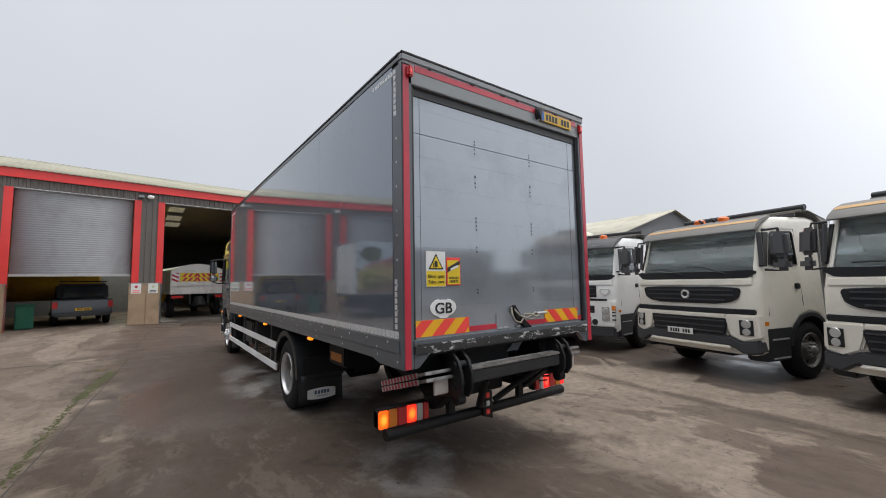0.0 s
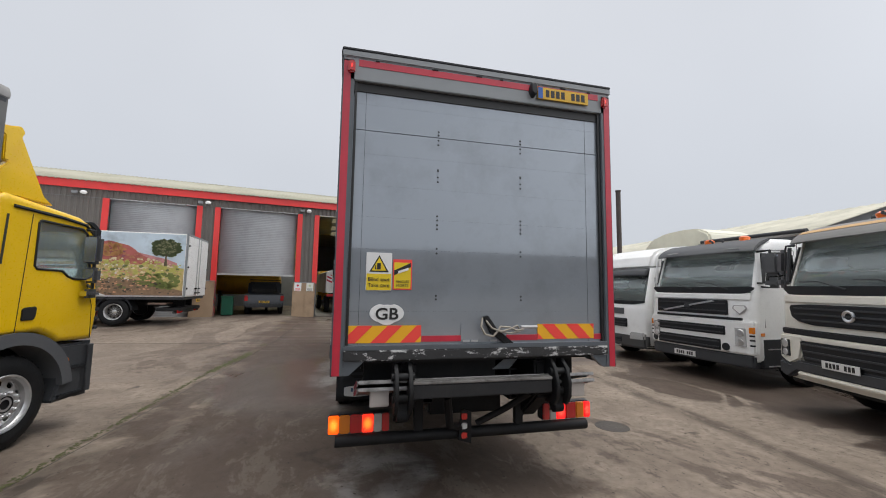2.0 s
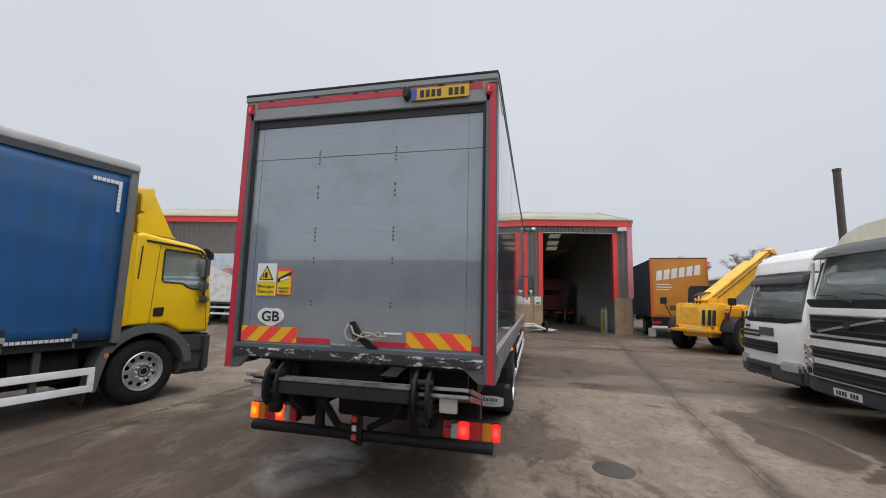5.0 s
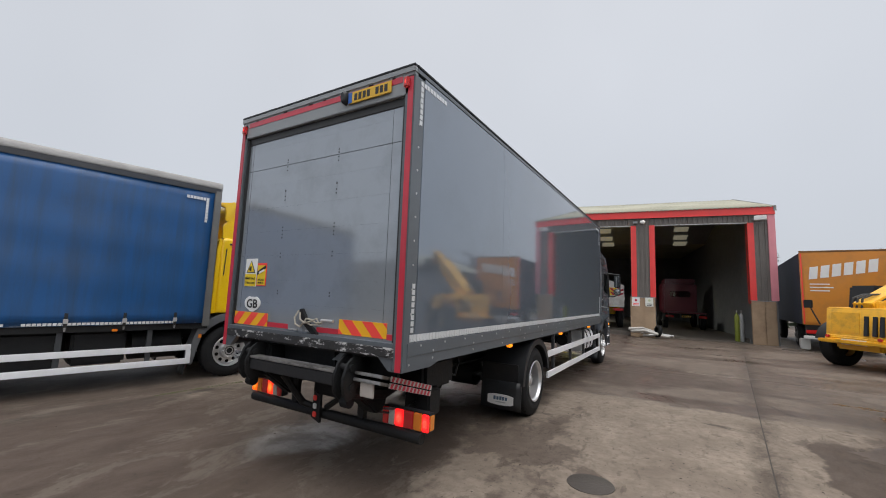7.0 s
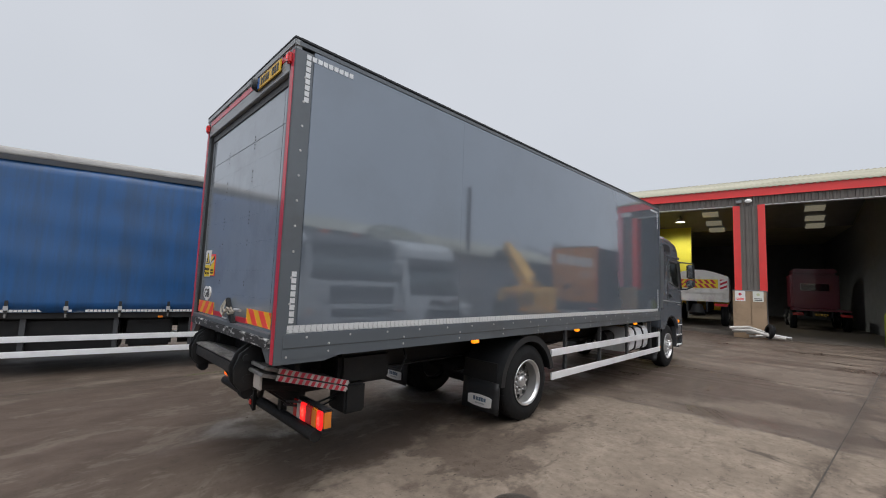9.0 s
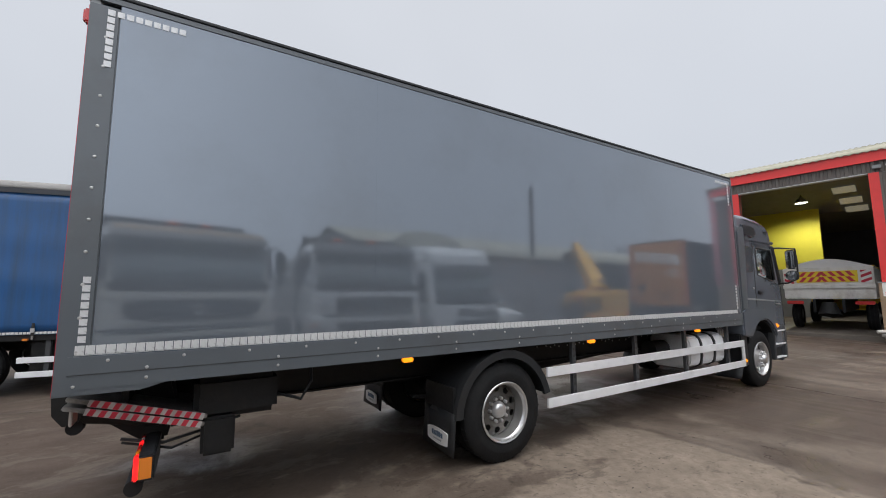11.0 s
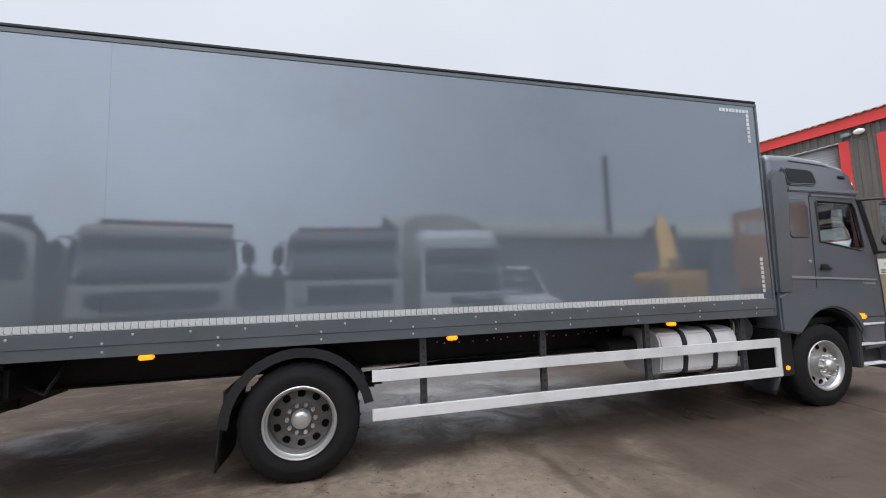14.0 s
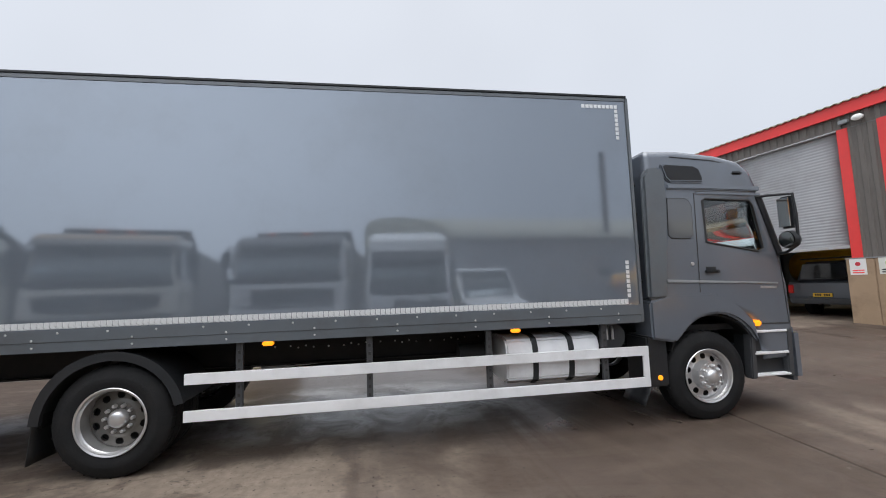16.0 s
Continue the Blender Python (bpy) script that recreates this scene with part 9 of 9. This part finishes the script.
def bare_tree(m, height, seed, label):
    rn = random.Random(seed)
    v = thing("bare_tree", m, label, "tree", "bare trees")
    bm = B()
    tips = []

    def limb(p, d, length, r, depth):
        q = p + d * length
        mid = (p + q) / 2 + Vector((rn.uniform(-1, 1), rn.uniform(-1, 1), 0)) * length * 0.06
        tube(bm, [p, mid, q], [r, r * 0.8, r * 0.6], 6 if depth < 2 else 4, False)
        if depth >= 5:
            tips.append(q)
            return
        for i in range(3 if depth < 3 else 4):
            nd = (d + Vector((rn.uniform(-1, 1), rn.uniform(-1, 1), rn.uniform(-0.2, 0.7))) * 0.75).normalized()
            limb(q if i else p + (q - p) * 0.7, nd, length * rn.uniform(0.55, 0.8), r * 0.55, depth + 1)

    limb(Vector((0, 0, 0)), Vector((0, 0, 1)), height * 0.3, height * 0.014, 0)
    part("trunk", bm, FOLIAGE, v)
    bm = B()
    for t in tips:
        for k in range(7):
            d = Vector((rn.uniform(-1, 1), rn.uniform(-1, 1), rn.uniform(-0.3, 1))).normalized() * rn.uniform(0.15, 0.45) * height / 8
            o = d.orthogonal().normalized() * 0.012
            vs = [bm.verts.new(t + o), bm.verts.new(t - o), bm.verts.new(t + d)]
            bm.faces.new(vs)
    part("crown", bm, FOLIAGE, v, "", None, False)
    return v


t0 = bare_tree(pose(13.6, 52, 0), 8.0, 3, "bare winter tree beyond the yard")
for x, y, z, r, k in ((17, 49, 0, 80, 0.9), (21, 50, 0, 160, 1.05), (25, 46, 0, 230, 0.85), (29, 44, 0, 300, 1.0), (33, 40, 0, 30, 0.9), (38, 36, 0, 120, 1.1), (20, 44, 0, 200, 0.7), (27, 48, 0, 10, 1.15)):
    c = copy_thing(t0, pose(x, y, z, 0, 0, r))
    c.scale = (k, k, k)


def hedge(pts, height, n, seed, label, material=None):
    """A ragged bank of scrub along a line of points: many small leaf clumps."""
    rn = random.Random(seed)
    bm = B()
    for i in range(n):
        t = rn.random() * (len(pts) - 1)
        k = int(t)
        a, b = pts[k], pts[min(k + 1, len(pts) - 1)]
        f = t - k
        h = height * (0.85 + 0.10 * math.sin(t * 5 + seed) + 0.06 * math.sin(t * 17))
        z = h * rn.random() ** 0.7
        w = 1.6 * (1 - 0.5 * z / h)
        c = Vector((a[0] + (b[0] - a[0]) * f + rn.uniform(-w, w), a[1] + (b[1] - a[1]) * f + rn.uniform(-w, w), z))
        s = rn.uniform(0.15, 0.45)
        u = Vector((rn.uniform(-1, 1), rn.uniform(-1, 1), rn.uniform(-1, 1))).normalized()
        w2 = u.orthogonal().normalized()
        bm.faces.new([bm.verts.new(c + u * s), bm.verts.new(c + w2 * s * 0.6), bm.verts.new(c - u * s), bm.verts.new(c - w2 * s * 0.6)])
    return solo("hedge", bm, material or LEAF, label, "hedge", kind="stuff", smooth=False)


hedge([(10.5, 46), (22, 42), (34, 34), (45, 22)], 3.0, 5000, 1, "dark winter scrub along the far edge of the yard")
hedge([(-30, 8), (-30, -12), (-14, -26), (4, -28), (22, -24), (34, -10), (36, 6)], 3.4, 14000, 2, "dark bank of winter trees behind the yard")

# the long building that closes the yard behind
bm = B()
box(bm, -26, -23.4, 1.25, 26, -22.0, 4.5)
wb = solo("wall_back", bm, mat("back_cladding", (0.11, 0.115, 0.125), 0.7, var=0.15, scale=0.6), "long dark clad building closing the yard", "wall", kind="structure")
bm = B()
box(bm, -26, -23.4, -0.05, 26, -21.94, 1.25)
part("plinth", bm, mat("pale_block_plinth", (0.38, 0.36, 0.33), 0.8, var=0.2, scale=0.8), wb)
